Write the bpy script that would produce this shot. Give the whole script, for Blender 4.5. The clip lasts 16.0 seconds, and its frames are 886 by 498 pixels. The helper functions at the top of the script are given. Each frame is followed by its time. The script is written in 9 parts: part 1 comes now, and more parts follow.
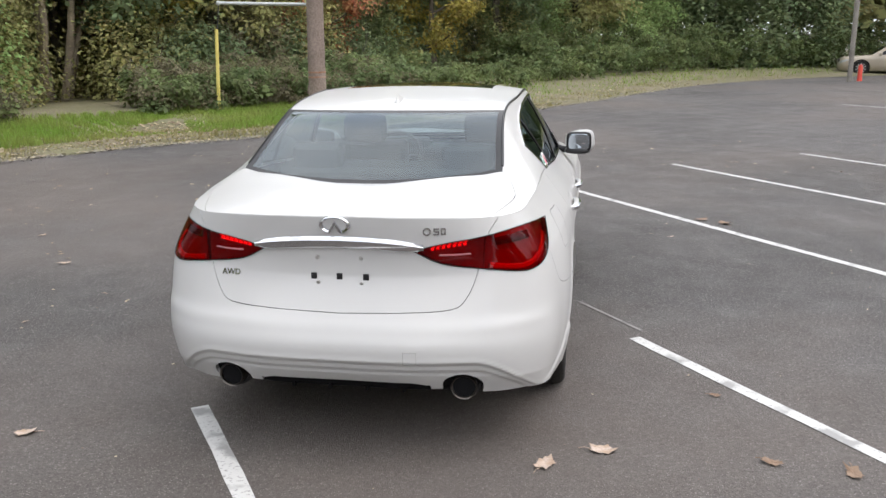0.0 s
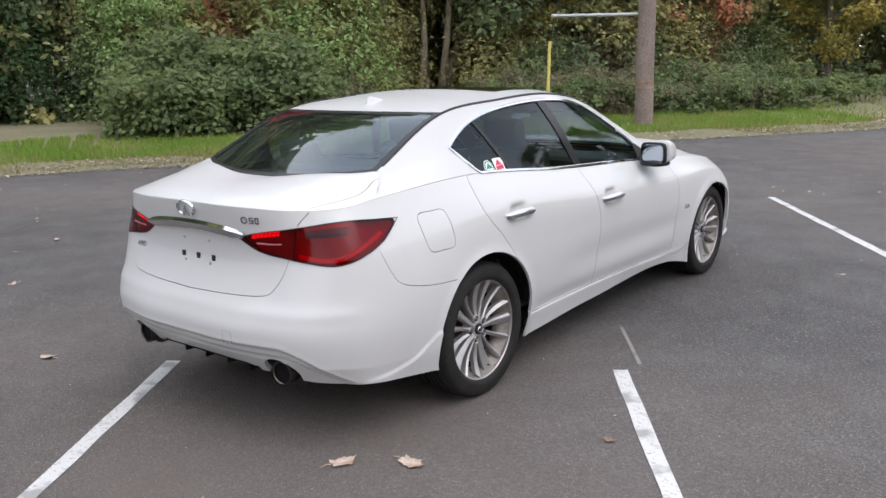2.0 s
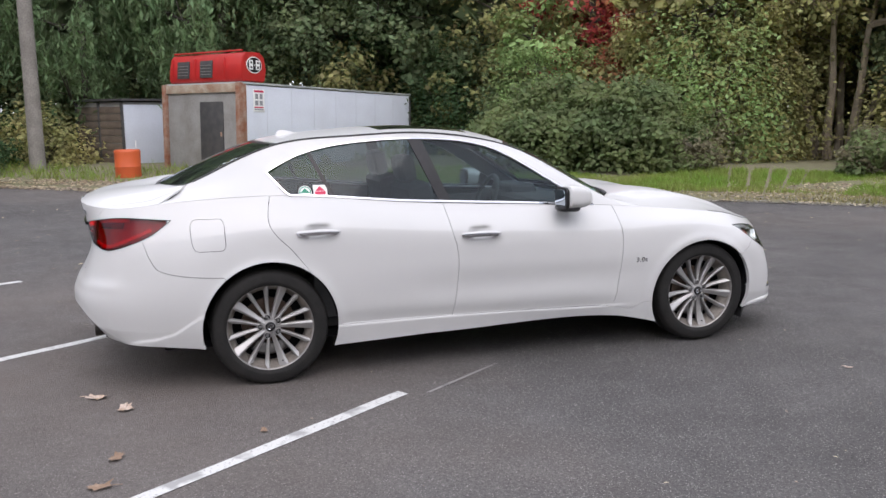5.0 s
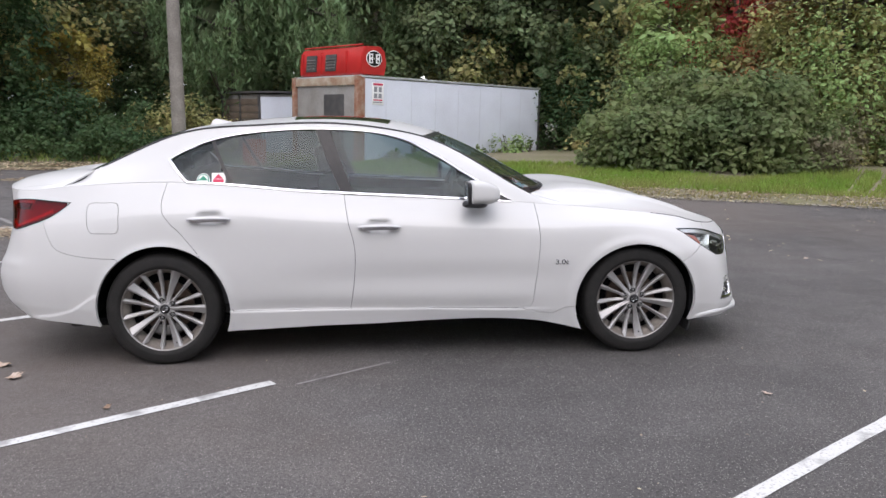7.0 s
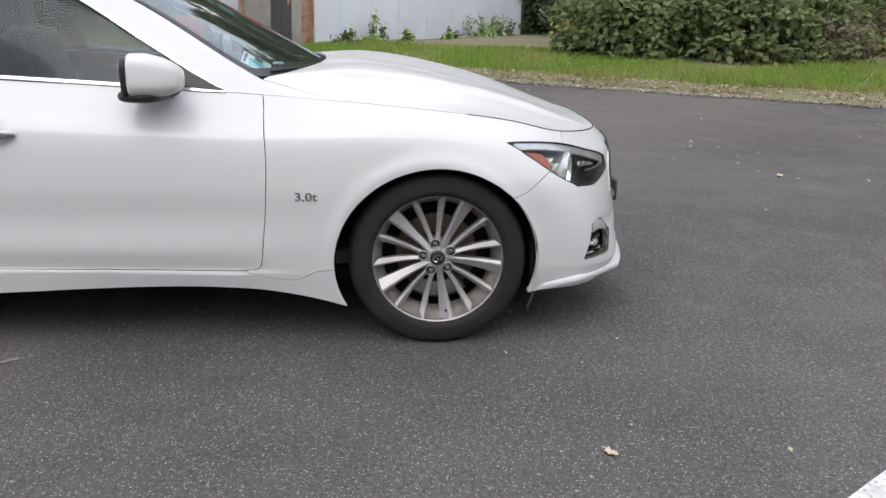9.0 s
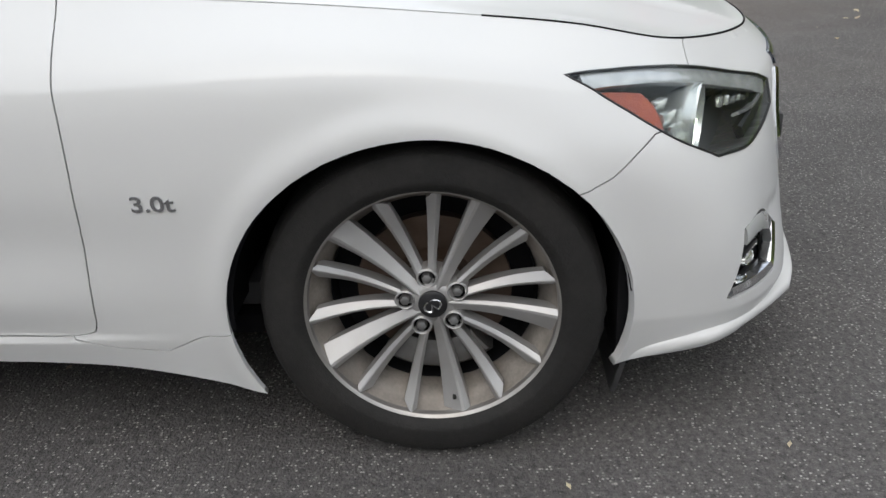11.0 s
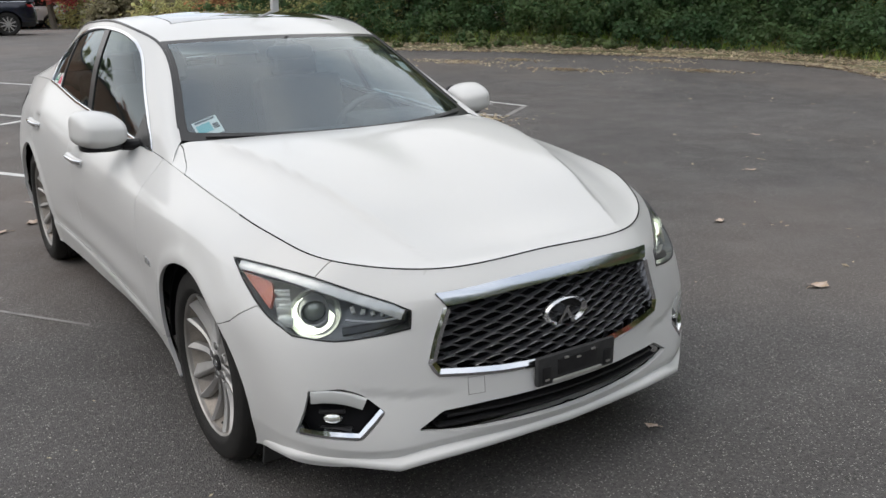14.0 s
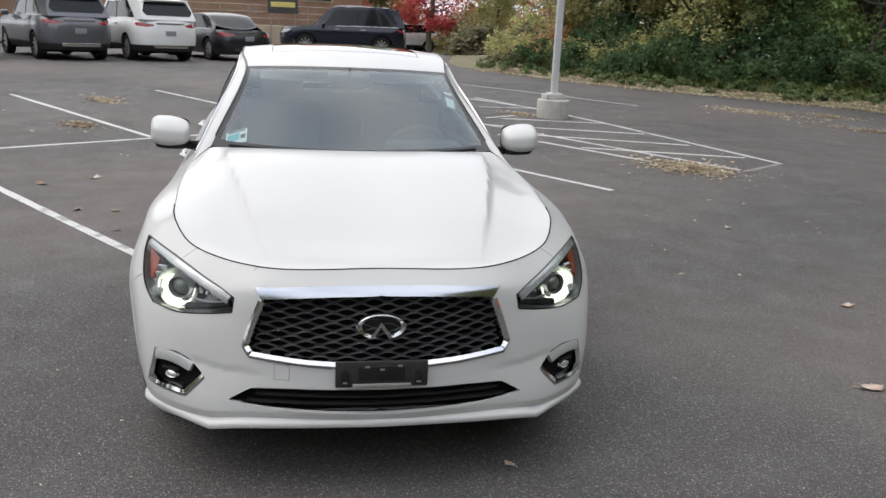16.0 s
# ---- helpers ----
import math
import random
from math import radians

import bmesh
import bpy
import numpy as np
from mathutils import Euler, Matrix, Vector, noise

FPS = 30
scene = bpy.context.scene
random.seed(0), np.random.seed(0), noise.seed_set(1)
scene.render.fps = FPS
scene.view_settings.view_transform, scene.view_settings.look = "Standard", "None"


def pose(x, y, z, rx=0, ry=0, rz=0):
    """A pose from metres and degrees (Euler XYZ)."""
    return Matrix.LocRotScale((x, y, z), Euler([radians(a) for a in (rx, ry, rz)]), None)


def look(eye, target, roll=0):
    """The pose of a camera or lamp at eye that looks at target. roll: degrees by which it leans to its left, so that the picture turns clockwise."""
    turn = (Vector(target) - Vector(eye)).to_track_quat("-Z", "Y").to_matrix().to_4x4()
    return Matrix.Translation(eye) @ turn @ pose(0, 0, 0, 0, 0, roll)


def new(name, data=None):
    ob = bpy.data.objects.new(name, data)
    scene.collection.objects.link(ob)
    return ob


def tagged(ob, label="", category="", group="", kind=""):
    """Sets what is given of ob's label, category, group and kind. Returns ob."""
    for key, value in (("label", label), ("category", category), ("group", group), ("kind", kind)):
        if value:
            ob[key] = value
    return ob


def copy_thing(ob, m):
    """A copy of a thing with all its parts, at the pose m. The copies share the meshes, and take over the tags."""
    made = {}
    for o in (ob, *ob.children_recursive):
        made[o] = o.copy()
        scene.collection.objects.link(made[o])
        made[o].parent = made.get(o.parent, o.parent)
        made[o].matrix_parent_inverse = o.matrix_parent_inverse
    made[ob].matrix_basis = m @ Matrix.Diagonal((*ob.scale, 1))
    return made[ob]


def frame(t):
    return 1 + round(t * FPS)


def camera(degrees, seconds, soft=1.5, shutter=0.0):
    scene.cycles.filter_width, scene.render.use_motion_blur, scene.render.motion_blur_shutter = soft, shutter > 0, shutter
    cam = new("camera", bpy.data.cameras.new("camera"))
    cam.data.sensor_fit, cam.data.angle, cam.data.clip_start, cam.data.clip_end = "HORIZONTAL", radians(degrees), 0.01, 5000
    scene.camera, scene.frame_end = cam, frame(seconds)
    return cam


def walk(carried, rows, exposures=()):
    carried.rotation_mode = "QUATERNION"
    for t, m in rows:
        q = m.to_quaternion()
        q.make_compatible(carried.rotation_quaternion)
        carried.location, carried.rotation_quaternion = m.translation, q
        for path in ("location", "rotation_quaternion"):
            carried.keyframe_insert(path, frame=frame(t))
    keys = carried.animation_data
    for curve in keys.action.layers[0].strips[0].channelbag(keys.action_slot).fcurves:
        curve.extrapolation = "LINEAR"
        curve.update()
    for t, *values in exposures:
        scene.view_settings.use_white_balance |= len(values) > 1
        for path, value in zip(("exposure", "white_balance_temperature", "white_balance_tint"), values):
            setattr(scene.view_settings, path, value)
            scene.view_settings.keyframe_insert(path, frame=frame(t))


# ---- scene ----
cam = camera(55.0, 16.0)
METRES, EYE, TILT, LEAN, TURN = 15.957, 1.5, 0.0, 0.0, 0.0
PATH = [
    (0, (0.96, -5.559, 1.722), (0.636, -3.646, 1.237), -0.7),
    (0.5, (1.539, -5.326, 1.702), (0.998, -3.465, 1.207), -0.0),
    (1, (2.125, -5.116, 1.701), (1.328, -3.347, 1.219), -0.5),
    (1.5, (2.635, -4.839, 1.656), (1.617, -3.182, 1.192), -0.9),
    (2, (3.176, -4.611, 1.621), (1.961, -3.084, 1.184), -1.6),
    (2.5, (3.68, -4.342, 1.621), (2.335, -2.922, 1.202), -1.2),
    (3, (4.142, -3.988, 1.61), (2.658, -2.708, 1.213), -1.3),
    (3.5, (4.628, -3.588, 1.607), (3.016, -2.469, 1.223), -1.3),
    (4, (5.008, -3.059, 1.542), (3.284, -2.109, 1.188), -1.2),
    (4.2, (5.168, -2.837, 1.529), (3.41, -1.948, 1.185), -1.1),
    (6.3, (5.92, -0.723, 1.532), (3.959, -0.478, 1.22), 0.1),
    (6.5, (5.914, -0.612, 1.534), (3.953, -0.38, 1.218), 0.1),
    (7, (5.868, -0.254, 1.498), (3.904, -0.065, 1.173), -0.0),
    (7.5, (5.511, 0.203, 1.456), (3.549, 0.376, 1.111), 0.2),
    (8, (5.038, 0.521, 1.454), (3.102, 0.74, 1.001), 0.8),
    (8.5, (4.47, 0.988, 1.344), (2.543, 1.141, 0.831), 0.8),
    (8.7, (4.24, 1.094, 1.317), (2.322, 1.256, 0.776), 1.0),
    (10.8, (2.308, 1.547, 1.123), (0.492, 1.439, 0.293), -2.9),
    (11, (2.276, 1.536, 1.121), (0.466, 1.426, 0.278), -3.2),
    (11.5, (2.297, 1.651, 1.188), (0.523, 1.414, 0.295), -5.0),
    (12, (2.455, 2.043, 1.307), (0.745, 1.522, 0.411), -5.2),
    (12.5, (2.398, 2.512, 1.35), (0.759, 1.688, 0.552), -5.3),
    (13, (2.274, 3.021, 1.411), (0.791, 1.883, 0.699), -3.1),
    (13.5, (2.013, 3.537, 1.467), (0.705, 2.142, 0.881), -1.1),
    (14, (1.69, 4.05, 1.515), (0.614, 2.462, 0.946), -0.5),
    (14.5, (1.296, 4.486, 1.539), (0.459, 2.754, 0.991), 0.7),
    (15, (0.874, 4.763, 1.578), (0.266, 2.939, 1.027), 1.5),
    (15.5, (0.513, 4.967, 1.592), (0.074, 3.089, 1.061), 2.5),
    (16, (0.288, 4.958, 1.582), (-0.053, 3.053, 1.078), 2.5),
]
walk(cam, [(t, look(eye, target, roll)) for t, eye, target, roll in PATH], ((0, 1.07, 6600, 13), (2.5, .90, 6320, 16), (7.5, .93, 6390, 18), (8.7, .95, 6400, 16), (10.5, .77, 6500, 10), (11.6, .80, 6500, 10), (13.2, .53, 6600, 10), (15, .67, 6620, 12), (16, .68, 6620, 12)))

# ---- world and light: bright overcast afternoon ----
world = bpy.data.worlds.new("overcast_sky")
scene.world = world
world.use_nodes = True
wn, wl = world.node_tree.nodes, world.node_tree.links
sky = wn.new("ShaderNodeTexSky")
sky.sky_type = "NISHITA"
sky.sun_disc = False
sky.sun_elevation, sky.sun_rotation = radians(52.3), radians(95.7)
sky.air_density, sky.dust_density, sky.ozone_density = 1.0, 6.0, 0.6
# a cloud deck evens the sky out: most of the blue gives way to soft grey-white cloud
cloud_pos = wn.new("ShaderNodeTexCoord")
cloud = wn.new("ShaderNodeTexNoise")
cloud.inputs["Scale"].default_value, cloud.inputs["Detail"].default_value = 2.6, 6.0
cloud_tone = wn.new("ShaderNodeValToRGB")
cloud_tone.color_ramp.elements[0].position, cloud_tone.color_ramp.elements[0].color = 0.36, (6.4, 7.2, 8.3, 1)
cloud_tone.color_ramp.elements[1].position, cloud_tone.color_ramp.elements[1].color = 0.64, (12.2, 12.3, 12.3, 1)
sky_mix = wn.new("ShaderNodeMix")
sky_mix.data_type = "RGBA"
sky_mix.inputs[0].default_value = 0.86
wl.new(cloud_pos.outputs["Generated"], cloud.inputs["Vector"])
wl.new(cloud.outputs["Fac"], cloud_tone.inputs["Fac"])
wl.new(sky.outputs["Color"], sky_mix.inputs[6])
wl.new(cloud_tone.outputs["Color"], sky_mix.inputs[7])
wl.new(sky_mix.outputs[2], wn["Background"].inputs["Color"])
wn["Background"].inputs["Strength"].default_value = 0.110
sun = new("sun", bpy.data.lights.new("sun", "SUN"))
sun.data.energy, sun.data.angle, sun.data.color = 0.42, radians(40), (1.0, 0.96, 0.91)
sun.matrix_world = look((20, -2, 26), (0, 0, 0))
tagged(sun, "soft sun behind a bright cloud deck", "sun", kind="structure")
scene.view_settings.exposure = 0.6

# ---- materials ----
def material(name, color=(0.5, 0.5, 0.5), rough=0.5, metal=0.0, coat=0.0, second=None, scale=8.0, amount=0.6,
             fine=0.0, fine_scale=120.0, bump=0.0, bump_scale=60.0, spread=0.0, coat_rough=0.04, ior=1.5, sheen=0.0):
    """A surface with patches of a second colour, a finer grain, relief, and a spread of value from piece to piece."""
    m = bpy.data.materials.new(name)
    m.use_nodes = True
    n, l = m.node_tree.nodes, m.node_tree.links
    b = n["Principled BSDF"]
    b.inputs["Base Color"].default_value = (*color, 1)
    b.inputs["Roughness"].default_value = rough
    b.inputs["Metallic"].default_value = metal
    b.inputs["Coat Weight"].default_value = coat
    b.inputs["Coat Roughness"].default_value = coat_rough
    b.inputs["IOR"].default_value = ior
    b.inputs["Sheen Weight"].default_value = sheen
    pos = n.new("ShaderNodeTexCoord").outputs["Object"]
    out = None
    if second:
        tex = n.new("ShaderNodeTexNoise")
        tex.inputs["Scale"].default_value, tex.inputs["Detail"].default_value = scale, 6
        l.new(pos, tex.inputs["Vector"])
        ramp = n.new("ShaderNodeMapRange")
        ramp.inputs[1].default_value, ramp.inputs[2].default_value = 0.38, 0.66
        ramp.inputs[4].default_value = amount
        l.new(tex.outputs["Fac"], ramp.inputs[0])
        mix = n.new("ShaderNodeMix")
        mix.data_type = "RGBA"
        mix.inputs[6].default_value, mix.inputs[7].default_value = (*color, 1), (*second, 1)
        l.new(ramp.outputs[0], mix.inputs[0])
        out = mix.outputs[2]
    if fine or spread:
        hsv = n.new("ShaderNodeHueSaturation")
        if out:
            l.new(out, hsv.inputs["Color"])
        else:
            hsv.inputs["Color"].default_value = (*color, 1)
        value = None
        if fine:
            tex = n.new("ShaderNodeTexNoise")
            tex.inputs["Scale"].default_value, tex.inputs["Detail"].default_value = fine_scale, 3
            l.new(pos, tex.inputs["Vector"])
            rng = n.new("ShaderNodeMapRange")
            rng.inputs[1].default_value, rng.inputs[2].default_value = 0.3, 0.7
            rng.inputs[3].default_value, rng.inputs[4].default_value = 1 - fine, 1 + fine
            l.new(tex.outputs["Fac"], rng.inputs[0])
            value = rng.outputs[0]
        if spread:
            info = n.new("ShaderNodeNewGeometry")
            rng = n.new("ShaderNodeMapRange")
            rng.inputs[3].default_value, rng.inputs[4].default_value = 1 - spread, 1 + spread
            l.new(info.outputs["Random Per Island"], rng.inputs[0])
            if value:
                mul = n.new("ShaderNodeMath")
                mul.operation = "MULTIPLY"
                l.new(value, mul.inputs[0])
                l.new(rng.outputs[0], mul.inputs[1])
                value = mul.outputs[0]
            else:
                value = rng.outputs[0]
            hue = n.new("ShaderNodeMapRange")
            hue.inputs[3].default_value, hue.inputs[4].default_value = 0.5 - spread * 0.05, 0.5 + spread * 0.05
            l.new(info.outputs["Random Per Island"], hue.inputs[0])
            l.new(hue.outputs[0], hsv.inputs["Hue"])
        l.new(value, hsv.inputs["Value"])
        out = hsv.outputs["Color"]
    if out:
        l.new(out, b.inputs["Base Color"])
    if bump:
        tex = n.new("ShaderNodeTexNoise")
        tex.inputs["Scale"].default_value, tex.inputs["Detail"].default_value = bump_scale, 4
        l.new(pos, tex.inputs["Vector"])
        bp = n.new("ShaderNodeBump")
        bp.inputs["Strength"].default_value, bp.inputs["Distance"].default_value = bump, 0.01
        l.new(tex.outputs["Fac"], bp.inputs["Height"])
        l.new(bp.outputs["Normal"], b.inputs["Normal"])
    return m


def glass(name, tint, gloss=1.0, ior=1.5, dirt=0.0):
    """Thin tinted glass: what lies behind shows through the tint, the sky lies on it by Fresnel."""
    m = bpy.data.materials.new(name)
    m.use_nodes = True
    n, l = m.node_tree.nodes, m.node_tree.links
    n.remove(n["Principled BSDF"])
    clear = n.new("ShaderNodeBsdfTransparent")
    clear.inputs["Color"].default_value = (*tint, 1)
    shine = n.new("ShaderNodeBsdfGlossy")
    shine.inputs["Roughness"].default_value = 0.02
    shine.inputs["Color"].default_value = (gloss * .88, gloss * .96, gloss, 1)
    # the same gloss from both sides of the pane
    r0 = ((ior - 1) / (ior + 1)) ** 2
    edge = n.new("ShaderNodeLayerWeight")
    edge.inputs["Blend"].default_value = 0.5
    power = n.new("ShaderNodeMath")
    power.operation = "POWER"
    power.inputs[1].default_value = 4.5
    scale = n.new("ShaderNodeMath")
    scale.operation = "MULTIPLY_ADD"
    scale.inputs[1].default_value, scale.inputs[2].default_value = 1 - r0, r0
    l.new(edge.outputs["Facing"], power.inputs[0])
    l.new(power.outputs[0], scale.inputs[0])
    mix = n.new("ShaderNodeMixShader")
    l.new(scale.outputs[0], mix.inputs[0])
    l.new(clear.outputs[0], mix.inputs[1])
    l.new(shine.outputs[0], mix.inputs[2])
    last = mix.outputs[0]
    if dirt:
        film = n.new("ShaderNodeBsdfDiffuse")
        film.inputs["Color"].default_value = (0.55, 0.57, 0.6, 1)
        both = n.new("ShaderNodeMixShader")
        both.inputs[0].default_value = dirt
        l.new(last, both.inputs[1])
        l.new(film.outputs[0], both.inputs[2])
        last = both.outputs[0]
    l.new(last, n["Material Output"].inputs["Surface"])
    return m


def glow(name, color, strength):
    m = bpy.data.materials.new(name)
    m.use_nodes = True
    b = m.node_tree.nodes["Principled BSDF"]
    b.inputs["Base Color"].default_value = (*color, 1)
    b.inputs["Emission Color"].default_value = (*color, 1)
    b.inputs["Emission Strength"].default_value = strength
    return m


M_PAINT = material("white_pearl_paint", (0.555, 0.556, 0.550), 0.42, 0.0, 0.55, (0.527, 0.527, 0.520), 1.4, 0.5, coat_rough=0.09, ior=1.2)
M_PAINT.node_tree.nodes["Principled BSDF"].inputs["Coat IOR"].default_value = 1.5
# near-black lining; on closed discs it stands in for the shade inside openings
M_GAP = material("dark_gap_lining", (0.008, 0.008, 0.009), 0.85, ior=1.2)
M_BLACK = material("black_trim", (0.014, 0.014, 0.015), 0.32, 0, 0.08, (0.025, 0.025, 0.026), 30, 0.5, ior=1.35)
M_PLASTIC = material("matt_black_plastic", (0.022, 0.022, 0.023), 0.6, 0, 0, (0.035, 0.035, 0.036), 40, 0.6, bump=0.1, bump_scale=400)
M_CHROME = material("bright_chrome", (0.64, 0.65, 0.67), 0.08, 1.0, 0, (0.70, 0.71, 0.73), 20, 0.4)
M_BARCHROME = material("brushed_chrome_bar", (0.48, 0.51, 0.56), 0.22, 1.0)
M_SATIN = material("satin_chrome", (0.58, 0.585, 0.6), 0.22, 1.0)
M_TYRE = material("tyre_rubber", (0.015, 0.0145, 0.014), 0.72, 0, 0, (0.024, 0.0225, 0.021), 9, 0.7, 0.12, 90, 0.25, 260, ior=1.33)
M_ALLOY = material("brushed_alloy", (0.43, 0.425, 0.42), 0.52, 0.75, 0.0, (0.38, 0.366, 0.352), 14, 0.6)
M_LIP = material("dull_rim_lip", (0.36, 0.345, 0.33), 0.45, 0.8, 0, (0.27, 0.25, 0.23), 16, 0.7)
M_BARREL = material("dusty_alloy_barrel", (0.32, 0.285, 0.25), 0.5, 0.4, 0, (0.15, 0.135, 0.12), 12, 0.8, 0.1, 160)
M_DISC = material("brake_disc_steel", (0.13, 0.095, 0.075), 0.5, 0.7, 0, (0.08, 0.05, 0.035), 14, 0.8)
M_CALIPER = material("brake_caliper_iron", (0.16, 0.16, 0.16), 0.5, 0.5, 0, (0.08, 0.07, 0.06), 20, 0.6)
M_GLASS = glass("front_door_glass", (0.48, 0.57, 0.58), 0.7, 1.55, 0.0)
M_PRIVACY = glass("privacy_window_glass", (0.29, 0.355, 0.365), 0.7, 1.55, 0.0)
M_SCREEN = glass("windscreen_glass", (0.60, 0.69, 0.70), 1.0, 2.05, 0.015)
M_REARGLASS = glass("rear_window_glass", (0.52, 0.60, 0.61), 1.0, 1.85, 0.012)
M_CLEAR = glass("clear_lamp_lens", (0.92, 0.94, 0.94), 0.75, 1.38)
M_ROOFGLASS = material("dark_roof_glass", (0.01, 0.011, 0.012), 0.06, 0, 1.0)
M_REDLENS = glass("red_lamp_lens", (0.62, 0.026, 0.050), 0.6, 1.42)
M_REDDEEP = material("deep_red_reflector", (0.30, 0.010, 0.022), 0.3, 0.0, 0.1, (0.22, 0.008, 0.016), 30, 0.7)
M_REDDARK = material("smoked_red_housing", (0.055, 0.015, 0.018), 0.25, 0.0, 0.5)
M_REDLED = glow("lit_red_lamp", (1.0, 0.05, 0.05), 0.48)
M_AMBER = material("amber_reflector", (0.30, 0.045, 0.004), 0.3, 0, 0.2, (0.22, 0.022, 0.006), 60, 0.7, bump=0.2, bump_scale=250)
M_LAMPDARK = material("lamp_housing_black", (0.14, 0.143, 0.147), 0.28, 0.3, 0.2)
M_LAMPGREY = material("lamp_housing_grey", (0.30, 0.30, 0.31), 0.28, 0.5)
M_LAMPLIT = glow("lit_headlamp_ring", (0.95, 1.0, 0.86), 1.15)
M_SEAT = material("black_leather", (0.075, 0.076, 0.076), 0.6, 0, 0, (0.095, 0.094, 0.092), 6, 0.6)
M_CABIN = material("dark_cabin_lining", (0.055, 0.056, 0.057), 0.75, 0, 0, (0.05, 0.05, 0.052), 12, 0.6)
M_HEADLINER = material("pale_headliner", (0.40, 0.39, 0.37), 0.9, 0, 0, (0.36, 0.35, 0.33), 12, 0.5)
M_BOLT = material("zinc_screw", (0.45, 0.44, 0.42), 0.4, 0.9)
M_PAPER = material("white_sticker", (0.78, 0.79, 0.78), 0.6)
M_GREEN = material("green_sticker_print", (0.02, 0.22, 0.13), 0.6)
M_PINKRED = material("red_sticker_print", (0.55, 0.035, 0.09), 0.6)
M_TEAL = material("teal_sticker_print", (0.16, 0.50, 0.55), 0.6)

M_MIRROR = material("mirror_silver", (0.42, 0.47, 0.52), 0.015, 1.0)
M_CLEARLAMP = material("clear_lamp_plastic", (0.46, 0.47, 0.46), 0.18, 0.2, 0.6, (0.46, 0.47, 0.47), 60, 0.6)
M_PINKLENS = material("pale_pink_lens", (0.40, 0.14, 0.16), 0.2, 0, 0.5)
M_REDGLOW = material("bright_red_light_band", (0.72, 0.020, 0.035), 0.2, 0, 0.5)
M_SMOKEPIPE = material("smoked_light_strip", (0.40, 0.405, 0.41), 0.14, 0.3, 0.7, (0.58, 0.585, 0.59), 40, 0.6)
M_TIP = material("blackened_steel", (0.07, 0.065, 0.06), 0.3, 0.9, 0, (0.12, 0.10, 0.085), 20, 0.6)
M_PROJECTOR = material("projector_glass", (0.17, 0.19, 0.17), 0.05, 0.3, 1.0)
M_GRILLE = material("dark_satin_grille", (0.19, 0.19, 0.198), 0.34, 0.7, 0.2)
M_LINING = material("grey_pillar_lining", (0.16, 0.158, 0.15), 0.85)
M_DARKMETAL = material("dark_grey_metal", (0.06, 0.06, 0.062), 0.6, 0.2, 0, (0.1, 0.095, 0.09), 6, 0.6)
M_BOXGREY = material("dull_grey_panel", (0.28, 0.275, 0.26), 0.75, 0, 0, (0.20, 0.19, 0.175), 2.5, 0.8, 0.1, 30)
M_BOXSEAM = material("pale_panel_joint", (0.54, 0.57, 0.62), 0.7)
M_RUSTPALE = material("rust_stained_cream", (0.42, 0.36, 0.28), 0.85, 0, 0, (0.26, 0.14, 0.08), 4, 0.8, 0.15, 40)
M_SIGNGREY = material("dull_grey_print", (0.25, 0.26, 0.28), 0.7)
M_PALEPOLE = material("pale_pole_timber", (0.24, 0.225, 0.20), 0.9, 0, 0, (0.17, 0.155, 0.135), 3, 0.7, 0.2, 30, 0.5, 30)
M_WEED = material("weed_leaves", (0.16, 0.25, 0.07), 0.6, 0, 0, (0.22, 0.27, 0.09), 3, 0.7, spread=0.3)
M_ORANGERED = material("red_marker_plastic", (0.60, 0.06, 0.04), 0.5)
M_RAIL = material("dull_brown_rail_paint", (0.30, 0.24, 0.20), 0.6, 0, 0, (0.22, 0.18, 0.15), 5, 0.6)

M_CARWHITE = material("parked_white_paint", (0.74, 0.75, 0.75), 0.35, 0, 0.8, (0.58, 0.58, 0.57), 1.5, 0.5)
M_CARGREY = material("parked_dark_grey_paint", (0.135, 0.138, 0.155), 0.30, 0.5, 0.6, (0.115, 0.117, 0.132), 1.5, 0.5)
M_CARDARK = material("parked_grey_paint", (0.022, 0.023, 0.028), 0.28, 0.4, 0.45, (0.028, 0.029, 0.034), 1.5, 0.5)
M_CARNAVY = material("parked_navy_paint", (0.007, 0.010, 0.024), 0.26, 0.3, 0.45, (0.009, 0.012, 0.027), 1.5, 0.5)
M_CARBEIGE = material("parked_beige_paint", (0.36, 0.31, 0.24), 0.4, 0.2, 0.7, (0.30, 0.27, 0.21), 1.5, 0.5)
M_CARGLASS = material("parked_car_glass", (0.010, 0.012, 0.014), 0.06, 0, 0.12, (0.02, 0.022, 0.024), 3, 0.5, ior=1.34)
M_CARRED = material("parked_red_lens", (0.26, 0.014, 0.020), 0.2, 0, 0.8)
M_DARKRIM = material("dark_rim_back", (0.03, 0.03, 0.031), 0.5, 0.3)
M_BOWL = material("silver_reflector", (0.66, 0.68, 0.655), 0.26, 0.75, 0.3)
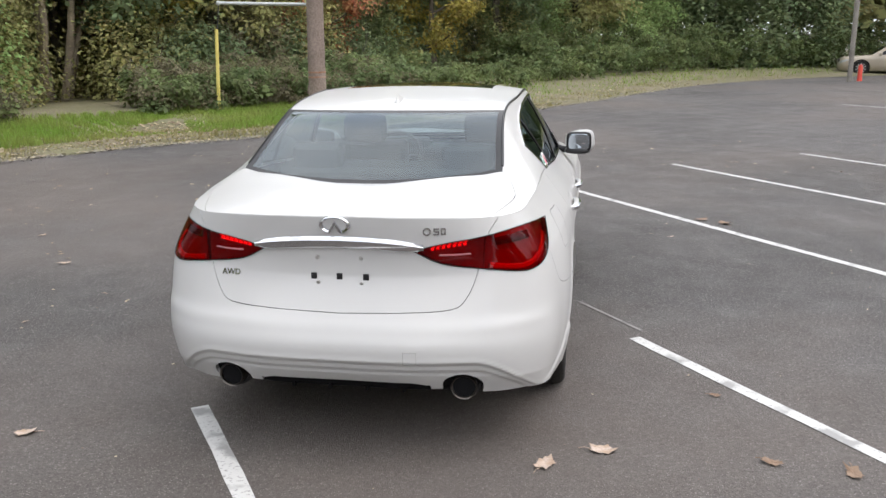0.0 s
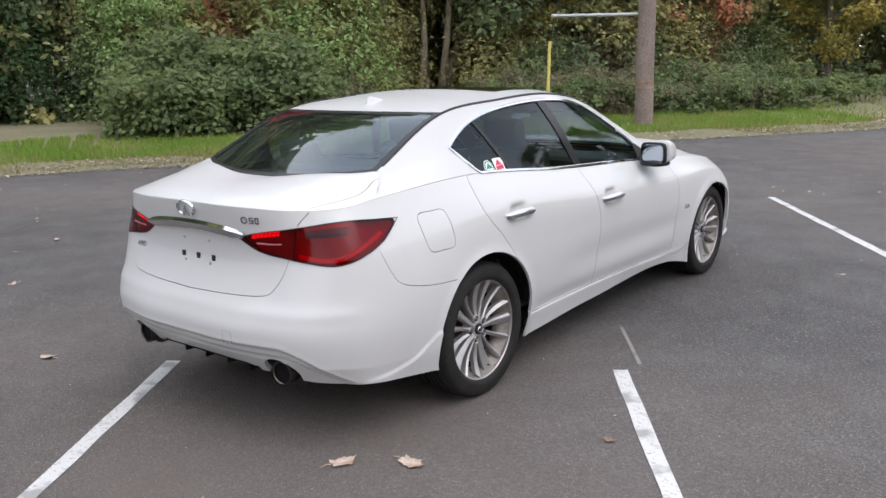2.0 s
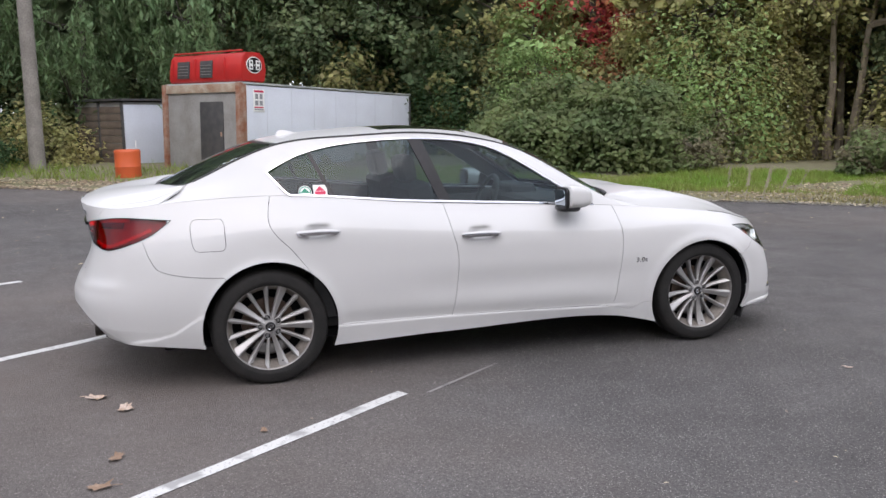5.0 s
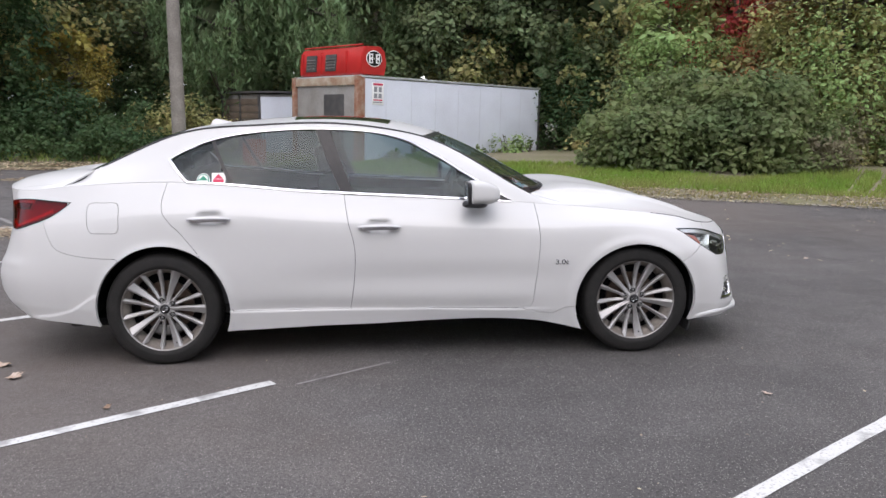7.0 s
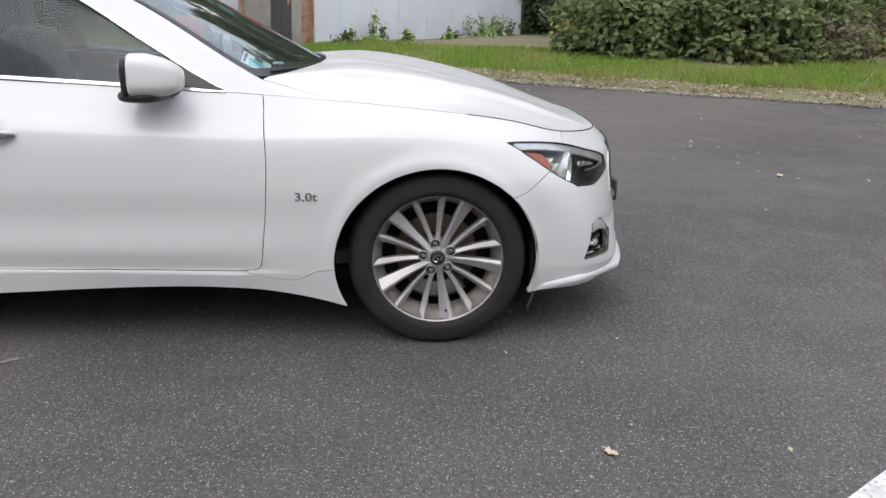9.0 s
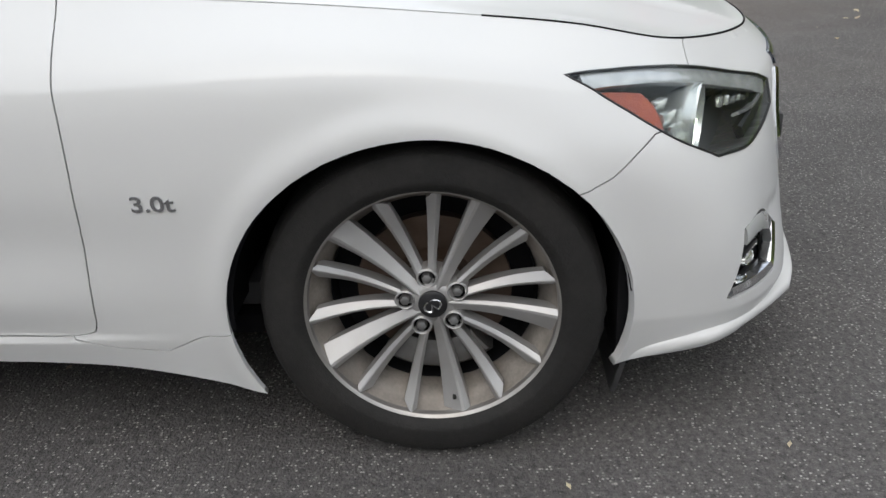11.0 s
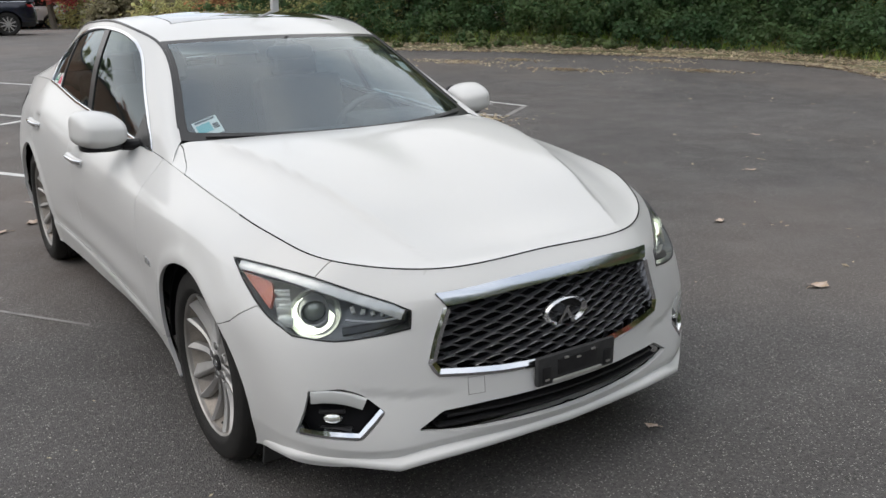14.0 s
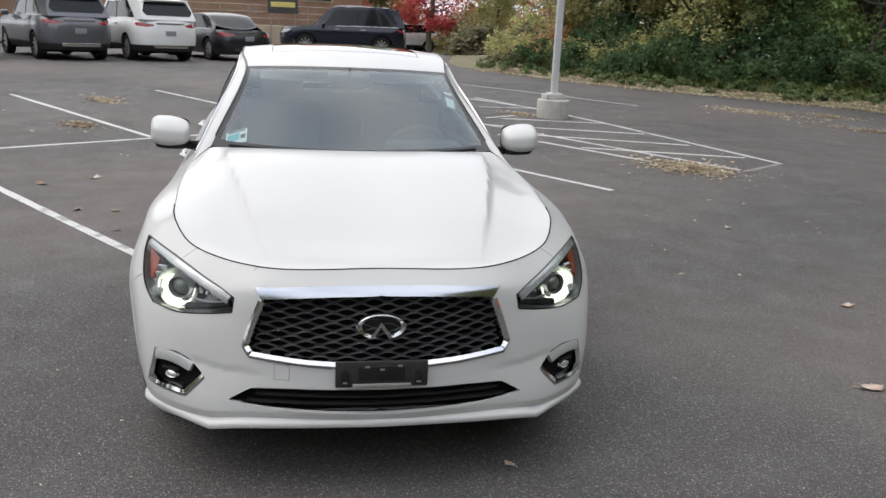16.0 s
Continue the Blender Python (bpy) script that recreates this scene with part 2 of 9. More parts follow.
def asphalt_material():
    """Aged asphalt: pale aggregate in dark binder, broad stains, faint tyre sweeps."""
    m = material("asphalt", (0.11, 0.1035, 0.10), 0.82)
    n, l = m.node_tree.nodes, m.node_tree.links
    b = n["Principled BSDF"]
    pos = n.new("ShaderNodeTexCoord").outputs["Object"]

    def noise_tex(scale, detail, lo, hi, a, c, rough=0.55):
        t = n.new("ShaderNodeTexNoise")
        t.inputs["Scale"].default_value, t.inputs["Detail"].default_value, t.inputs["Roughness"].default_value = scale, detail, rough
        l.new(pos, t.inputs["Vector"])
        r = n.new("ShaderNodeMapRange")
        r.inputs[1].default_value, r.inputs[2].default_value, r.inputs[3].default_value, r.inputs[4].default_value = lo, hi, a, c
        l.new(t.outputs["Fac"], r.inputs[0])
        return r.outputs[0]

    def times(a, c):
        q = n.new("ShaderNodeMath")
        q.operation = "MULTIPLY"
        l.new(a, q.inputs[0])
        l.new(c, q.inputs[1])
        return q.outputs[0]

    tone = times(noise_tex(0.28, 5, 0.3, 0.7, 0.70, 1.27), noise_tex(1.7, 6, 0.3, 0.7, 0.84, 1.14))
    tone = times(tone, noise_tex(60, 6, 0.34, 0.66, 0.15, 1.85, 0.9))
    cell = n.new("ShaderNodeTexVoronoi")
    cell.inputs["Scale"].default_value = 128
    l.new(pos, cell.inputs["Vector"])
    stone = n.new("ShaderNodeMapRange")
    stone.inputs[1].default_value, stone.inputs[2].default_value, stone.inputs[3].default_value, stone.inputs[4].default_value = 0.62, 0.97, 0.0, 0.85
    sep = n.new("ShaderNodeSeparateColor")
    l.new(cell.outputs["Color"], sep.inputs[0])
    l.new(sep.outputs[0], stone.inputs[0])
    core = n.new("ShaderNodeMapRange")
    core.inputs[1].default_value, core.inputs[2].default_value, core.inputs[3].default_value, core.inputs[4].default_value = 0.26, 0.42, 1.0, 0.0
    l.new(cell.outputs["Distance"], core.inputs[0])
    fleck = times(stone.outputs[0], core.outputs[0])
    hsv = n.new("ShaderNodeHueSaturation")
    hsv.inputs["Color"].default_value = (0.087, 0.0815, 0.0785, 1)
    l.new(tone, hsv.inputs["Value"])
    mix = n.new("ShaderNodeMix")
    mix.data_type = "RGBA"
    l.new(fleck, mix.inputs[0])
    l.new(hsv.outputs["Color"], mix.inputs[6])
    mix.inputs[7].default_value = (0.45, 0.43, 0.405, 1)
    big = n.new("ShaderNodeTexVoronoi")
    big.inputs["Scale"].default_value = 34
    l.new(pos, big.inputs["Vector"])
    sep2 = n.new("ShaderNodeSeparateColor")
    l.new(big.outputs["Color"], sep2.inputs[0])
    pick = n.new("ShaderNodeMapRange")
    pick.inputs[1].default_value, pick.inputs[2].default_value = 0.93, 0.99
    l.new(sep2.outputs[1], pick.inputs[0])
    near = n.new("ShaderNodeMapRange")
    near.inputs[1].default_value, near.inputs[2].default_value, near.inputs[3].default_value, near.inputs[4].default_value = 0.12, 0.20, 0.8, 0.0
    l.new(big.outputs["Distance"], near.inputs[0])
    stones = n.new("ShaderNodeMix")
    stones.data_type = "RGBA"
    l.new(times(pick.outputs[0], near.outputs[0]), stones.inputs[0])
    l.new(mix.outputs[2], stones.inputs[6])
    stones.inputs[7].default_value = (0.42, 0.39, 0.36, 1)
    mix = stones
    # brown dust in broad patches
    dust = n.new("ShaderNodeMix")
    dust.data_type = "RGBA"
    l.new(noise_tex(0.16, 6, 0.46, 0.70, 0.0, 0.7), dust.inputs[0])
    l.new(mix.outputs[2], dust.inputs[6])
    dust.inputs[7].default_value = (0.155, 0.127, 0.108, 1)
    l.new(dust.outputs[2], b.inputs["Base Color"])
    l.new(noise_tex(2.5, 4, 0.3, 0.7, 0.62, 0.88), b.inputs["Roughness"])
    bump = n.new("ShaderNodeBump")
    bump.inputs["Strength"].default_value, bump.inputs["Distance"].default_value = 1.0, 0.011
    grain = n.new("ShaderNodeTexNoise")
    grain.inputs["Scale"].default_value, grain.inputs["Detail"].default_value = 150, 3
    l.new(pos, grain.inputs["Vector"])
    l.new(grain.outputs["Fac"], bump.inputs["Height"])
    l.new(bump.outputs["Normal"], b.inputs["Normal"])
    return m


def worn_paint(name, color=(0.55, 0.55, 0.535)):
    """Road paint, worn through to the asphalt in spots and along its grain."""
    m = material(name, color, 0.7)
    n, l = m.node_tree.nodes, m.node_tree.links
    pos = n.new("ShaderNodeTexCoord").outputs["Object"]
    mix = n.new("ShaderNodeMix")
    mix.data_type = "RGBA"
    parts = []
    for scale, detail, lo, hi in ((6, 6, 0.54, 0.64), (70, 3, 0.56, 0.68)):
        t = n.new("ShaderNodeTexNoise")
        t.inputs["Scale"].default_value, t.inputs["Detail"].default_value = scale, detail
        l.new(pos, t.inputs["Vector"])
        r = n.new("ShaderNodeMapRange")
        r.inputs[1].default_value, r.inputs[2].default_value = lo, hi
        l.new(t.outputs["Fac"], r.inputs[0])
        parts.append(r.outputs[0])
    mx = n.new("ShaderNodeMath")
    mx.operation = "MAXIMUM"
    l.new(parts[0], mx.inputs[0])
    l.new(parts[1], mx.inputs[1])
    sc = n.new("ShaderNodeMath")
    sc.operation = "MULTIPLY"
    sc.inputs[1].default_value = 0.6
    l.new(mx.outputs[0], sc.inputs[0])
    l.new(sc.outputs[0], mix.inputs[0])
    mix.inputs[6].default_value, mix.inputs[7].default_value = (*color, 1), (0.12, 0.117, 0.115, 1)
    l.new(mix.outputs[2], n["Principled BSDF"].inputs["Base Color"])
    return m


def leaf_material(name, color, second, spread=0.35):
    m = material(name, color, 0.62, 0, 0, second, 0.9, 0.75, spread=spread, ior=1.36)
    n, l = m.node_tree.nodes, m.node_tree.links
    b = n["Principled BSDF"]
    # some light comes through the blades
    thin = n.new("ShaderNodeBsdfTranslucent")
    src = b.inputs["Base Color"].links[0].from_socket
    l.new(src, thin.inputs["Color"])
    mix = n.new("ShaderNodeMixShader")
    mix.inputs[0].default_value = 0.54
    l.new(b.outputs[0], mix.inputs[1])
    l.new(thin.outputs[0], mix.inputs[2])
    l.new(mix.outputs[0], n["Material Output"].inputs["Surface"])
    return m


M_ASPHALT = asphalt_material()
M_LINE = worn_paint("worn_white_road_paint")
M_FAINT = worn_paint("faded_grey_road_paint", (0.24, 0.23, 0.22))
M_SOIL = material("verge_soil", (0.15, 0.145, 0.075), 0.95, 0, 0, (0.20, 0.17, 0.115), 0.8, 0.8, 0.35, 40, 0.8, 30)
M_GRAVEL = material("pale_gravel", (0.27, 0.255, 0.23), 0.9, 0, 0, (0.19, 0.17, 0.15), 5, 0.8, 0.2, 90, spread=0.35)
M_GRASS = leaf_material("verge_grass", (0.225, 0.350, 0.062), (0.340, 0.360, 0.115))
M_DRYGRASS = leaf_material("dry_grass", (0.36, 0.31, 0.15), (0.27, 0.27, 0.10))
M_BRAMBLE = leaf_material("bramble_leaves", (0.150, 0.200, 0.088), (0.235, 0.275, 0.112))
M_IVY = leaf_material("ivy_leaves", (0.060, 0.115, 0.050), (0.110, 0.165, 0.062))
M_DARKLEAF = leaf_material("dark_green_leaves", (0.180, 0.245, 0.130), (0.290, 0.330, 0.155))
M_MIDLEAF = leaf_material("olive_green_leaves", (0.375, 0.385, 0.165), (0.495, 0.430, 0.198))
M_LIGHTLEAF = leaf_material("light_green_leaves", (0.300, 0.420, 0.165), (0.360, 0.430, 0.180))
M_YELLOWLEAF = leaf_material("yellowing_leaves", (0.440, 0.350, 0.090), (0.290, 0.290, 0.100))
M_REDLEAF = leaf_material("scarlet_leaves", (0.620, 0.110, 0.120), (0.540, 0.150, 0.110))
M_RUSTLEAF = leaf_material("rust_brown_leaves", (0.560, 0.240, 0.130), (0.340, 0.230, 0.130))
M_DRYLEAF = leaf_material("dying_bramble_leaves", (0.245, 0.225, 0.135), (0.185, 0.165, 0.11))
M_WILLOWLEAF = leaf_material("willow_leaves", (0.220, 0.310, 0.150), (0.140, 0.215, 0.105))
M_BARK = material("grey_bark", (0.12, 0.105, 0.085), 0.9, 0, 0, (0.075, 0.065, 0.05), 7, 0.8, 0.2, 45, 0.9, 22)
M_PALEBARK = material("pale_brown_bark", (0.33, 0.27, 0.20), 0.9, 0, 0, (0.22, 0.18, 0.135), 7, 0.8, 0.2, 45, 0.9, 22)
M_DARKBARK = material("dark_brown_bark", (0.050, 0.043, 0.034), 0.9, 0, 0, (0.030, 0.027, 0.021), 7, 0.8, 0.2, 45, 0.9, 22)
M_LITTER = leaf_material("fallen_leaves", (0.54, 0.455, 0.34), (0.38, 0.295, 0.20), 0.45)
M_POLE = material("weathered_pole_timber", (0.20, 0.155, 0.13), 0.9, 0, 0, (0.28, 0.225, 0.195), 3, 0.7, 0.25, 30, 0.8, 26)
M_YELLOW = material("yellow_plastic_guard", (0.68, 0.58, 0.18), 0.5, 0, 0, (0.52, 0.42, 0.10), 6, 0.6)
M_GALV = material("galvanised_steel", (0.48, 0.50, 0.50), 0.5, 0.4, 0, (0.36, 0.39, 0.38), 8, 0.7)
M_GREYPAINT = material("pale_grey_pole_paint", (0.56, 0.57, 0.58), 0.5, 0, 0, (0.47, 0.48, 0.49), 3, 0.5)
M_CONCRETE = material("weathered_concrete", (0.46, 0.45, 0.42), 0.9, 0, 0, (0.34, 0.33, 0.30), 5, 0.8, 0.12, 60, 0.4, 60)
M_BOXWHITE = material("chalky_white_panel", (0.62, 0.66, 0.73), 0.7, 0, 0, (0.54, 0.57, 0.63), 1.2, 0.7, 0.05, 30)
M_RUST = material("rusty_steel", (0.24, 0.10, 0.055), 0.85, 0, 0, (0.36, 0.27, 0.21), 6, 0.8, 0.2, 50, 0.4, 40)
M_REDMETAL = material("red_enamelled_steel", (0.48, 0.025, 0.022), 0.4, 0, 0.3, (0.36, 0.02, 0.02), 3, 0.6)
M_OLDPLANK = material("old_brown_boards", (0.15, 0.115, 0.085), 0.9, 0, 0, (0.09, 0.07, 0.055), 3, 0.8, 0.25, 30, 0.5, 30)
M_ORANGE = material("orange_drum_plastic", (0.62, 0.12, 0.035), 0.5, 0, 0, (0.50, 0.09, 0.03), 3, 0.6)
M_BRICK = material("brown_brick_wall", (0.26, 0.15, 0.10), 0.9, 0, 0, (0.33, 0.24, 0.17), 1.2, 0.6, 0.2, 16)
M_TAN = material("tan_render", (0.42, 0.35, 0.26), 0.9, 0, 0, (0.36, 0.30, 0.22), 1, 0.6)
M_WINDOWDARK = material("dark_window_glass", (0.02, 0.024, 0.027), 0.08, 0, 0.8)

# ---- mesh tools ----
def link(name, verts, faces, mat, parent=None, label="", normals=None, smooth=True):
    """One mesh object from arrays; its normals where they are given."""
    me = bpy.data.meshes.new(name)
    me.from_pydata([tuple(map(float, v)) for v in verts], [], [tuple(int(i) for i in f) for f in faces])
    me.materials.append(mat)
    if smooth:
        me.shade_smooth()
    if normals is not None:
        me.normals_split_custom_set_from_vertices([tuple(map(float, n)) for n in normals])
    me.update()
    ob = new(name, me)
    if parent:
        ob.parent = parent
    if label:
        ob["label"] = label
    return ob


def part(name, bm, mat, parent=None, label="", angle=35.0):
    """Links a bmesh as one mesh object under a thing or under a part."""
    me = bpy.data.meshes.new(name)
    bm.normal_update()
    for f in bm.faces:
        f.smooth = True
    for e in bm.edges:
        if len(e.link_faces) == 2 and e.calc_face_angle(0) > radians(angle):
            e.smooth = False
    bm.to_mesh(me)
    bm.free()
    me.materials.append(mat)
    ob = new(name, me)
    if parent:
        ob.parent = parent
    if label:
        ob["label"] = label
    return ob


def empty(name, m=None, **tags):
    ob = new(name)
    ob.empty_display_size = 0.2
    if m is not None:
        ob.matrix_basis = m
    return tagged(ob, **tags)


def box(bm, size, m=None, bevel=0.0, segments=2):
    """A box of that size, its edges rounded, added to bm."""
    m = m or Matrix()
    got = bmesh.ops.create_cube(bm, size=1.0, matrix=m @ Matrix.Diagonal((*size, 1)))
    if bevel:
        edges = list({e for v in got["verts"] for e in v.link_edges})
        bmesh.ops.bevel(bm, geom=edges, offset=bevel, segments=segments, affect="EDGES", profile=0.6)
    return bm


def boxed(size, m=None, bevel=0.0, segments=2):
    return box(bmesh.new(), size, m, bevel, segments)


def lathe(bm, profile, segments=48, m=None, closed=False):
    """Turns a list of (radius, height) round the z axis."""
    m = m or Matrix()
    rings = []
    for r, h in profile:
        if r < 1e-6:
            rings.append([bm.verts.new(m @ Vector((0, 0, h)))])
        else:
            rings.append([bm.verts.new(m @ Vector((r * math.cos(2 * math.pi * i / segments), r * math.sin(2 * math.pi * i / segments), h))) for i in range(segments)])
    pairs = list(zip(rings, rings[1:]))
    if closed:
        pairs.append((rings[-1], rings[0]))
    for a, b in pairs:
        for i in range(segments):
            j = (i + 1) % segments
            f = [a[i % len(a)], a[j % len(a)], b[j % len(b)], b[i % len(b)]]
            f = [v for k, v in enumerate(f) if v not in f[:k]]
            if len(f) > 2:
                bm.faces.new(f)
    return bm


def lathed(profile, segments=48, m=None, closed=False):
    return lathe(bmesh.new(), profile, segments, m, closed)


def tube(bm, points, radius, sides=10, taper=None, caps=True):
    """A round bar along points."""
    pts = [Vector(p) for p in points]
    rings = []
    way = (pts[-1] - pts[0]).normalized()
    up = Vector((0, 0, 1)) if abs(way.z) < .85 else Vector((1, 0, 0))
    for i, p in enumerate(pts):
        d = (pts[min(i + 1, len(pts) - 1)] - pts[max(i - 1, 0)]).normalized()
        a = d.cross(up)
        if a.length < 1e-3:
            a = d.cross(Vector((0, 1, 0)))
        a.normalize()
        b = d.cross(a).normalized()
        r = radius * (taper[i] if taper else 1.0)
        rings.append([bm.verts.new(p + a * r * math.cos(2 * math.pi * k / sides) + b * r * math.sin(2 * math.pi * k / sides)) for k in range(sides)])
    for ra, rb in zip(rings, rings[1:]):
        for k in range(sides):
            bm.faces.new((ra[k], rb[k], rb[(k + 1) % sides], ra[(k + 1) % sides]))
    if caps:
        bm.faces.new(rings[0])
        bm.faces.new(rings[-1][::-1])
    return bm


def smooth_path(points, n=8, closed=False):
    """A smooth line through points, n steps from one to the next."""
    P = [Vector(p) for p in points]
    out, k = [], len(P)
    for i in range(k if closed else k - 1):
        if closed:
            a, b, c, d = P[i - 1], P[i], P[(i + 1) % k], P[(i + 2) % k]
        else:
            a, b, c, d = P[max(i - 1, 0)], P[i], P[i + 1], P[min(i + 2, k - 1)]
        for s in range(n):
            t = s / n
            out.append(0.5 * ((2 * b) + (c - a) * t + (2 * a - 5 * b + 4 * c - d) * t * t + (3 * b - a - 3 * c + d) * t ** 3))
    if not closed:
        out.append(P[-1])
    return out


def ribbon(points, normals, profile, closed=False):
    """Sweeps a profile of (across, out) along a line on a surface: out is along the surface's normal."""
    pts = [Vector(p) for p in points]
    nrm = [Vector(q).normalized() for q in normals]
    bm, rows, k = bmesh.new(), [], len(pts)
    for i, p in enumerate(pts):
        if closed:
            d = pts[(i + 1) % k] - pts[i - 1]
        else:
            d = pts[min(i + 1, k - 1)] - pts[max(i - 1, 0)]
        d.normalize()
        side = d.cross(nrm[i]).normalized()
        rows.append([bm.verts.new(p + side * a + nrm[i] * o) for a, o in profile])
    m = len(profile)
    for i in range(k if closed else k - 1):
        ra, rb = rows[i], rows[(i + 1) % k]
        for j in range(m):
            bm.faces.new((ra[j], ra[(j + 1) % m], rb[(j + 1) % m], rb[j]))
    if not closed:
        bm.faces.new(rows[0][::-1])
        bm.faces.new(rows[-1])
    bmesh.ops.recalc_face_normals(bm, faces=bm.faces)
    return bm


def strip_profile(w, h, sunk=0.002):
    """A low rounded strip, w across and h proud."""
    return [(-w / 2, -sunk), (w / 2, -sunk), (w / 2, h * 0.6), (w * 0.3, h), (-w * 0.3, h), (-w / 2, h * 0.6)]


# ---- sheets: smooth surfaces drawn through a few long lines ----
def hermite(P, x, crease=None):
    """Value at x (in steps from point to point) of a smooth line through P[..., k, 3], straight-sided at creases."""
    K = P.shape[-2]
    h = np.maximum(np.linalg.norm(np.diff(P, axis=-2), axis=-1, keepdims=True), 1e-6)
    d = np.diff(P, axis=-2) / h
    inner = (h[..., :-1, :] * d[..., 1:, :] + h[..., 1:, :] * d[..., :-1, :]) / (h[..., :-1, :] + h[..., 1:, :])
    m = np.concatenate([d[..., :1, :], inner, d[..., -1:, :]], axis=-2)
    left, right = m.copy(), m.copy()
    if crease:
        for k, w in crease.items():
            left[..., k, :] = m[..., k, :] * (1 - w) + d[..., max(k - 1, 0), :] * w
            right[..., k, :] = m[..., k, :] * (1 - w) + d[..., min(k, K - 2), :] * w
    i = np.clip(np.floor(x).astype(int), 0, K - 2)
    s = (x - i)[..., None]
    if P.ndim == 2:
        a, b, ma, mb, hh = P[i], P[i + 1], right[i], left[i + 1], h[i]
    else:
        r = np.arange(len(P))
        a, b, ma, mb, hh = P[r, i], P[r, i + 1], right[r, i], left[r, i + 1], h[r, i]
    s2, s3 = s * s, s ** 3
    return (2 * s3 - 3 * s2 + 1) * a + (s3 - 2 * s2 + s) * hh * ma + (-2 * s3 + 3 * s2) * b + (s3 - s2) * hh * mb


def rail(points, mirror_start=False, mirror_end=False):
    """A long line as a function of u: u = k at its k-th point. A mirrored end meets the car's middle squarely."""
    P = np.array(points, float)
    off = 0
    if mirror_start:
        P, off = np.vstack([P[1] * [-1, 1, 1], P]), 1
    if mirror_end:
        P = np.vstack([P, P[-2] * [-1, 1, 1]])
    return lambda u: hermite(P, np.asarray(u, float) + off)


class Sheet:
    """A surface over (u, v), laid out as a fine grid that can be cut into panels along drawn outlines."""

    def __init__(self, surface, u0, u1, v0, v1, step=0.013, probe=None):
        self.at = surface
        uu, vv = np.linspace(u0, u1, 400), np.linspace(v0, v1, 60)
        mid = 0.5 * (v0 + v1) if probe is None else probe
        along = surface(uu, np.full(400, mid))
        self.u_of, self.s_of = uu, np.r_[0, np.cumsum(np.linalg.norm(np.diff(along, axis=0), axis=1))]
        ups = np.mean([surface(np.full(60, u), vv) for u in np.linspace(u0, u1, 9)], axis=0)
        lens = np.mean([np.linalg.norm(np.diff(surface(np.full(60, u), vv), axis=0), axis=1) for u in np.linspace(u0, u1, 9)], axis=0)
        self.v_of, self.t_of = vv, np.r_[0, np.cumsum(lens)]
        self.ns, self.nt = int(self.s_of[-1] / step) + 2, int(self.t_of[-1] / step) + 2
        S, T = np.meshgrid(np.linspace(0, self.s_of[-1], self.ns), np.linspace(0, self.t_of[-1], self.nt), indexing="ij")
        self.st = np.stack([S.ravel(), T.ravel()], 1)
        k = np.arange(self.ns * self.nt).reshape(self.ns, self.nt)
        self.faces = np.stack([k[:-1, :-1], k[1:, :-1], k[1:, 1:], k[:-1, 1:]], -1).reshape(-1, 4)
        self.label = np.array(["rest"] * len(self.faces), dtype=object)
        self.locked = np.zeros(len(self.st), bool)
        self.base = self.place(self.st)

    def place(self, st):
        u, v = np.interp(st[:, 0], self.s_of, self.u_of), np.interp(st[:, 1], self.t_of, self.v_of)
        return self.at(u, v)

    def normal(self, st, e=0.004):
        s, t = np.array([e, 0]), np.array([0, e])
        hi, lo = [self.s_of[-1], self.t_of[-1]], [0, 0]
        a = self.place(np.clip(st + s, lo, hi)) - self.place(np.clip(st - s, lo, hi))
        b = self.place(np.clip(st + t, lo, hi)) - self.place(np.clip(st - t, lo, hi))
        n = np.cross(a, b)
        return n / np.maximum(np.linalg.norm(n, axis=1, keepdims=True), 1e-9)

    def onto(self, points, axes, reach=None):
        """Where points lie on the sheet, seen along the axis of weight 0."""
        w = np.array(axes, float)
        ok = np.ones(len(self.st), bool) if reach is None else reach(self.base)
        idx = np.flatnonzero(ok)
        out = []
        for p in np.array([tuple(q) for q in points], float):
            st = self.st[idx[np.argmin((((self.base[idx] - p) * w) ** 2).sum(1))]]
            for size in (0.012, 0.003):
                g = np.linspace(-size, size, 9)
                trial = np.clip(st + np.stack(np.meshgrid(g, g, indexing="ij"), -1).reshape(-1, 2), [0, 0], [self.s_of[-1], self.t_of[-1]])
                st = trial[np.argmin((((self.place(trial) - p) * w) ** 2).sum(1))]
            out.append(st)
        return np.array(out)

    def cut(self, label, poly, only=None):
        """Gives the faces inside an outline a label of their own, and draws the grid's edge onto it."""
        poly = np.asarray(poly)
        c = self.st[self.faces].mean(1)
        nxt = np.roll(poly, -1, axis=0)
        inside = np.zeros(len(c), bool)
        for (x0, y0), (x1, y1) in zip(poly, nxt):
            cross = (y0 > c[:, 1]) != (y1 > c[:, 1])
            inside ^= cross & (c[:, 0] < (x1 - x0) * (c[:, 1] - y0) / (y1 - y0 if y1 != y0 else 1e-9) + x0)
        if only:
            inside &= np.isin(self.label, only)
        n = len(self.st)
        has_in, has_out = np.zeros(n, bool), np.zeros(n, bool)
        has_in[self.faces[inside].ravel()] = True
        free = ~inside if not only else ~inside & np.isin(self.label, only)
        has_out[self.faces[free].ravel()] = True
        edge = np.flatnonzero(has_in & has_out & ~self.locked)
        q = self.st[edge]
        best, where = np.full(len(q), 1e9), q.copy()
        for a, b in zip(poly, nxt):
            ab = b - a
            f = np.clip(((q - a) @ ab) / max(ab @ ab, 1e-12), 0, 1)
            p = a + f[:, None] * ab
            dist = ((p - q) ** 2).sum(1)
            near = dist < best
            best[near], where[near] = dist[near], p[near]
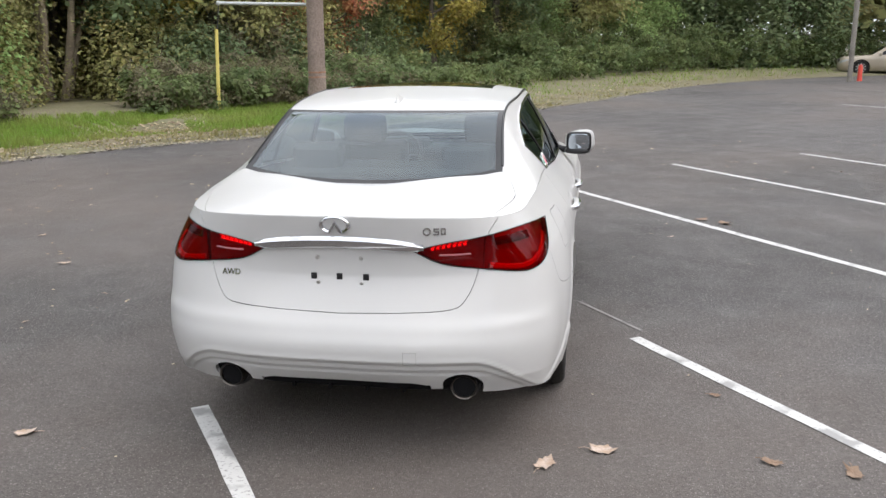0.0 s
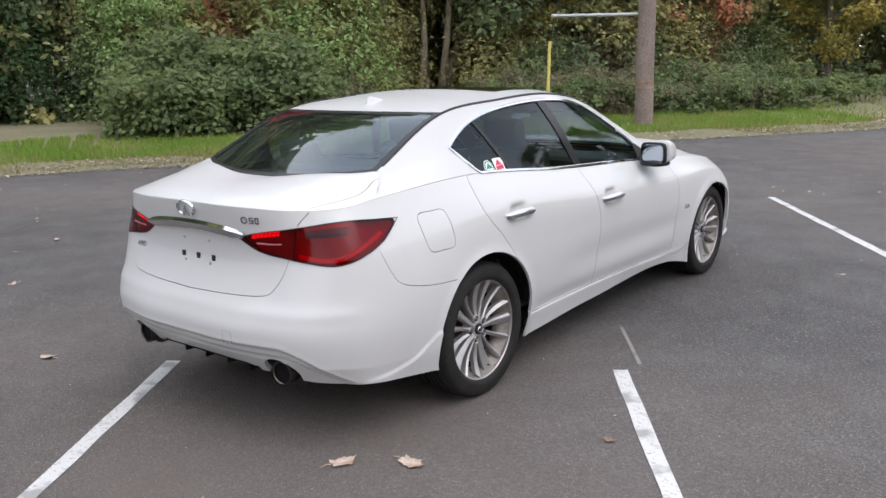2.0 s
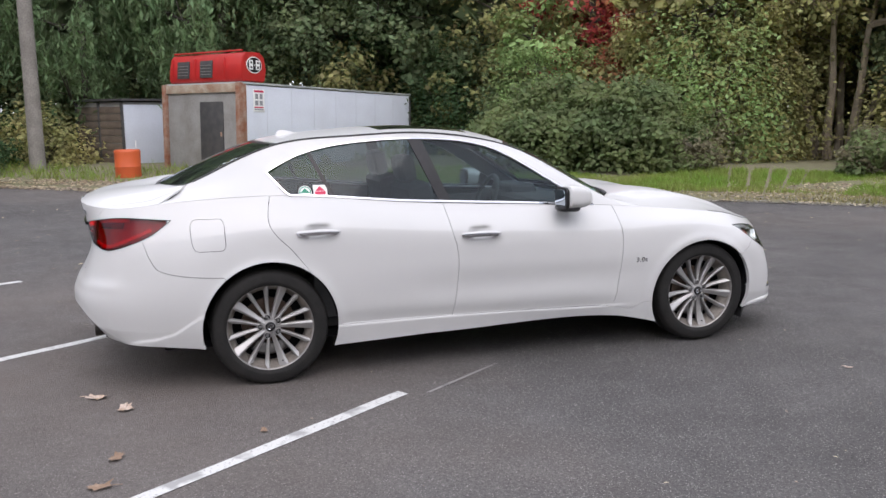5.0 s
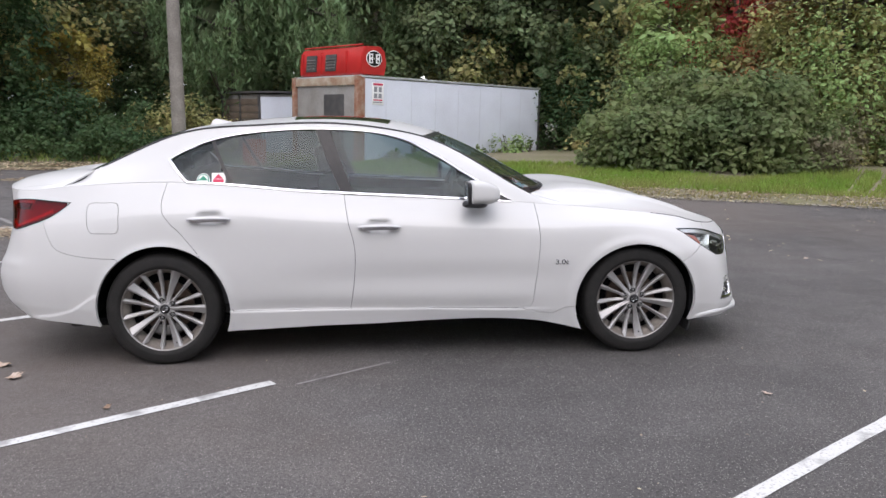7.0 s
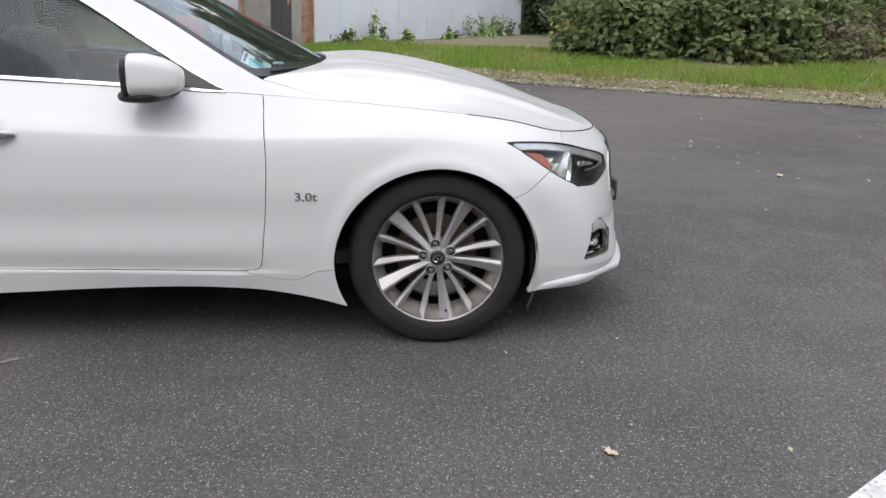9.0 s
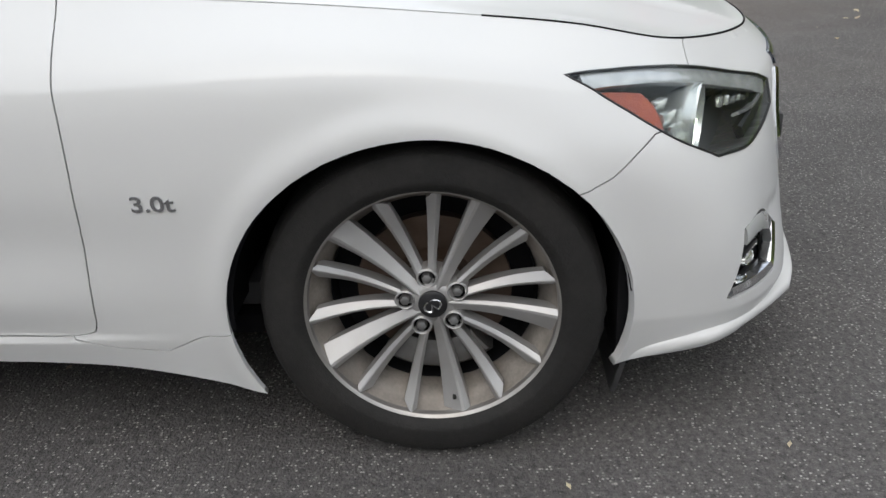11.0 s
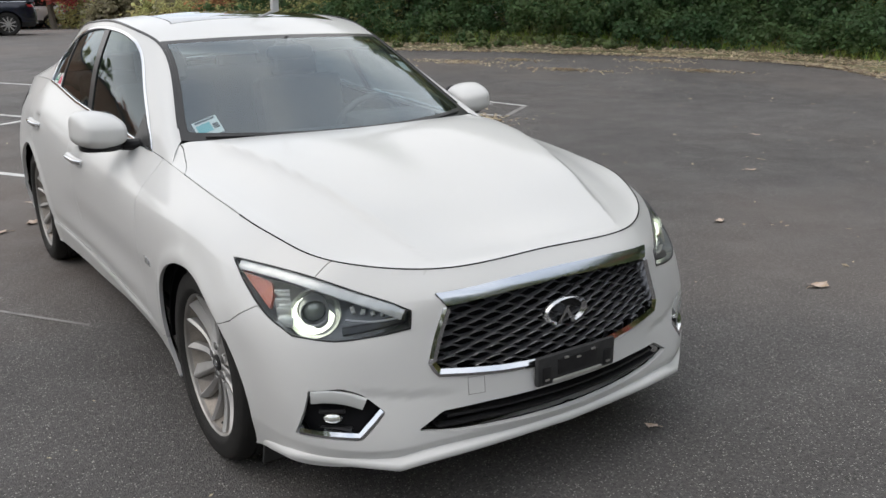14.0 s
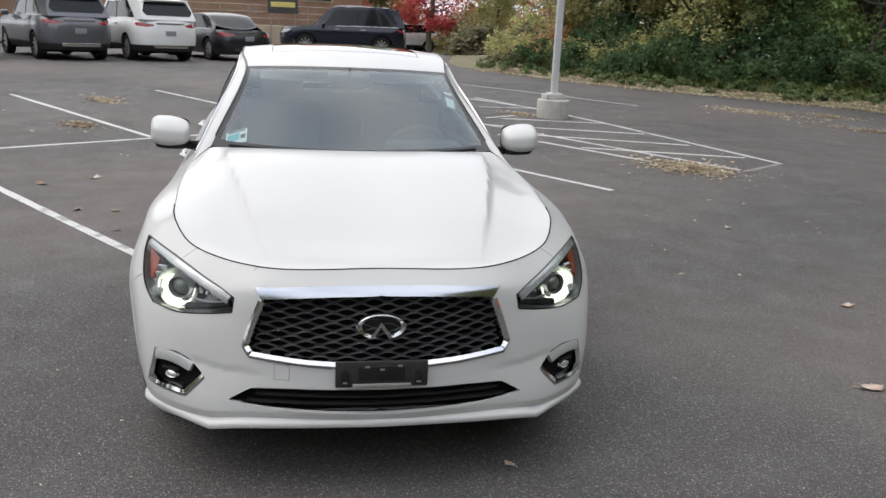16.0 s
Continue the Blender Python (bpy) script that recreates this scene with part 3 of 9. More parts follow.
        # the grid's outer rim stays where it is
        rim_s = (q[:, 0] < 1e-6) | (q[:, 0] > self.s_of[-1] - 1e-6)
        rim_t = (q[:, 1] < 1e-6) | (q[:, 1] > self.t_of[-1] - 1e-6)
        where[rim_s, 0], where[rim_t, 1] = q[rim_s, 0], q[rim_t, 1]
        good = best < 0.03 ** 2
        self.st[edge[good]] = where[good]
        self.locked[edge[good]] = True
        self.label[inside] = label

    def tidy(self, label, into):
        """Hands all but the largest patch of a label over to a neighbour."""
        ids = np.flatnonzero(self.label == label)
        group = np.arange(len(self.st))
        f = self.faces[ids]
        for _ in range(400):
            low = group[f].min(1)
            was = group.copy()
            np.minimum.at(group, f.ravel(), np.repeat(low, 4))
            if (group == was).all():
                break
        low = group[f].min(1)
        kinds, count = np.unique(low, return_counts=True)
        self.label[ids[low != kinds[np.argmax(count)]]] = into

    def panel(self, name, label, mat, parent=None, text="", both=False, flip=False, gap=0.0016, depth=0.014, lift=0.0):
        """The panel of that label as one mesh with folded edges; both: with its mirror half joined at the middle."""
        f = self.faces[self.label == label]
        if not len(f):
            return None
        used, inv = np.unique(f, return_inverse=True)
        f = inv.reshape(-1, 4)
        st = self.st[used]
        P, N = self.place(st), self.normal(st)
        if lift:
            P = P + N * lift
        e = np.concatenate([f[:, [0, 1]], f[:, [1, 2]], f[:, [2, 3]], f[:, [3, 0]]])
        key = np.sort(e, axis=1)
        _, first, count = np.unique(key, axis=0, return_index=True, return_counts=True)
        rim = e[first[count == 1]]
        middle = np.abs(P[:, 0]) < 2e-3
        rim = rim[~(middle[rim[:, 0]] & middle[rim[:, 1]])]
        ids = np.unique(rim)
        if gap:
            cen, num = np.zeros_like(P), np.zeros(len(P))
            fc = P[f].mean(1)
            for k in range(4):
                np.add.at(cen, f[:, k], fc)
                np.add.at(num, f[:, k], 1)
            d = cen / num[:, None] - P
            d -= (d * N).sum(1, keepdims=True) * N
            d[middle, 0] = 0
            d /= np.maximum(np.linalg.norm(d, axis=1, keepdims=True), 1e-9)
            P = P.copy()
            P[ids] += d[ids] * gap
        V, Q, NN = [P], [f], [N]
        if depth:
            back = {i: k for k, i in enumerate(ids)}
            a = len(P)
            V += [P[ids], P[ids] - N[ids] * depth]
            m = len(ids)
            NN += [np.zeros((m, 3)), np.zeros((m, 3))]
            Q.append(np.array([[a + back[j], a + back[i], a + m + back[i], a + m + back[j]] for i, j in rim]))
        V, Q, NN = np.vstack(V), np.vstack(Q), np.vstack(NN)
        if both:
            k = len(V)
            V, NN = np.vstack([V, V * [-1, 1, 1]]), np.vstack([NN, NN * [-1, 1, 1]])
            Q = np.vstack([Q, Q[:, ::-1] + k])
        if flip:
            V, NN, Q = V * [-1, 1, 1], NN * [-1, 1, 1], Q[:, ::-1]
        return link(name, V, Q, mat, parent, text, NN)

    def on(self, st):
        """Places and normals of points of the sheet."""
        st = np.asarray(st, float)
        return self.place(st), self.normal(st)


def outline(points, steps=7, corners=()):
    """A closed line through points, curved but for its corners (numbers of points)."""
    P = [Vector(p) for p in points]
    k, out = len(P), []
    for i in range(k):
        b, c = P[i], P[(i + 1) % k]
        a = P[i - 1] if i not in corners else b - (c - b)
        d = P[(i + 2) % k] if (i + 1) % k not in corners else c + (c - b)
        for s in range(steps):
            t = s / steps
            out.append(0.5 * ((2 * b) + (c - a) * t + (2 * a - 5 * b + 4 * c - d) * t * t + (3 * b - a - 3 * c + d) * t ** 3))
    return out


def mirrored(bm):
    """The same mesh on the car's other side."""
    for v in bm.verts:
        v.co.x = -v.co.x
    bmesh.ops.reverse_faces(bm, faces=bm.faces)
    return bm


# ---- the white saloon: its long lines, right half, from the middle of the tail round to the middle of the nose ----
CAR_LINES = [
    # bottom edge
    rail([(0, -2.388, .308), (.40, -2.378, .306), (.66, -2.305, .292), (.785, -2.20, .288), (.845, -1.95, .262), (.862, -1.42, .205), (.85, -.35, .215),
          (.85, .75, .222), (.862, 1.42, .12), (.842, 1.77, .195), (.785, 1.99, .205), (.60, 2.14, .212), (.40, 2.20, .225), (0, 2.245, .228)], True, True),
    # lower crease
    rail([(0, -2.472, .40), (.40, -2.452, .40), (.665, -2.37, .385), (.80, -2.235, .37), (.866, -1.97, .35), (.888, -1.42, .33), (.874, -.35, .318),
          (.874, .75, .30), (.885, 1.42, .30), (.866, 1.785, .30), (.808, 1.99, .285), (.615, 2.158, .265), (.41, 2.222, .278), (0, 2.272, .278)], True, True),
    # bumper line
    rail([(0, -2.492, .54), (.40, -2.472, .54), (.68, -2.382, .54), (.815, -2.25, .53), (.886, -1.97, .50), (.908, -1.42, .50), (.893, -.35, .46),
          (.895, .75, .46), (.905, 1.42, .48), (.882, 1.79, .48), (.818, 1.98, .44), (.625, 2.118, .41), (.43, 2.192, .43), (0, 2.262, .45)], True, True),
    # waist
    rail([(0, -2.445, .635), (.40, -2.428, .635), (.66, -2.355, .65), (.80, -2.235, .67), (.88, -1.95, .68), (.908, -1.42, .70), (.906, -.35, .66),
          (.906, .75, .64), (.912, 1.42, .68), (.882, 1.77, .64), (.805, 1.935, .60), (.635, 2.075, .58), (.44, 2.165, .57), (0, 2.235, .60)], True, True),
    # shoulder
    rail([(0, -2.376, .79), (.40, -2.365, .80), (.63, -2.318, .82), (.772, -2.225, .83), (.842, -1.95, .85), (.882, -1.42, .90), (.897, -.35, .84),
          (.892, .75, .79), (.885, 1.42, .79), (.840, 1.74, .735), (.750, 1.905, .705), (.615, 2.035, .675), (.435, 2.142, .69), (0, 2.20, .69)], True, True),
    # window line, bonnet edge and boot edge
    rail([(0, -2.425, 1.045), (.38, -2.398, 1.04), (.59, -2.305, 1.03), (.70, -2.17, 1.03), (.735, -1.97, 1.05), (.757, -1.42, 1.075), (.782, -.35, .995),
          (.768, .75, .935), (.765, 1.42, .875), (.735, 1.70, .836), (.66, 1.875, .789), (.545, 1.998, .769), (.427, 2.078, .761), (0, 2.122, .763)], True, True),
]
HANDLES = [(-.15, .812), (-1.13, .87)]


def belt(u, v):
    R = np.stack([r(u) for r in CAR_LINES], axis=1)
    P = hermite(R, np.asarray(v, float), {1: .7, 4: .25})
    # hollows behind the door handles, and the long scoop low in the doors
    for y, z in HANDLES:
        P[:, 0] -= .027 * np.exp(-((P[:, 1] - y) / .066) ** 4 - ((P[:, 2] - z - .006) / .032) ** 4) * (P[:, 0] > .6)
    P[:, 0] -= .012 * np.exp(-((P[:, 1] - .15) / .75) ** 4 - ((P[:, 2] - .50) / .09) ** 2) * (P[:, 0] > .6)
    # the doors tuck in above the sill
    above = P[:, 2] - np.interp(P[:, 1], [-1.0, -.33, .70], [.326, .320, .299])
    tuck = np.exp(-(np.clip(above, 0, 1) / .055) ** 2) * np.clip(1 + above / .010, 0, 1) * np.exp(-((P[:, 1] + .13) / .92) ** 8)
    P[:, 0] -= .014 * tuck * (P[:, 0] > .6)
    # flares over the wheels
    for yc in (-1.405, 1.405):
        r = np.hypot(P[:, 1] - yc, P[:, 2] - .33)
        P[:, 0] += .010 * np.exp(-((r - .375) / .035) ** 2) * (P[:, 0] > .7)
    # two ledges across the rear valance that dive at its corners
    tail = 1 / (1 + np.exp((P[:, 1] + 2.16) / .03))
    dive = .17 * np.clip((P[:, 0] - .54) / .24, 0, 1) ** 1.8
    zz = P[:, 2] + dive
    ledge = lambda a: 1 / (1 + np.exp(np.clip(a, -40, 40)))
    P[:, 1] += tail * (.016 * ledge((zz - .462) / .0035) + .015 * ledge((zz - .424) / .0035) - .004 * np.exp(-((zz - .474) / .012) ** 2))
    # a proud skirt behind the rear wheels
    skirt = np.interp(P[:, 1], [-2.24, -2.02, -1.93, -1.80], [.285, .318, .345, .432])
    P[:, 0] += .009 * ledge((P[:, 2] - skirt) / .0035) * (P[:, 0] > .70) * np.clip((P[:, 1] + 2.26) / .08, 0, 1) * np.clip((-1.55 - P[:, 1]) / .05, 0, 1)
    # a shelf on the front bumper, from the marker lamp to the grille
    shelf = np.interp(P[:, 0], [.43, .52, .63, .70], [.408, .408, .424, .446])
    under = shelf - P[:, 2]
    window = np.exp(-((P[:, 0] - .54) / .13) ** 6) * (P[:, 1] > 1.9)
    P[:, 1] -= .006 * window * np.clip(1 + under / .024, 0, 1) * np.exp(-np.clip(under, 0, 1) / .030)
    # a soft ledge under the boot lid
    P[:, 1] -= .007 * tail * np.exp(-((P[:, 2] - .612) / .030) ** 2)
    return P


BELT = Sheet(belt, 0, 13, 0, 5, 0.0125, 3.0)
SIDE, END = (0, 1, 1), (1, 0, 1)
on_side = lambda B: B[:, 0] > .62
on_nose = lambda B: B[:, 1] > 1.55
on_tail = lambda B: B[:, 1] < -1.8


def side_shape(points, steps=6, corners=()):
    return BELT.onto(outline([(0.9, y, z) for y, z in points], steps, corners), SIDE, on_side)


def end_shape(points, reach, steps=6, corners=(), axes=(1, .35, 1)):
    return BELT.onto(outline(points, steps, corners), axes, reach)


def ellipse(yc, zc, a, b, n=72):
    return [(yc + a * math.cos(2 * math.pi * i / n), zc + b * math.sin(2 * math.pi * i / n)) for i in range(n)]


ARCHES = [(-1.412, .333, .380, .384), (1.420, .327, .380, .361)]
for y, z, a, b in ARCHES:
    BELT.cut("arch", side_shape(ellipse(y, z, a, b), 1))
TAIL_SHAPE = end_shape([(.300, -2.38, .907), (.43, -2.36, .938), (.59, -2.30, .960), (.70, -2.21, .977), (.77, -2.08, .980), (.800, -1.925, .967),
                        (.818, -2.04, .885), (.805, -2.16, .835), (.765, -2.245, .812), (.70, -2.29, .812), (.563, -2.335, .830), (.41, -2.37, .852)],
                       on_tail, 6, (0, 5), (1, 1, 1))
BELT.cut("tail_lamp", TAIL_SHAPE)
BELT.cut("tail_lamp_inner", end_shape([(.28, -2.38, .80), (.28, -2.38, 1.0), (.585, -2.30, 1.0), (.575, -2.31, .80)], on_tail, 4, (0, 1, 2, 3), END), ["tail_lamp"])
HEAD_SHAPE = end_shape([(.840, 1.672, .772), (.772, 1.785, .757), (.692, 1.907, .739), (.60, 2.02, .706), (.487, 2.108, .656), (.496, 2.115, .608),
                        (.58, 2.075, .589), (.680, 2.01, .573), (.768, 1.935, .584), (.805, 1.85, .632), (.828, 1.76, .70)], on_nose, 6, (0, 4, 5, 8), (1, 1, 1))
BELT.cut("head_lamp", HEAD_SHAPE)
GRILLE_SHAPE = end_shape([(0, 2.2, .716), (.22, 2.2, .713), (.425, 2.14, .702), (.397, 2.17, .662), (.455, 2.17, .505), (.44, 2.18, .478),
                          (.25, 2.22, .462), (0, 2.25, .455), (-.02, 2.25, .58)], on_nose, 5, (0, 2, 3, 4, 5, 7, 8), END)
BELT.cut("grille", GRILLE_SHAPE)
BELT.cut("grille_bar", end_shape([(0, 2.2, .720), (.22, 2.2, .717), (.43, 2.14, .705), (.402, 2.17, .667), (.22, 2.2, .680), (0, 2.2, .685), (-.02, 2.2, .69)], on_nose, 5, (0, 2, 3, 5, 6), END), ["grille"])
LOWER_SHAPE = end_shape([(0, 2.27, .372), (.30, 2.25, .369), (.44, 2.2, .362), (.515, 2.17, .318), (.40, 2.2, .300), (.2, 2.25, .290), (0, 2.27, .286), (-.02, 2.27, .33)],
                        on_nose, 5, (0, 2, 3, 6, 7), END)
BELT.cut("lower_grille", LOWER_SHAPE)
FOG_SHAPE = end_shape([(.778, 2.0, .447), (.70, 2.08, .452), (.648, 2.10, .428), (.598, 2.13, .378), (.668, 2.10, .302), (.812, 1.96, .312)],
                      on_nose, 5, (0, 1, 3, 4, 5), END)
BELT.cut("fog_recess", FOG_SHAPE)
B_SEAM = [(-.362, 1.03), (-.335, .85), (-.298, .688), (-.302, .50), (-.326, .318)]
BELT.cut("front_door", side_shape(B_SEAM + [(.20, .309), (.69, .299), (.752, .306), (.772, .325), (.784, .40), (.801, .55), (.810, .70), (.805, .82), (.788, 1.0)], 6, (0, 4, 6, 13)))
BELT.cut("rear_door", side_shape([(-1.372, 1.12), (-1.405, .95), (-1.365, .86), (-1.283, .774), (-1.124, .565), (-1.05, .42), (-1.013, .322), (-.326, .318), (-.302, .50), (-.298, .688), (-.335, .85), (-.362, 1.03)],
                                 6, (0, 6, 7, 11)), ["rest"])
BELT.cut("fuel_door", side_shape([(-1.815, .955), (-1.73, .962), (-1.655, .955), (-1.645, .875), (-1.652, .80), (-1.73, .793), (-1.805, .80), (-1.825, .875)], 6), ["rest"])
BELT.cut("sill", side_shape([(-1.12, .12), (-1.075, .33), (-1.0, .326), (-.33, .320), (.70, .299), (.80, .272), (.90, .262), (.98, .30), (1.06, .31), (1.10, .02)], 4, tuple(range(10))), ["rest"])
BELT.cut("front_bumper", end_shape([(.84, 1.55, .05), (.90, 1.55, .36), (.90, 1.58, .56), (.895, 1.66, .565), (.88, 1.745, .60), (.86, 1.80, .64), (.80, 1.86, .68), (.692, 1.91, .735), (.618, 1.92, .82),
                                    (.40, 2.05, .80), (0, 2.09, .80), (-.02, 2.2, .5), (0, 2.29, .2), (.4, 2.23, .2), (.7, 2.07, .19)], lambda B: B[:, 1] > 1.2, 4, tuple(range(15)), (1, 1, 1)), ["rest"])
BELT.cut("rear_bumper", end_shape([(.86, -1.5, .05), (.90, -1.5, .30), (.90, -1.5, .50), (.90, -1.59, .638), (.90, -1.85, .66), (.89, -2.0, .70), (.86, -2.05, .77), (.83, -2.08, .86),
                                   (.56, -2.335, .87), (.548, -2.335, .80), (.515, -2.37, .72), (.455, -2.40, .674), (.25, -2.42, .656), (0, -2.43, .650), (-.02, -2.45, .5), (0, -2.40, .3), (.5, -2.37, .3), (.78, -2.2, .28)],
                                  lambda B: B[:, 1] < -1.3, 4, (0, 3, 6, 7, 8, 13, 14, 15, 16, 17), (1, 1, 1)), ["rest"])
BELT.cut("valance_gap", end_shape([(0, -2.40, .352), (.30, -2.39, .350), (.345, -2.38, .338), (.385, -2.38, .27), (0, -2.39, .25), (-.02, -2.39, .30)], on_tail, 4, tuple(range(6)), END), ["rear_bumper"])
_c = BELT.place(BELT.st[BELT.faces].mean(1))
BELT.label[(BELT.label == "rear_bumper") & (_c[:, 1] < -2.2) & (_c[:, 0] < .36) & (_c[:, 2] < .338)] = "valance_gap"
BELT.cut("exhaust_hole", end_shape([(.495 + .083 * math.cos(a), -2.38, .338 + .066 * math.sin(a)) for a in np.linspace(0, 2 * math.pi, 28, endpoint=False)], on_tail, 1, (), END), ["rear_bumper"])
BELT.cut("boot", end_shape([(0, -2.43, .650), (.25, -2.42, .656), (.455, -2.40, .674), (.515, -2.37, .72), (.548, -2.335, .80), (.56, -2.32, .87), (.585, -2.30, .97), (.645, -2.25, 1.06), (0, -2.43, 1.08), (-.02, -2.43, .8)],
                           on_tail, 4, (0, 5, 6, 7, 8, 9), (1, 1, 1)), ["rest"])
BELT.cut("front_wing", side_shape([(.70, 1.1), (.70, .02), (1.6, .02), (2.2, .6), (2.2, 1.1)], 2, tuple(range(5))), ["rest"])

_c = BELT.place(BELT.st[BELT.faces].mean(1))
_left = BELT.label == "rest"
BELT.label[_left & (_c[:, 1] < -2.2) & (_c[:, 2] < .34)] = "valance_gap"
BELT.label[_left & (_c[:, 1] > -1.04) & (_c[:, 2] < .40)] = "rear_door"
BELT.label[_left & (_c[:, 1] > 1.5)] = "front_wing"
CAR = empty("car", label="white pearl four-door saloon with chrome trim, parked on asphalt", category="car")
for label, name in (("front_door", "front_door"), ("rear_door", "rear_door"), ("rest", "rear_wing"), ("front_wing", "front_wing"), ("sill", "sill"), ("fuel_door", "fuel_flap")):
    BELT.panel(name, label, M_PAINT, CAR)
    if label != "fuel_door":
        BELT.panel(name, label, M_PAINT, CAR, flip=True)
BUMPER_F = BELT.panel("front_bumper", "front_bumper", M_PAINT, CAR, both=True, depth=.02)
BUMPER_R = BELT.panel("rear_bumper", "rear_bumper", M_PAINT, CAR, both=True, depth=.02)
BOOT = BELT.panel("boot_lid_face", "boot", M_PAINT, CAR, both=True)
# the left wing has no fuel flap
BELT.panel("rear_wing_patch", "fuel_door", M_PAINT, CAR, flip=True, gap=0)

# dark structure behind the panels, seen in the gaps
INNER = Sheet(lambda u, v: belt(u, v), 0, 13, 0, 5, 0.03, 3.0)
for y, z, a, b in ARCHES:
    INNER.cut("open", INNER.onto([(.9, y2, z2) for y2, z2 in ellipse(y, z, a + .015, b + .015)], SIDE, on_side))
for shape in (TAIL_SHAPE, HEAD_SHAPE, GRILLE_SHAPE, LOWER_SHAPE, FOG_SHAPE):
    INNER.cut("open", INNER.onto(BELT.place(shape), (1, 1, 1)))
INNER.panel("inner_frame", "rest", M_GAP, CAR, "dark structure behind the panels", both=True, gap=0, depth=0, lift=-.024)

# ---- cabin: side frames, roof, screens ----
_u = np.linspace(3, 9, 300)
_r5 = CAR_LINES[5](_u)


def window_line(y):
    return (float(np.interp(y, _r5[:, 1], _r5[:, 0])), y, float(np.interp(y, _r5[:, 1], _r5[:, 2])))


G0 = np.array([window_line(y) for y in (-1.99, -1.45, -.90, -.35, .20, .68, .90)])
G1 = np.array([(.60, -1.83, 1.14), (.560, -1.29, 1.362), (.588, -.85, 1.402), (.592, -.42, 1.412), (.582, -.15, 1.386), (.550, .12, 1.332), (.685, .765, .988)])
GM = 0.5 * (G0 + G1) + np.array([(-.014, .01, -.012), (-.004, .01, -.004), (.012, 0, .004), (.015, 0, .005), (.015, 0, .005), (.012, 0, .004), (.004, 0, .002)])
GC = np.array([(0, -2.0, 1.104), (0, -1.375, 1.366), (0, -.85, 1.434), (0, -.42, 1.452), (0, -.05, 1.425), (0, .245, 1.350), (0, 1.0, .975)])


def window_edge(u):
    y = hermite(G0, u)[:, 1]
    return np.stack([np.interp(y, _r5[:, 1], _r5[:, 0]), y, np.interp(y, _r5[:, 1], _r5[:, 2])], 1)


def cabin_side(u, v):
    u = np.asarray(u, float)
    return hermite(np.stack([window_edge(u), hermite(GM, u), hermite(G1, u)], 1), np.asarray(v, float))


def roof(u, w):
    u, w = np.asarray(u, float), np.asarray(w, float)[:, None]
    c, g = hermite(GC, u), hermite(G1, u)
    P = c + (g - c) * w ** 2.3
    P[:, 0] = g[:, 0] * w[:, 0]
    return P


def roof_out(u, w):
    return roof(u, 1 - np.asarray(w, float))


CABIN = Sheet(cabin_side, 0, 6, 0, 2, 0.0125)
DLO = [(-1.385, 1.20), (-1.33, 1.232), (-1.18, 1.300), (-.98, 1.347), (-.70, 1.374), (-.43, 1.377), (-.15, 1.353), (.08, 1.283), (.365, 1.118), (.66, .938),
       (.25, .968), (-.37, 1.004), (-1.04, 1.042), (-1.235, 1.049), (-1.30, 1.10)]


def cabin_shape(points, steps=6, corners=()):
    return CABIN.onto(outline([(.7, y, z) for y, z in points], steps, corners), SIDE)


DLO_ST = cabin_shape(DLO, 6, (0, 9, 13))
CABIN.cut("glass", DLO_ST)
slant = lambda y0, y1, za=.9, zb=1.45: [(y0 + (y1 - y0) * (z - 1.0) / .37, z) for z in (za, zb)]
pillar = slant(-.405, -.515) + slant(-.325, -.428)[::-1]
CABIN.cut("pillar", CABIN.onto([(.7, y, z) for y, z in pillar], SIDE), ["glass"])
rear_bar = slant(-1.065, -1.160) + slant(-1.040, -1.140)[::-1]
CABIN.cut("bar", CABIN.onto([(.7, y, z) for y, z in rear_bar], SIDE), ["glass"])
CABIN.cut("quarter_glass", CABIN.onto([(.7, y, z) for y, z in [(-1.6, .9)] + slant(-1.065, -1.160) + [(-1.6, 1.45)]], SIDE), ["glass"])
CABIN.cut("rear_glass", CABIN.onto([(.7, y, z) for y, z in slant(-1.040, -1.140) + slant(-.405, -.515)[::-1]], SIDE), ["glass"])
for flip in (False, True):
    CABIN.panel("side_frame", "rest", M_PAINT, CAR, flip=flip, gap=.001, depth=.02)
    CABIN.panel("pillar_cover", "pillar", M_BLACK, CAR, "glossy black pillar cover", flip=flip, gap=.0005, depth=.01)
    CABIN.panel("window_bar", "bar", M_BLACK, CAR, "black window bar", flip=flip, gap=0, depth=.01)
    for label, name in (("glass", "front_door_window"), ("rear_glass", "rear_door_window"), ("quarter_glass", "quarter_window")):
        CABIN.panel(name, label, M_GLASS if name == "front_door_window" else M_PRIVACY, CAR, "clear side glass" if name == "front_door_window" else "tinted side glass", flip=flip, gap=0, depth=0, lift=-.005)
ROOF = Sheet(roof_out, 0, 6, 0, 1, 0.016)
split = lambda label, a, b: ROOF.cut(label, np.array([[np.interp(a, ROOF.u_of, ROOF.s_of), -1], [np.interp(b, ROOF.u_of, ROOF.s_of), -1], [np.interp(b, ROOF.u_of, ROOF.s_of), 2], [np.interp(a, ROOF.u_of, ROOF.s_of), 2]]))
split("rear_screen", -.1, 1.0)
split("windscreen", 5.0, 6.1)
ROOF.cut("sunroof", ROOF.onto(outline([(-.05, -.04, 1.5), (.40, -.075, 1.5), (.415, -.12, 1.5), (.42, -.60, 1.5), (.40, -.66, 1.5), (-.05, -.67, 1.5)], 4, (0, 5)), (1, 1, 0)), ["rest"])
ROOF.panel("roof", "rest", M_PAINT, CAR, both=True, gap=.003, depth=.012)
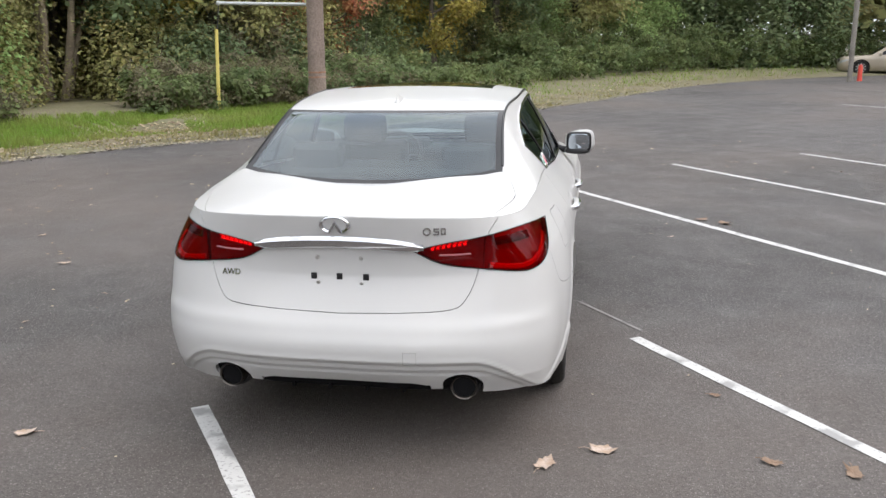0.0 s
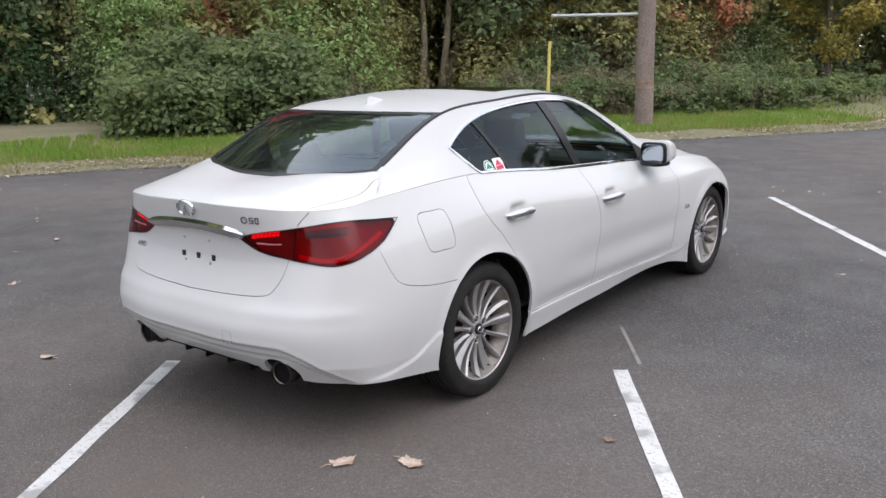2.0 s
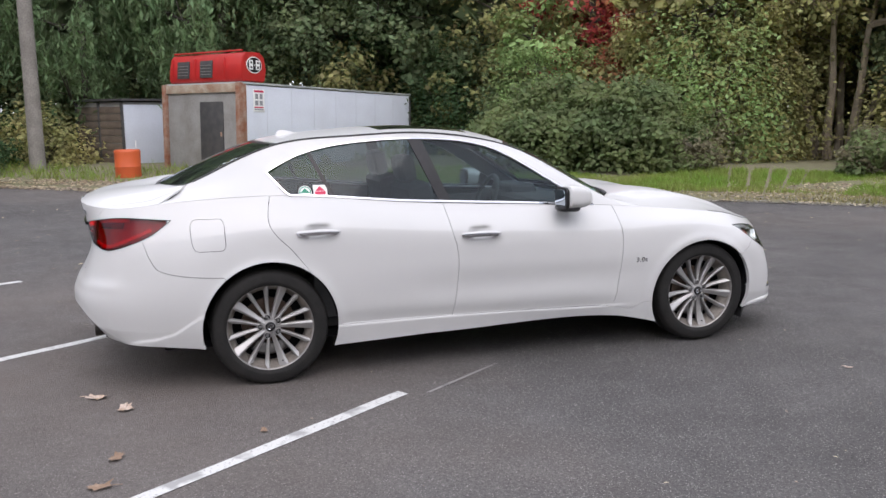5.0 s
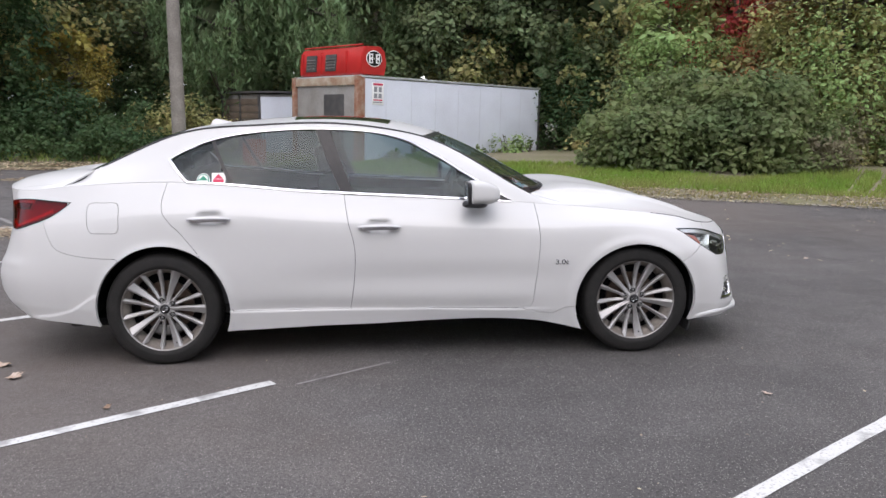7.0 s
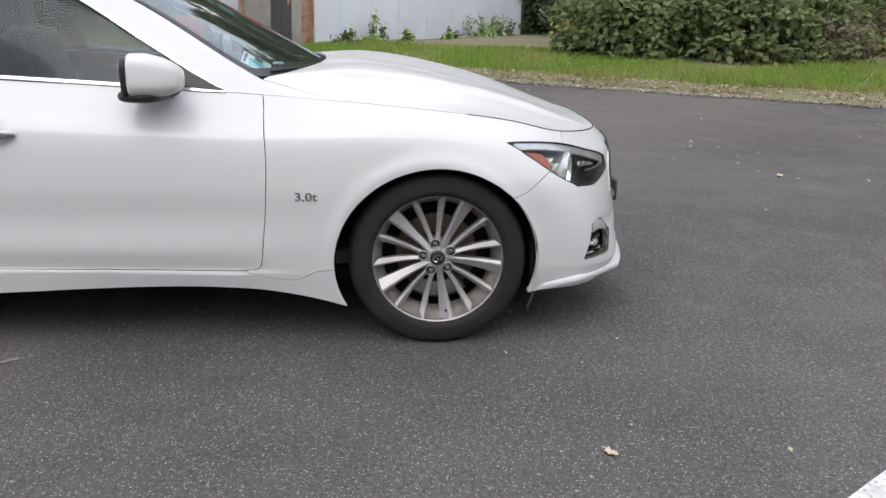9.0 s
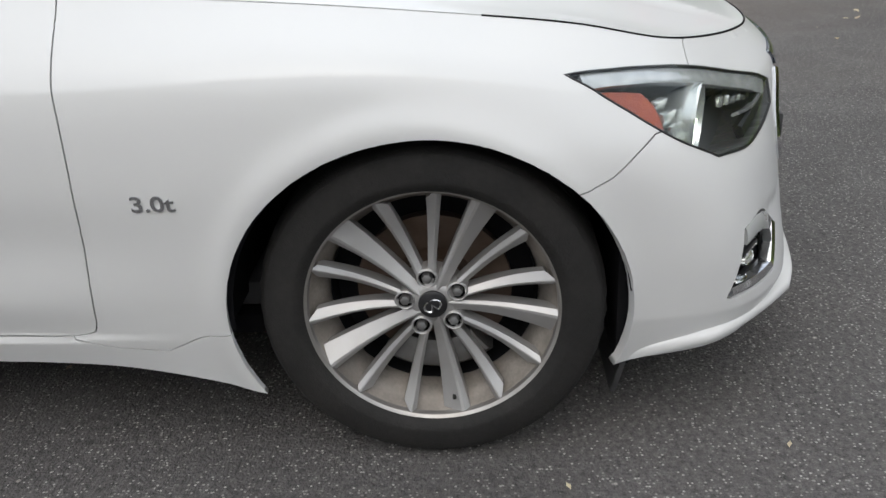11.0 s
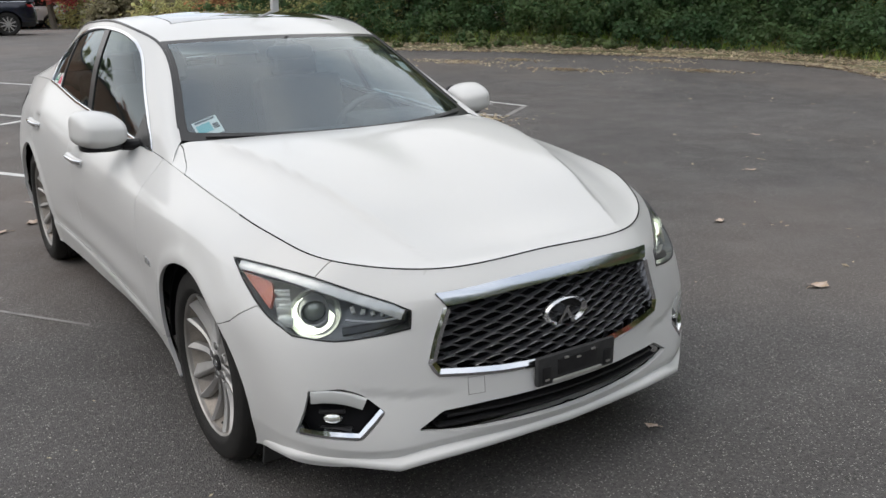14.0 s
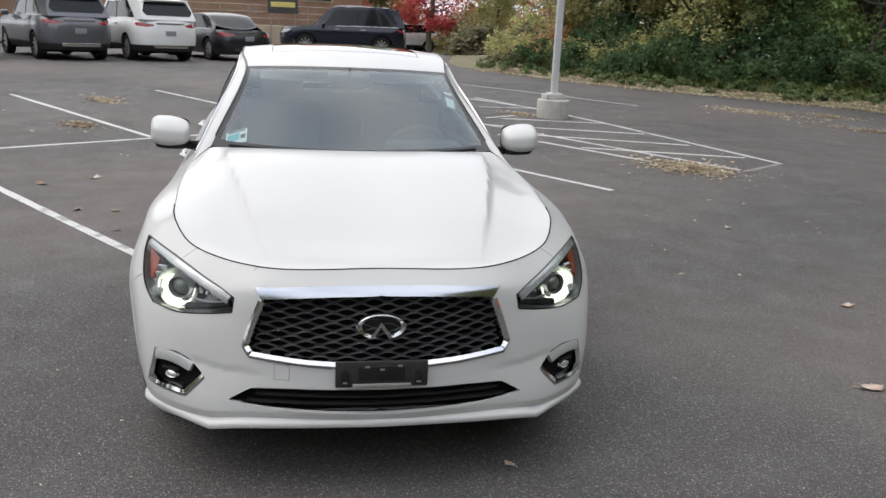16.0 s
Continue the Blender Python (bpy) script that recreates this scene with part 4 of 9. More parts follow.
ROOF.panel("sunroof", "sunroof", M_ROOFGLASS, CAR, "dark glass sunroof", both=True, gap=.003, depth=.01)


def band(sheet, name, label, inset_t, inset_a, inset_b, a, b):
    """Splits a screen into its clear middle and its black printed border."""
    s0, s1 = np.interp(a, sheet.u_of, sheet.s_of) + inset_a, np.interp(b, sheet.u_of, sheet.s_of) - inset_b
    sheet.cut(name, outline2d([(s0, 3), (s1, 3), (s1, inset_t), (s0, inset_t)]), [label])


def outline2d(p):
    return np.array(p, float)


band(ROOF, "rear_clear", "rear_screen", .035, .03, .035, 0, 1)
band(ROOF, "wind_clear", "windscreen", .026, .04, .062, 5, 6)
ROOF.panel("rear_window", "rear_clear", M_REARGLASS, CAR, "tinted rear window", both=True, gap=0, depth=0)
ROOF.panel("rear_window_border", "rear_screen", M_BLACK, CAR, "black printed glass border", both=True, gap=.001, depth=.01)
ROOF.panel("windscreen", "wind_clear", M_SCREEN, CAR, "clear windscreen", both=True, gap=0, depth=0)
ROOF.panel("windscreen_border", "windscreen", M_BLACK, CAR, "black printed glass border", both=True, gap=.001, depth=.01)

# ---- bonnet and boot top ----
HOOD_C = np.array([(0, .97, 1.003), (0, 1.10, 1.004), (0, 1.31, .976), (0, 1.53, .930), (0, 1.75, .868), (0, 1.97, .801), (0, 2.070, .778), (0, 2.122, .763)])
HOOD_U = np.array([7.06, 7.45, 7.85, 8.3, 9.0, 10.2, 11.3, 12.0])
HOOD_R = np.array([(.575, .860, .992), (.585, 1.06, .996), (.575, 1.29, .974), (.555, 1.52, .931), (.515, 1.74, .875), (.46, 1.935, .806), (.41, 2.03, .776), (.215, 2.106, .763)])
HOOD_S = np.array([(.695, .785, .977), (.722, 1.0, .940), (.685, 1.29, .920), (.665, 1.52, .886), (.625, 1.74, .838), (.57, 1.92, .786), (.485, 2.03, .766), (.33, 2.094, .763)])


def hood_lines(u, edge):
    R = hermite(HOOD_R, u)
    return np.stack([edge, hermite(HOOD_S, u), R, hermite(HOOD_C, u), R * [-1, 1, 1]], 1)


def bonnet(u, v):
    """u from the screen to the nose, v from the edge over the crease to the middle."""
    u, v = np.asarray(u, float), np.asarray(v, float)
    P = hermite(hood_lines(u, CAR_LINES[5](np.interp(u, np.arange(8), HOOD_U))), v, {2: .25})
    last = np.full(len(u), 7.0)
    nose = hermite(hood_lines(last, CAR_LINES[5](np.full(len(u), 12.0))), v, {2: .25})
    want = CAR_LINES[5](12 + v / 3)
    P = P + (want - nose) * (np.clip((u - 5) / 2, 0, 1) ** 2)[:, None]
    # a ridge runs from the foot of each screen pillar to the nose, with a hollow outside it
    y = P[:, 1]
    d = np.abs(P[:, 0]) - np.interp(y, [.85, 1.1, 1.4, 1.7, 1.95, 2.1], [.610, .585, .535, .465, .400, .360])
    fade = np.clip((y - .80) / .22, 0, 1) * np.clip((2.10 - y) / .30, 0, 1)
    hollow = np.where(d > 0, -.019 * (d / .046) * np.exp(1 - np.clip(d, 0, 1) / .046), 0) + .0045 * np.exp(-(d / .075) ** 2)
    P[:, 2] += fade * hollow * np.clip(np.asarray(v, float) / .5, 0, 1)
    return P


HOOD = Sheet(bonnet, 0, 7, 0, 3, 0.014)
HOOD.cut("lid", HOOD.onto(outline([(-.05, .70, 1), (.69, .70, 1), (.70, .825, 1), (.72, .90, 1), (.748, 1.0, 1), (.80, 1.09, 1), (.80, 1.5, 1), (.78, 2.3, 1), (-.05, 2.3, 1)], 4, (0, 1, 2, 5, 6, 7, 8)), (1, 1, 0)))
HOOD.tidy("rest", "lid")
HOOD.panel("bonnet", "lid", M_PAINT, CAR, both=True, gap=.0035, depth=.02)
SEAM = [Vector(CAR_LINES[5](np.array([u]))[0]) for u in np.linspace(8.4, 13, 70)]
SEAM = SEAM[:-1] + [Vector((-p.x, p.y, p.z)) for p in SEAM[::-1]]
part("bonnet_seam", tube(bmesh.new(), [p - Vector((0, 0, .0008)) for p in SEAM], .0026, 6), M_GAP, CAR, "dark gap round the bonnet")
for flip in (False, True):
    HOOD.panel("front_wing_top", "rest", M_PAINT, CAR, flip=flip, gap=.0005, depth=.01)

DECK_C = np.array([(0, -2.0, 1.104), (0, -2.10, 1.104), (0, -2.25, 1.093), (0, -2.36, 1.072), (0, -2.425, 1.045)])
DECK_M = np.array([(.60, -1.83, 1.14), (.56, -2.02, 1.102), (.47, -2.20, 1.085), (.42, -2.33, 1.062), (.36, -2.402, 1.0405)])
DECK_U = np.array([3.92, 3.5, 2.95, 2.6, 2.35])


def deck(u, v):
    u, v = np.asarray(u, float), np.asarray(v, float)
    edge = CAR_LINES[5](np.interp(u, np.arange(5), DECK_U))
    P = hermite(np.stack([edge, hermite(DECK_M, u), hermite(DECK_C, u), hermite(DECK_M, u) * [-1, 1, 1]], 1), v)
    last = np.full(len(u), 4.0)
    tail = hermite(np.stack([CAR_LINES[5](np.full(len(u), 2.35)), hermite(DECK_M, last), hermite(DECK_C, last), hermite(DECK_M, last) * [-1, 1, 1]], 1), v)
    want = CAR_LINES[5](2.35 * (1 - .5 * v))
    zero = np.zeros(len(u))
    first = hermite(np.stack([CAR_LINES[5](zero + DECK_U[0]), hermite(DECK_M, zero), hermite(DECK_C, zero), hermite(DECK_M, zero) * [-1, 1, 1]], 1), v)
    glass_foot = roof(zero, np.clip(2 - v, 0, 1))
    P = P + (glass_foot - first) * ((v >= 1) * (1 - np.clip(u, 0, 1)) ** 2)[:, None]
    return P + (want - tail) * (np.clip((u - 2) / 2, 0, 1) ** 2)[:, None]


DECK = Sheet(lambda u, v: deck(u, 2 - np.asarray(v, float)), 0, 4, 0, 2, 0.016)
DECK.cut("lid", DECK.onto(outline([(-.05, -1.95, 1.1), (.60, -1.84, 1.1), (.645, -1.91, 1.1), (.672, -2.01, 1.1), (.662, -2.10, 1.1), (.612, -2.26, 1.1), (.60, -2.6, 1.1), (-.05, -2.6, 1.1)], 5, (0, 5, 6, 7)), (1, 1, 0)))
DECK.panel("boot_lid_top", "lid", M_PAINT, CAR, both=True, gap=.003, depth=.01)
for flip in (False, True):
    DECK.panel("rear_wing_top", "rest", M_PAINT, CAR, flip=flip, gap=.0008, depth=.01)

# ---- wheels ----
def spoke(bm, start, angle, w0, w1, ridge, r1=.243, thick=.036, tip=0.0):
    """One spoke with a sharp ridge off its middle, from a point by the hub to the rim; z points out of the wheel."""
    a = Vector((*start, 0))
    b = Vector((r1 * math.cos(angle), r1 * math.sin(angle), 0))
    d = (b - a).normalized()
    side = Vector((-d.y, d.x, 0))
    rows = []
    for i in range(8):
        t = i / 7
        p = a.lerp(b, t)
        w = w0 + (w1 - w0) * t ** 1.5
        z = .064 - .008 * math.sin(math.pi * t) + .027 * t ** 2
        drop = .007 + .017 * t
        e = ridge * w / 2
        section = [(-w / 2, z - thick), (-w / 2, z - drop * (1 + ridge) / 2 - .002), (e - w * .06, z), (e + w * .06, z), (w / 2, z - drop * (1 - ridge) / 2 - .002), (w / 2, z - thick)]
        rows.append([bm.verts.new(p + side * q + d * tip * (t ** 5 * (1 - abs(q - e) / w * 2.2)) + Vector((0, 0, h))) for q, h in section])
    for ra, rb in zip(rows, rows[1:]):
        for k in range(5):
            bm.faces.new((ra[k], rb[k], rb[k + 1], ra[k + 1]))
    bm.faces.new(rows[0])
    bm.faces.new(rows[-1][::-1])
    bmesh.ops.recalc_face_normals(bm, faces=bm.faces)


def tyre_mesh():
    R, w = .334, .112
    prof = [(.243, -.095), (.25, -.104), (.275, -w), (.30, -.1115), (.318, -.103), (.3285, -.088), (R - .001, -.074)]
    for g in (-.046, -.015, .015, .046):
        prof += [(R, g - .0045), (R - .008, g - .0035), (R - .008, g + .0035), (R, g + .0045)]
    prof += [(R - .001, .074), (.3285, .088), (.3265, .0905), (.318, .103), (.3165, .1045), (.30, .1115), (.275, w), (.268, .1128), (.262, .1118), (.25, .104), (.243, .095)]
    bm = lathed(prof, 96)
    # shoulder blocks
    for v in bm.verts:
        r = math.hypot(v.co.x, v.co.y)
        if r > .327 and .07 < abs(v.co.z) < .095:
            k = round((math.atan2(v.co.y, v.co.x) / (2 * math.pi)) * 96)
            if k % 2:
                v.co.x *= (r - .003) / r
                v.co.y *= (r - .003) / r
    return bm


def emblem(bm, w, h, t, m, n=40):
    """A plain oval band, open at its foot, whose ends turn inwards to a point."""
    ring = []
    for i in range(n + 1):
        a = radians(-90 + 27 + (360 - 54) * i / n)
        c, s = math.cos(a), math.sin(a)
        k = .76 + .05 * abs(s)
        ring.append([bm.verts.new(m @ Vector((w / 2 * c, h / 2 * s, 0))), bm.verts.new(m @ Vector((w / 2 * c, h / 2 * s, t * .6))),
                     bm.verts.new(m @ Vector((w / 2 * c * .94, h / 2 * s * .93, t))), bm.verts.new(m @ Vector((w / 2 * c * k, h / 2 * s * (k - .03), t * .55))), bm.verts.new(m @ Vector((w / 2 * c * k, h / 2 * s * (k - .03), 0)))])
    for a, b in zip(ring, ring[1:]):
        for j in range(4):
            bm.faces.new((a[j], b[j], b[j + 1], a[j + 1]))
    for s in (-1, 1):
        pts = [(0, .20), (.035 * s, .10), (.235 * s, -.44), (.150 * s, -.45), (0, -.02)]
        lo = [bm.verts.new(m @ Vector((x * w, y * h, 0))) for x, y in pts]
        hi = [bm.verts.new(m @ Vector((x * w, y * h, t * (.9 + .5 * abs(x))))) for x, y in pts]
        bm.faces.new(hi if s < 0 else hi[::-1])
        for i in range(len(pts)):
            j = (i + 1) % len(pts)
            bm.faces.new((lo[i], lo[j], hi[j], hi[i]))
    bmesh.ops.recalc_face_normals(bm, faces=bm.faces)
    return bm


def build_wheel(x, y, spin, front):
    """A wheel under the car; its own z axis points outwards."""
    side = 1 if x > 0 else -1
    W = empty("wheel", Matrix.Translation((x, y, .3335)) @ Matrix.Rotation(radians(90 * side), 4, "Y") @ Matrix.Rotation(spin, 4, "Z"))
    W.parent = CAR
    part("tyre", tyre_mesh(), M_TYRE, W, "worn black road tyre")
    part("rim", lathed([(.225, -.085), (.215, -.06), (.205, -.02), (.212, .03), (.226, .052), (.236, .068), (.2405, .0905), (.2455, .0965), (.2485, .0975), (.251, .094), (.2475, .085), (.243, .07), (.24, -.085), (.225, -.085)], 96), M_BARREL, W, "dusty alloy rim")
    bm = bmesh.new()
    lathe(bm, [(.238, .080), (.2395, .092), (.2445, .0975), (.2495, .0975), (.2515, .0935)], 96)
    part("rim_lip", bm, M_LIP, W, "dull alloy rim lip")
    for k in range(5):
        a = 2 * math.pi * k / 5 + math.pi / 2
        # a pair that forks from each nut, and a broad one between the nuts
        for s in (1, -1):
            bm = bmesh.new()
            n = Vector((math.cos(a), math.sin(a), 0))
            q = n * .066 + Vector((-n.y, n.x, 0)) * s * .0115
            spoke(bm, (q.x, q.y), a + s * radians(12.6), .016, .028, .30 * s, .230, tip=.014)
            part("spoke", bm, M_ALLOY, W, angle=20)
        c = a + math.pi / 5
        bm = bmesh.new()
        spoke(bm, (.030 * math.cos(c), .030 * math.sin(c)), c, .021, .056, .50, .2445, tip=.0)
        part("spoke", bm, M_ALLOY, W, angle=20)
    part("hub", lathed([(.020, .063), (.032, .063), (.040, .060), (.046, .052), (.060, .036), (.070, .020), (.070, .0)], 40), M_ALLOY, W)
    cap = part("hub_cap", lathed([(0, .0735), (.022, .0725), (.028, .069), (.029, .056)], 32), M_BLACK, W, "black hub cap")
    part("hub_emblem", emblem(bmesh.new(), .038, .026, .003, Matrix.Translation((0, 0, .0725)) @ Matrix.Rotation(math.pi / 2, 4, "Z")), M_CHROME, cap, "small chrome emblem")
    for k in range(5):
        a = 2 * math.pi * k / 5 + math.pi / 2
        m = Matrix.Translation((.0545 * math.cos(a), .0545 * math.sin(a), 0))
        boss = part("nut_boss", lathed([(.0225, .030), (.0205, .062), (.0180, .065), (.0162, .063), (.0158, .045)], 24, m), M_ALLOY, W)
        part("nut_well", lathed([(.0160, .058), (.0150, .050), (0, .050)], 20, m), M_GAP, W)
        bm = lathed([(0, .069), (.0060, .0688), (.0095, .067), (.0108, .062), (.0108, .045)], 6, m)
        part("wheel_nut", bm, M_CALIPER, W, "dark steel wheel nut")
    part("valve", lathed([(0, .082), (.004, .081), (.0045, .060)], 8, Matrix.Translation((.20, -.065, 0))), M_TYRE, W)
    part("brake_disc", lathed([(.155, -.035), (.155, -.010), (.085, -.010), (.075, .018), (.05, .018)], 48), M_DISC, W, "rusty brake disc")
    bm = bmesh.new()
    rows = []
    for k in range(13):
        t = radians(-38 + k * 6.5) - spin
        rows.append([bm.verts.new((r * math.cos(t), r * math.sin(t), z)) for r, z in ((.105, -.03), (.108, .022), (.125, .030), (.162, .028), (.176, .010), (.178, -.03))])
    for ra, rb in zip(rows, rows[1:]):
        for j in range(5):
            bm.faces.new((ra[j], ra[j + 1], rb[j + 1], rb[j]))
    bm.faces.new(rows[0][::-1])
    bm.faces.new(rows[-1])
    bmesh.ops.recalc_face_normals(bm, faces=bm.faces)
    part("brake_caliper", bm, M_CALIPER, W, "grey iron brake caliper")
    # added black disc: its colour gives the shade seen between the spokes
    part("wheel_shade_disc", lathed([(0, -.045), (.200, -.045), (.2045, .004), (.2065, .004), (.2065, -.06), (0, -.06)], 40), M_GAP, W, "near-black disc in place of the shade behind the spokes")
    return W


WHEELS = [build_wheel(.777, -1.417, radians(35), False), build_wheel(-.777, -1.417, radians(30), False),
          build_wheel(.770, 1.423, radians(27), True), build_wheel(-.770, 1.423, radians(11), True)]
# dark liners of the wheel arches
for y, z, a, b in ARCHES:
    for s in (-1, 1):
        bm = bmesh.new()
        prof, n = [(.50, 0), (.862, 0), (.872, .012)], 28
        rows = []
        for i in range(n + 1):
            t = radians(7 + 176 * i / n)
            rows.append([bm.verts.new((s * x, y + (a + .012 - d) * math.cos(t), z + (b + .012 - d) * math.sin(t))) for x, d in ((.50, .0), (.868, .0), (.873, .016), (.873, .0))])
        for ra, rb in zip(rows, rows[1:]):
            for j in range(3):
                bm.faces.new((ra[j], ra[j + 1], rb[j + 1], rb[j]))
        bm.faces.new([r[0] for r in rows])
        part("wheel_arch_liner", bm, M_GAP, CAR, "black plastic wheel arch liner")
# dark end walls of the front arches, and the small flaps under the bumper
for s in (1, -1):
    part("arch_end_wall", boxed((.36, .03, .30), Matrix.Translation((s * .655, 1.79, .335)), .008), M_GAP, CAR)
    part("air_flap", boxed((.20, .012, .09), Matrix.Translation((s * .735, 1.785, .165)) @ Matrix.Rotation(radians(-16), 4, "X"), .004), M_PLASTIC, CAR, "small black rubber flap")
part("underbody", boxed((1.45, 3.9, .05), Matrix.Translation((0, -.05, .235)), .02), M_GAP, CAR, "dark underbody")
# ---- fittings of the saloon ----
def blob(bm, size, m=None, power=2.6, rings=14, segments=22):
    """A rounded body between a ball and a box."""
    m = m or Matrix()
    f = lambda c: math.copysign(abs(c) ** (2 / power), c)
    rows = []
    for i in range(rings + 1):
        t = -math.pi / 2 + math.pi * i / rings
        if i in (0, rings):
            rows.append([bm.verts.new(m @ Vector((0, 0, size[2] / 2 * f(math.sin(t)))))])
            continue
        rows.append([bm.verts.new(m @ Vector((size[0] / 2 * f(math.cos(t)) * f(math.cos(2 * math.pi * k / segments)), size[1] / 2 * f(math.cos(t)) * f(math.sin(2 * math.pi * k / segments)), size[2] / 2 * f(math.sin(t))))) for k in range(segments)])
    for a, b in zip(rows, rows[1:]):
        for k in range(segments):
            j = (k + 1) % segments
            f4 = [a[k % len(a)], a[j % len(a)], b[j % len(b)], b[k % len(b)]]
            f4 = [v for i, v in enumerate(f4) if v not in f4[:i]]
            bm.faces.new(f4)
    return bm


def along_sheet(sheet, st, lift=0.0):
    P, N = sheet.on(st)
    return P + N * lift, N


def sheet_strip(name, sheet, st, w, h, mat, parent, label="", closed=False, both=True, sunk=.002, lift=0.0):
    """A strip laid along a line of the sheet, on one or both sides of the car."""
    P, N = along_sheet(sheet, st, lift)
    part(name, ribbon(P, N, strip_profile(w, h, sunk), closed), mat, parent, label)
    if both:
        part(name, mirrored(ribbon(P, N, strip_profile(w, h, sunk), closed)), mat, parent, label)


def frame_on(sheet, p, axes, up=(0, 0, 1), reach=None, lift=0.0):
    """A pose on the sheet at the point p: x to its right as one faces it, y up, z out of it."""
    st = sheet.onto([p], axes, reach)
    P, N = sheet.on(st)
    z = Vector(N[0]).normalized()
    x = Vector(up).cross(z).normalized()
    y = z.cross(x)
    q = Vector(P[0]) + z * lift
    return Matrix(((x.x, y.x, z.x, q.x), (x.y, y.y, z.y, q.y), (x.z, y.z, z.z, q.z), (0, 0, 0, 1)))


def lettering(name, text, size, m, mat, parent, label=""):
    """Raised letters in the built-in font."""
    cu = bpy.data.curves.new(name, "FONT")
    cu.body, cu.size, cu.offset, cu.extrude, cu.align_x, cu.align_y = text, size, size * .018, .0015, "CENTER", "CENTER"
    tmp = bpy.data.objects.new(name, cu)
    me = bpy.data.meshes.new_from_object(tmp)
    bpy.data.objects.remove(tmp)
    bpy.data.curves.remove(cu)
    me.materials.clear()
    me.materials.append(mat)
    me.transform(m)
    ob = new(name, me)
    ob.parent = parent
    if label:
        ob["label"] = label
    return ob


FLIP = Matrix.Diagonal((-1, 1, 1, 1))

# window surround, roof gutters
sheet_strip("window_trim", CABIN, DLO_ST, .016, .006, M_CHROME, CAR, "bright chrome window surround", True)
gutter = np.array([[s, CABIN.t_of[-1]] for s in np.linspace(.04, CABIN.s_of[-1] - .05, 90)])
sheet_strip("roof_gutter", CABIN, gutter, .012, .003, M_BLACK, CAR, "black roof gutter strip")


# door mirrors
for s in (1, -1):
    mirror = empty("door_mirror")
    mirror.parent = CAR
    fix = (lambda b: b) if s > 0 else mirrored
    T = Matrix.Translation((.918, .430, 1.012)) @ Matrix.Rotation(radians(8), 4, "Z") @ Matrix.Rotation(radians(-4), 4, "Y")
    bm = blob(bmesh.new(), (.192, .245, .146), T, 3.8, 24, 36)
    inv = T.inverted()
    for v in bm.verts:
        q = inv @ v.co
        if q.y < -.045:
            q.y = -.045 + (q.y + .045) * .18
        q.z = q.z * (1 - .30 * max(0, q.y / .11) ** 1.4) - .012 * max(0, q.y / .11)
        q.z *= 1 - .22 * max(0, -q.x / .11) - (.16 * max(0, q.x / .113) ** 2 if q.z < 0 else 0)
        v.co = T @ q
    part("mirror_cap", fix(bm), M_PAINT, mirror, "white mirror cap")
    bm = blob(bmesh.new(), (.175, .15, .046), Matrix.Translation((.905, .415, .944)) @ Matrix.Rotation(radians(-14), 4, "Z"), 3.0)
    part("mirror_base", fix(bm), M_BLACK, mirror, "black lower mirror shell")
    F = Matrix.Translation((.913, .373, 1.007)) @ Matrix.Rotation(radians(1), 4, "Z")
    part("mirror_frame", fix(blob(bmesh.new(), (.170, .030, .138), F, 4.6, 18, 32)), M_BLACK, mirror, "black mirror rim")
    part("mirror_glass", fix(blob(bmesh.new(), (.142, .006, .112), F @ Matrix.Translation((0, -.0150, 0)) @ Matrix.Rotation(radians(4), 4, "X"), 4.2, 14, 32)), M_MIRROR, mirror, "mirror glass")
    part("mirror_arm", fix(tube(bmesh.new(), [(.87, .42, .950), (.81, .46, .945), (.765, .49, .95)], .024, 10)), M_BLACK, mirror)
    part("mirror_indicator", fix(ribbon([(.900, .528, .975), (.960, .508, .977), (1.000, .465, .980)], [(0.3, 1, 0), (.6, .8, 0), (1, .3, 0)], strip_profile(.012, .004))), M_CLEARLAMP, mirror, "clear indicator strip")
    # black corner piece at the foot of the mirror
    tri = CABIN.onto([(.7, .66, .943), (.7, .44, .962), (.7, .44, 1.06)], SIDE)
    P, N = along_sheet(CABIN, tri, .002)
    bm = bmesh.new()
    lo, hi = [bm.verts.new(p) for p in P], [bm.verts.new(p + n * .006) for p, n in zip(P, N)]
    bm.faces.new(hi)
    for i in range(3):
        bm.faces.new((lo[i], lo[(i + 1) % 3], hi[(i + 1) % 3], hi[i]))
    part("mirror_corner", fix(bm), M_BLACK, CAR, "black triangular corner piece")

# door handles
for y, z in HANDLES:
    for s in (1, -1):
        fix = (lambda b: b) if s > 0 else mirrored
        x = float(BELT.place(BELT.onto([(.9, y - .10, z)], SIDE, on_side))[0, 0])
        handle = empty("door_handle")
        handle.parent = CAR
        pts = smooth_path([(x - .006, y - .125, z - .002), (x + .020, y - .09, z + .001), (x + .026, y, z + .004), (x + .020, y + .085, z + .001), (x - .006, y + .12, z - .004)], 5)
        bm = tube(bmesh.new(), pts, .0155, 12, [.45 + .55 * math.sin(math.pi * min(1, (i + 1) / (len(pts) + 1) * 1.0)) for i in range(len(pts))])
        for v in bm.verts:
            v.co.x = x + (v.co.x - x) * .9
        part("grip", fix(bm), M_PAINT, handle)
        P = [p + Vector((.012, 0, -.006)) for p in pts]
        part("handle_trim", fix(ribbon(P, [(1, 0, -.35)] * len(P), strip_profile(.021, .004, .006))), M_CHROME, handle, "chrome handle strip")

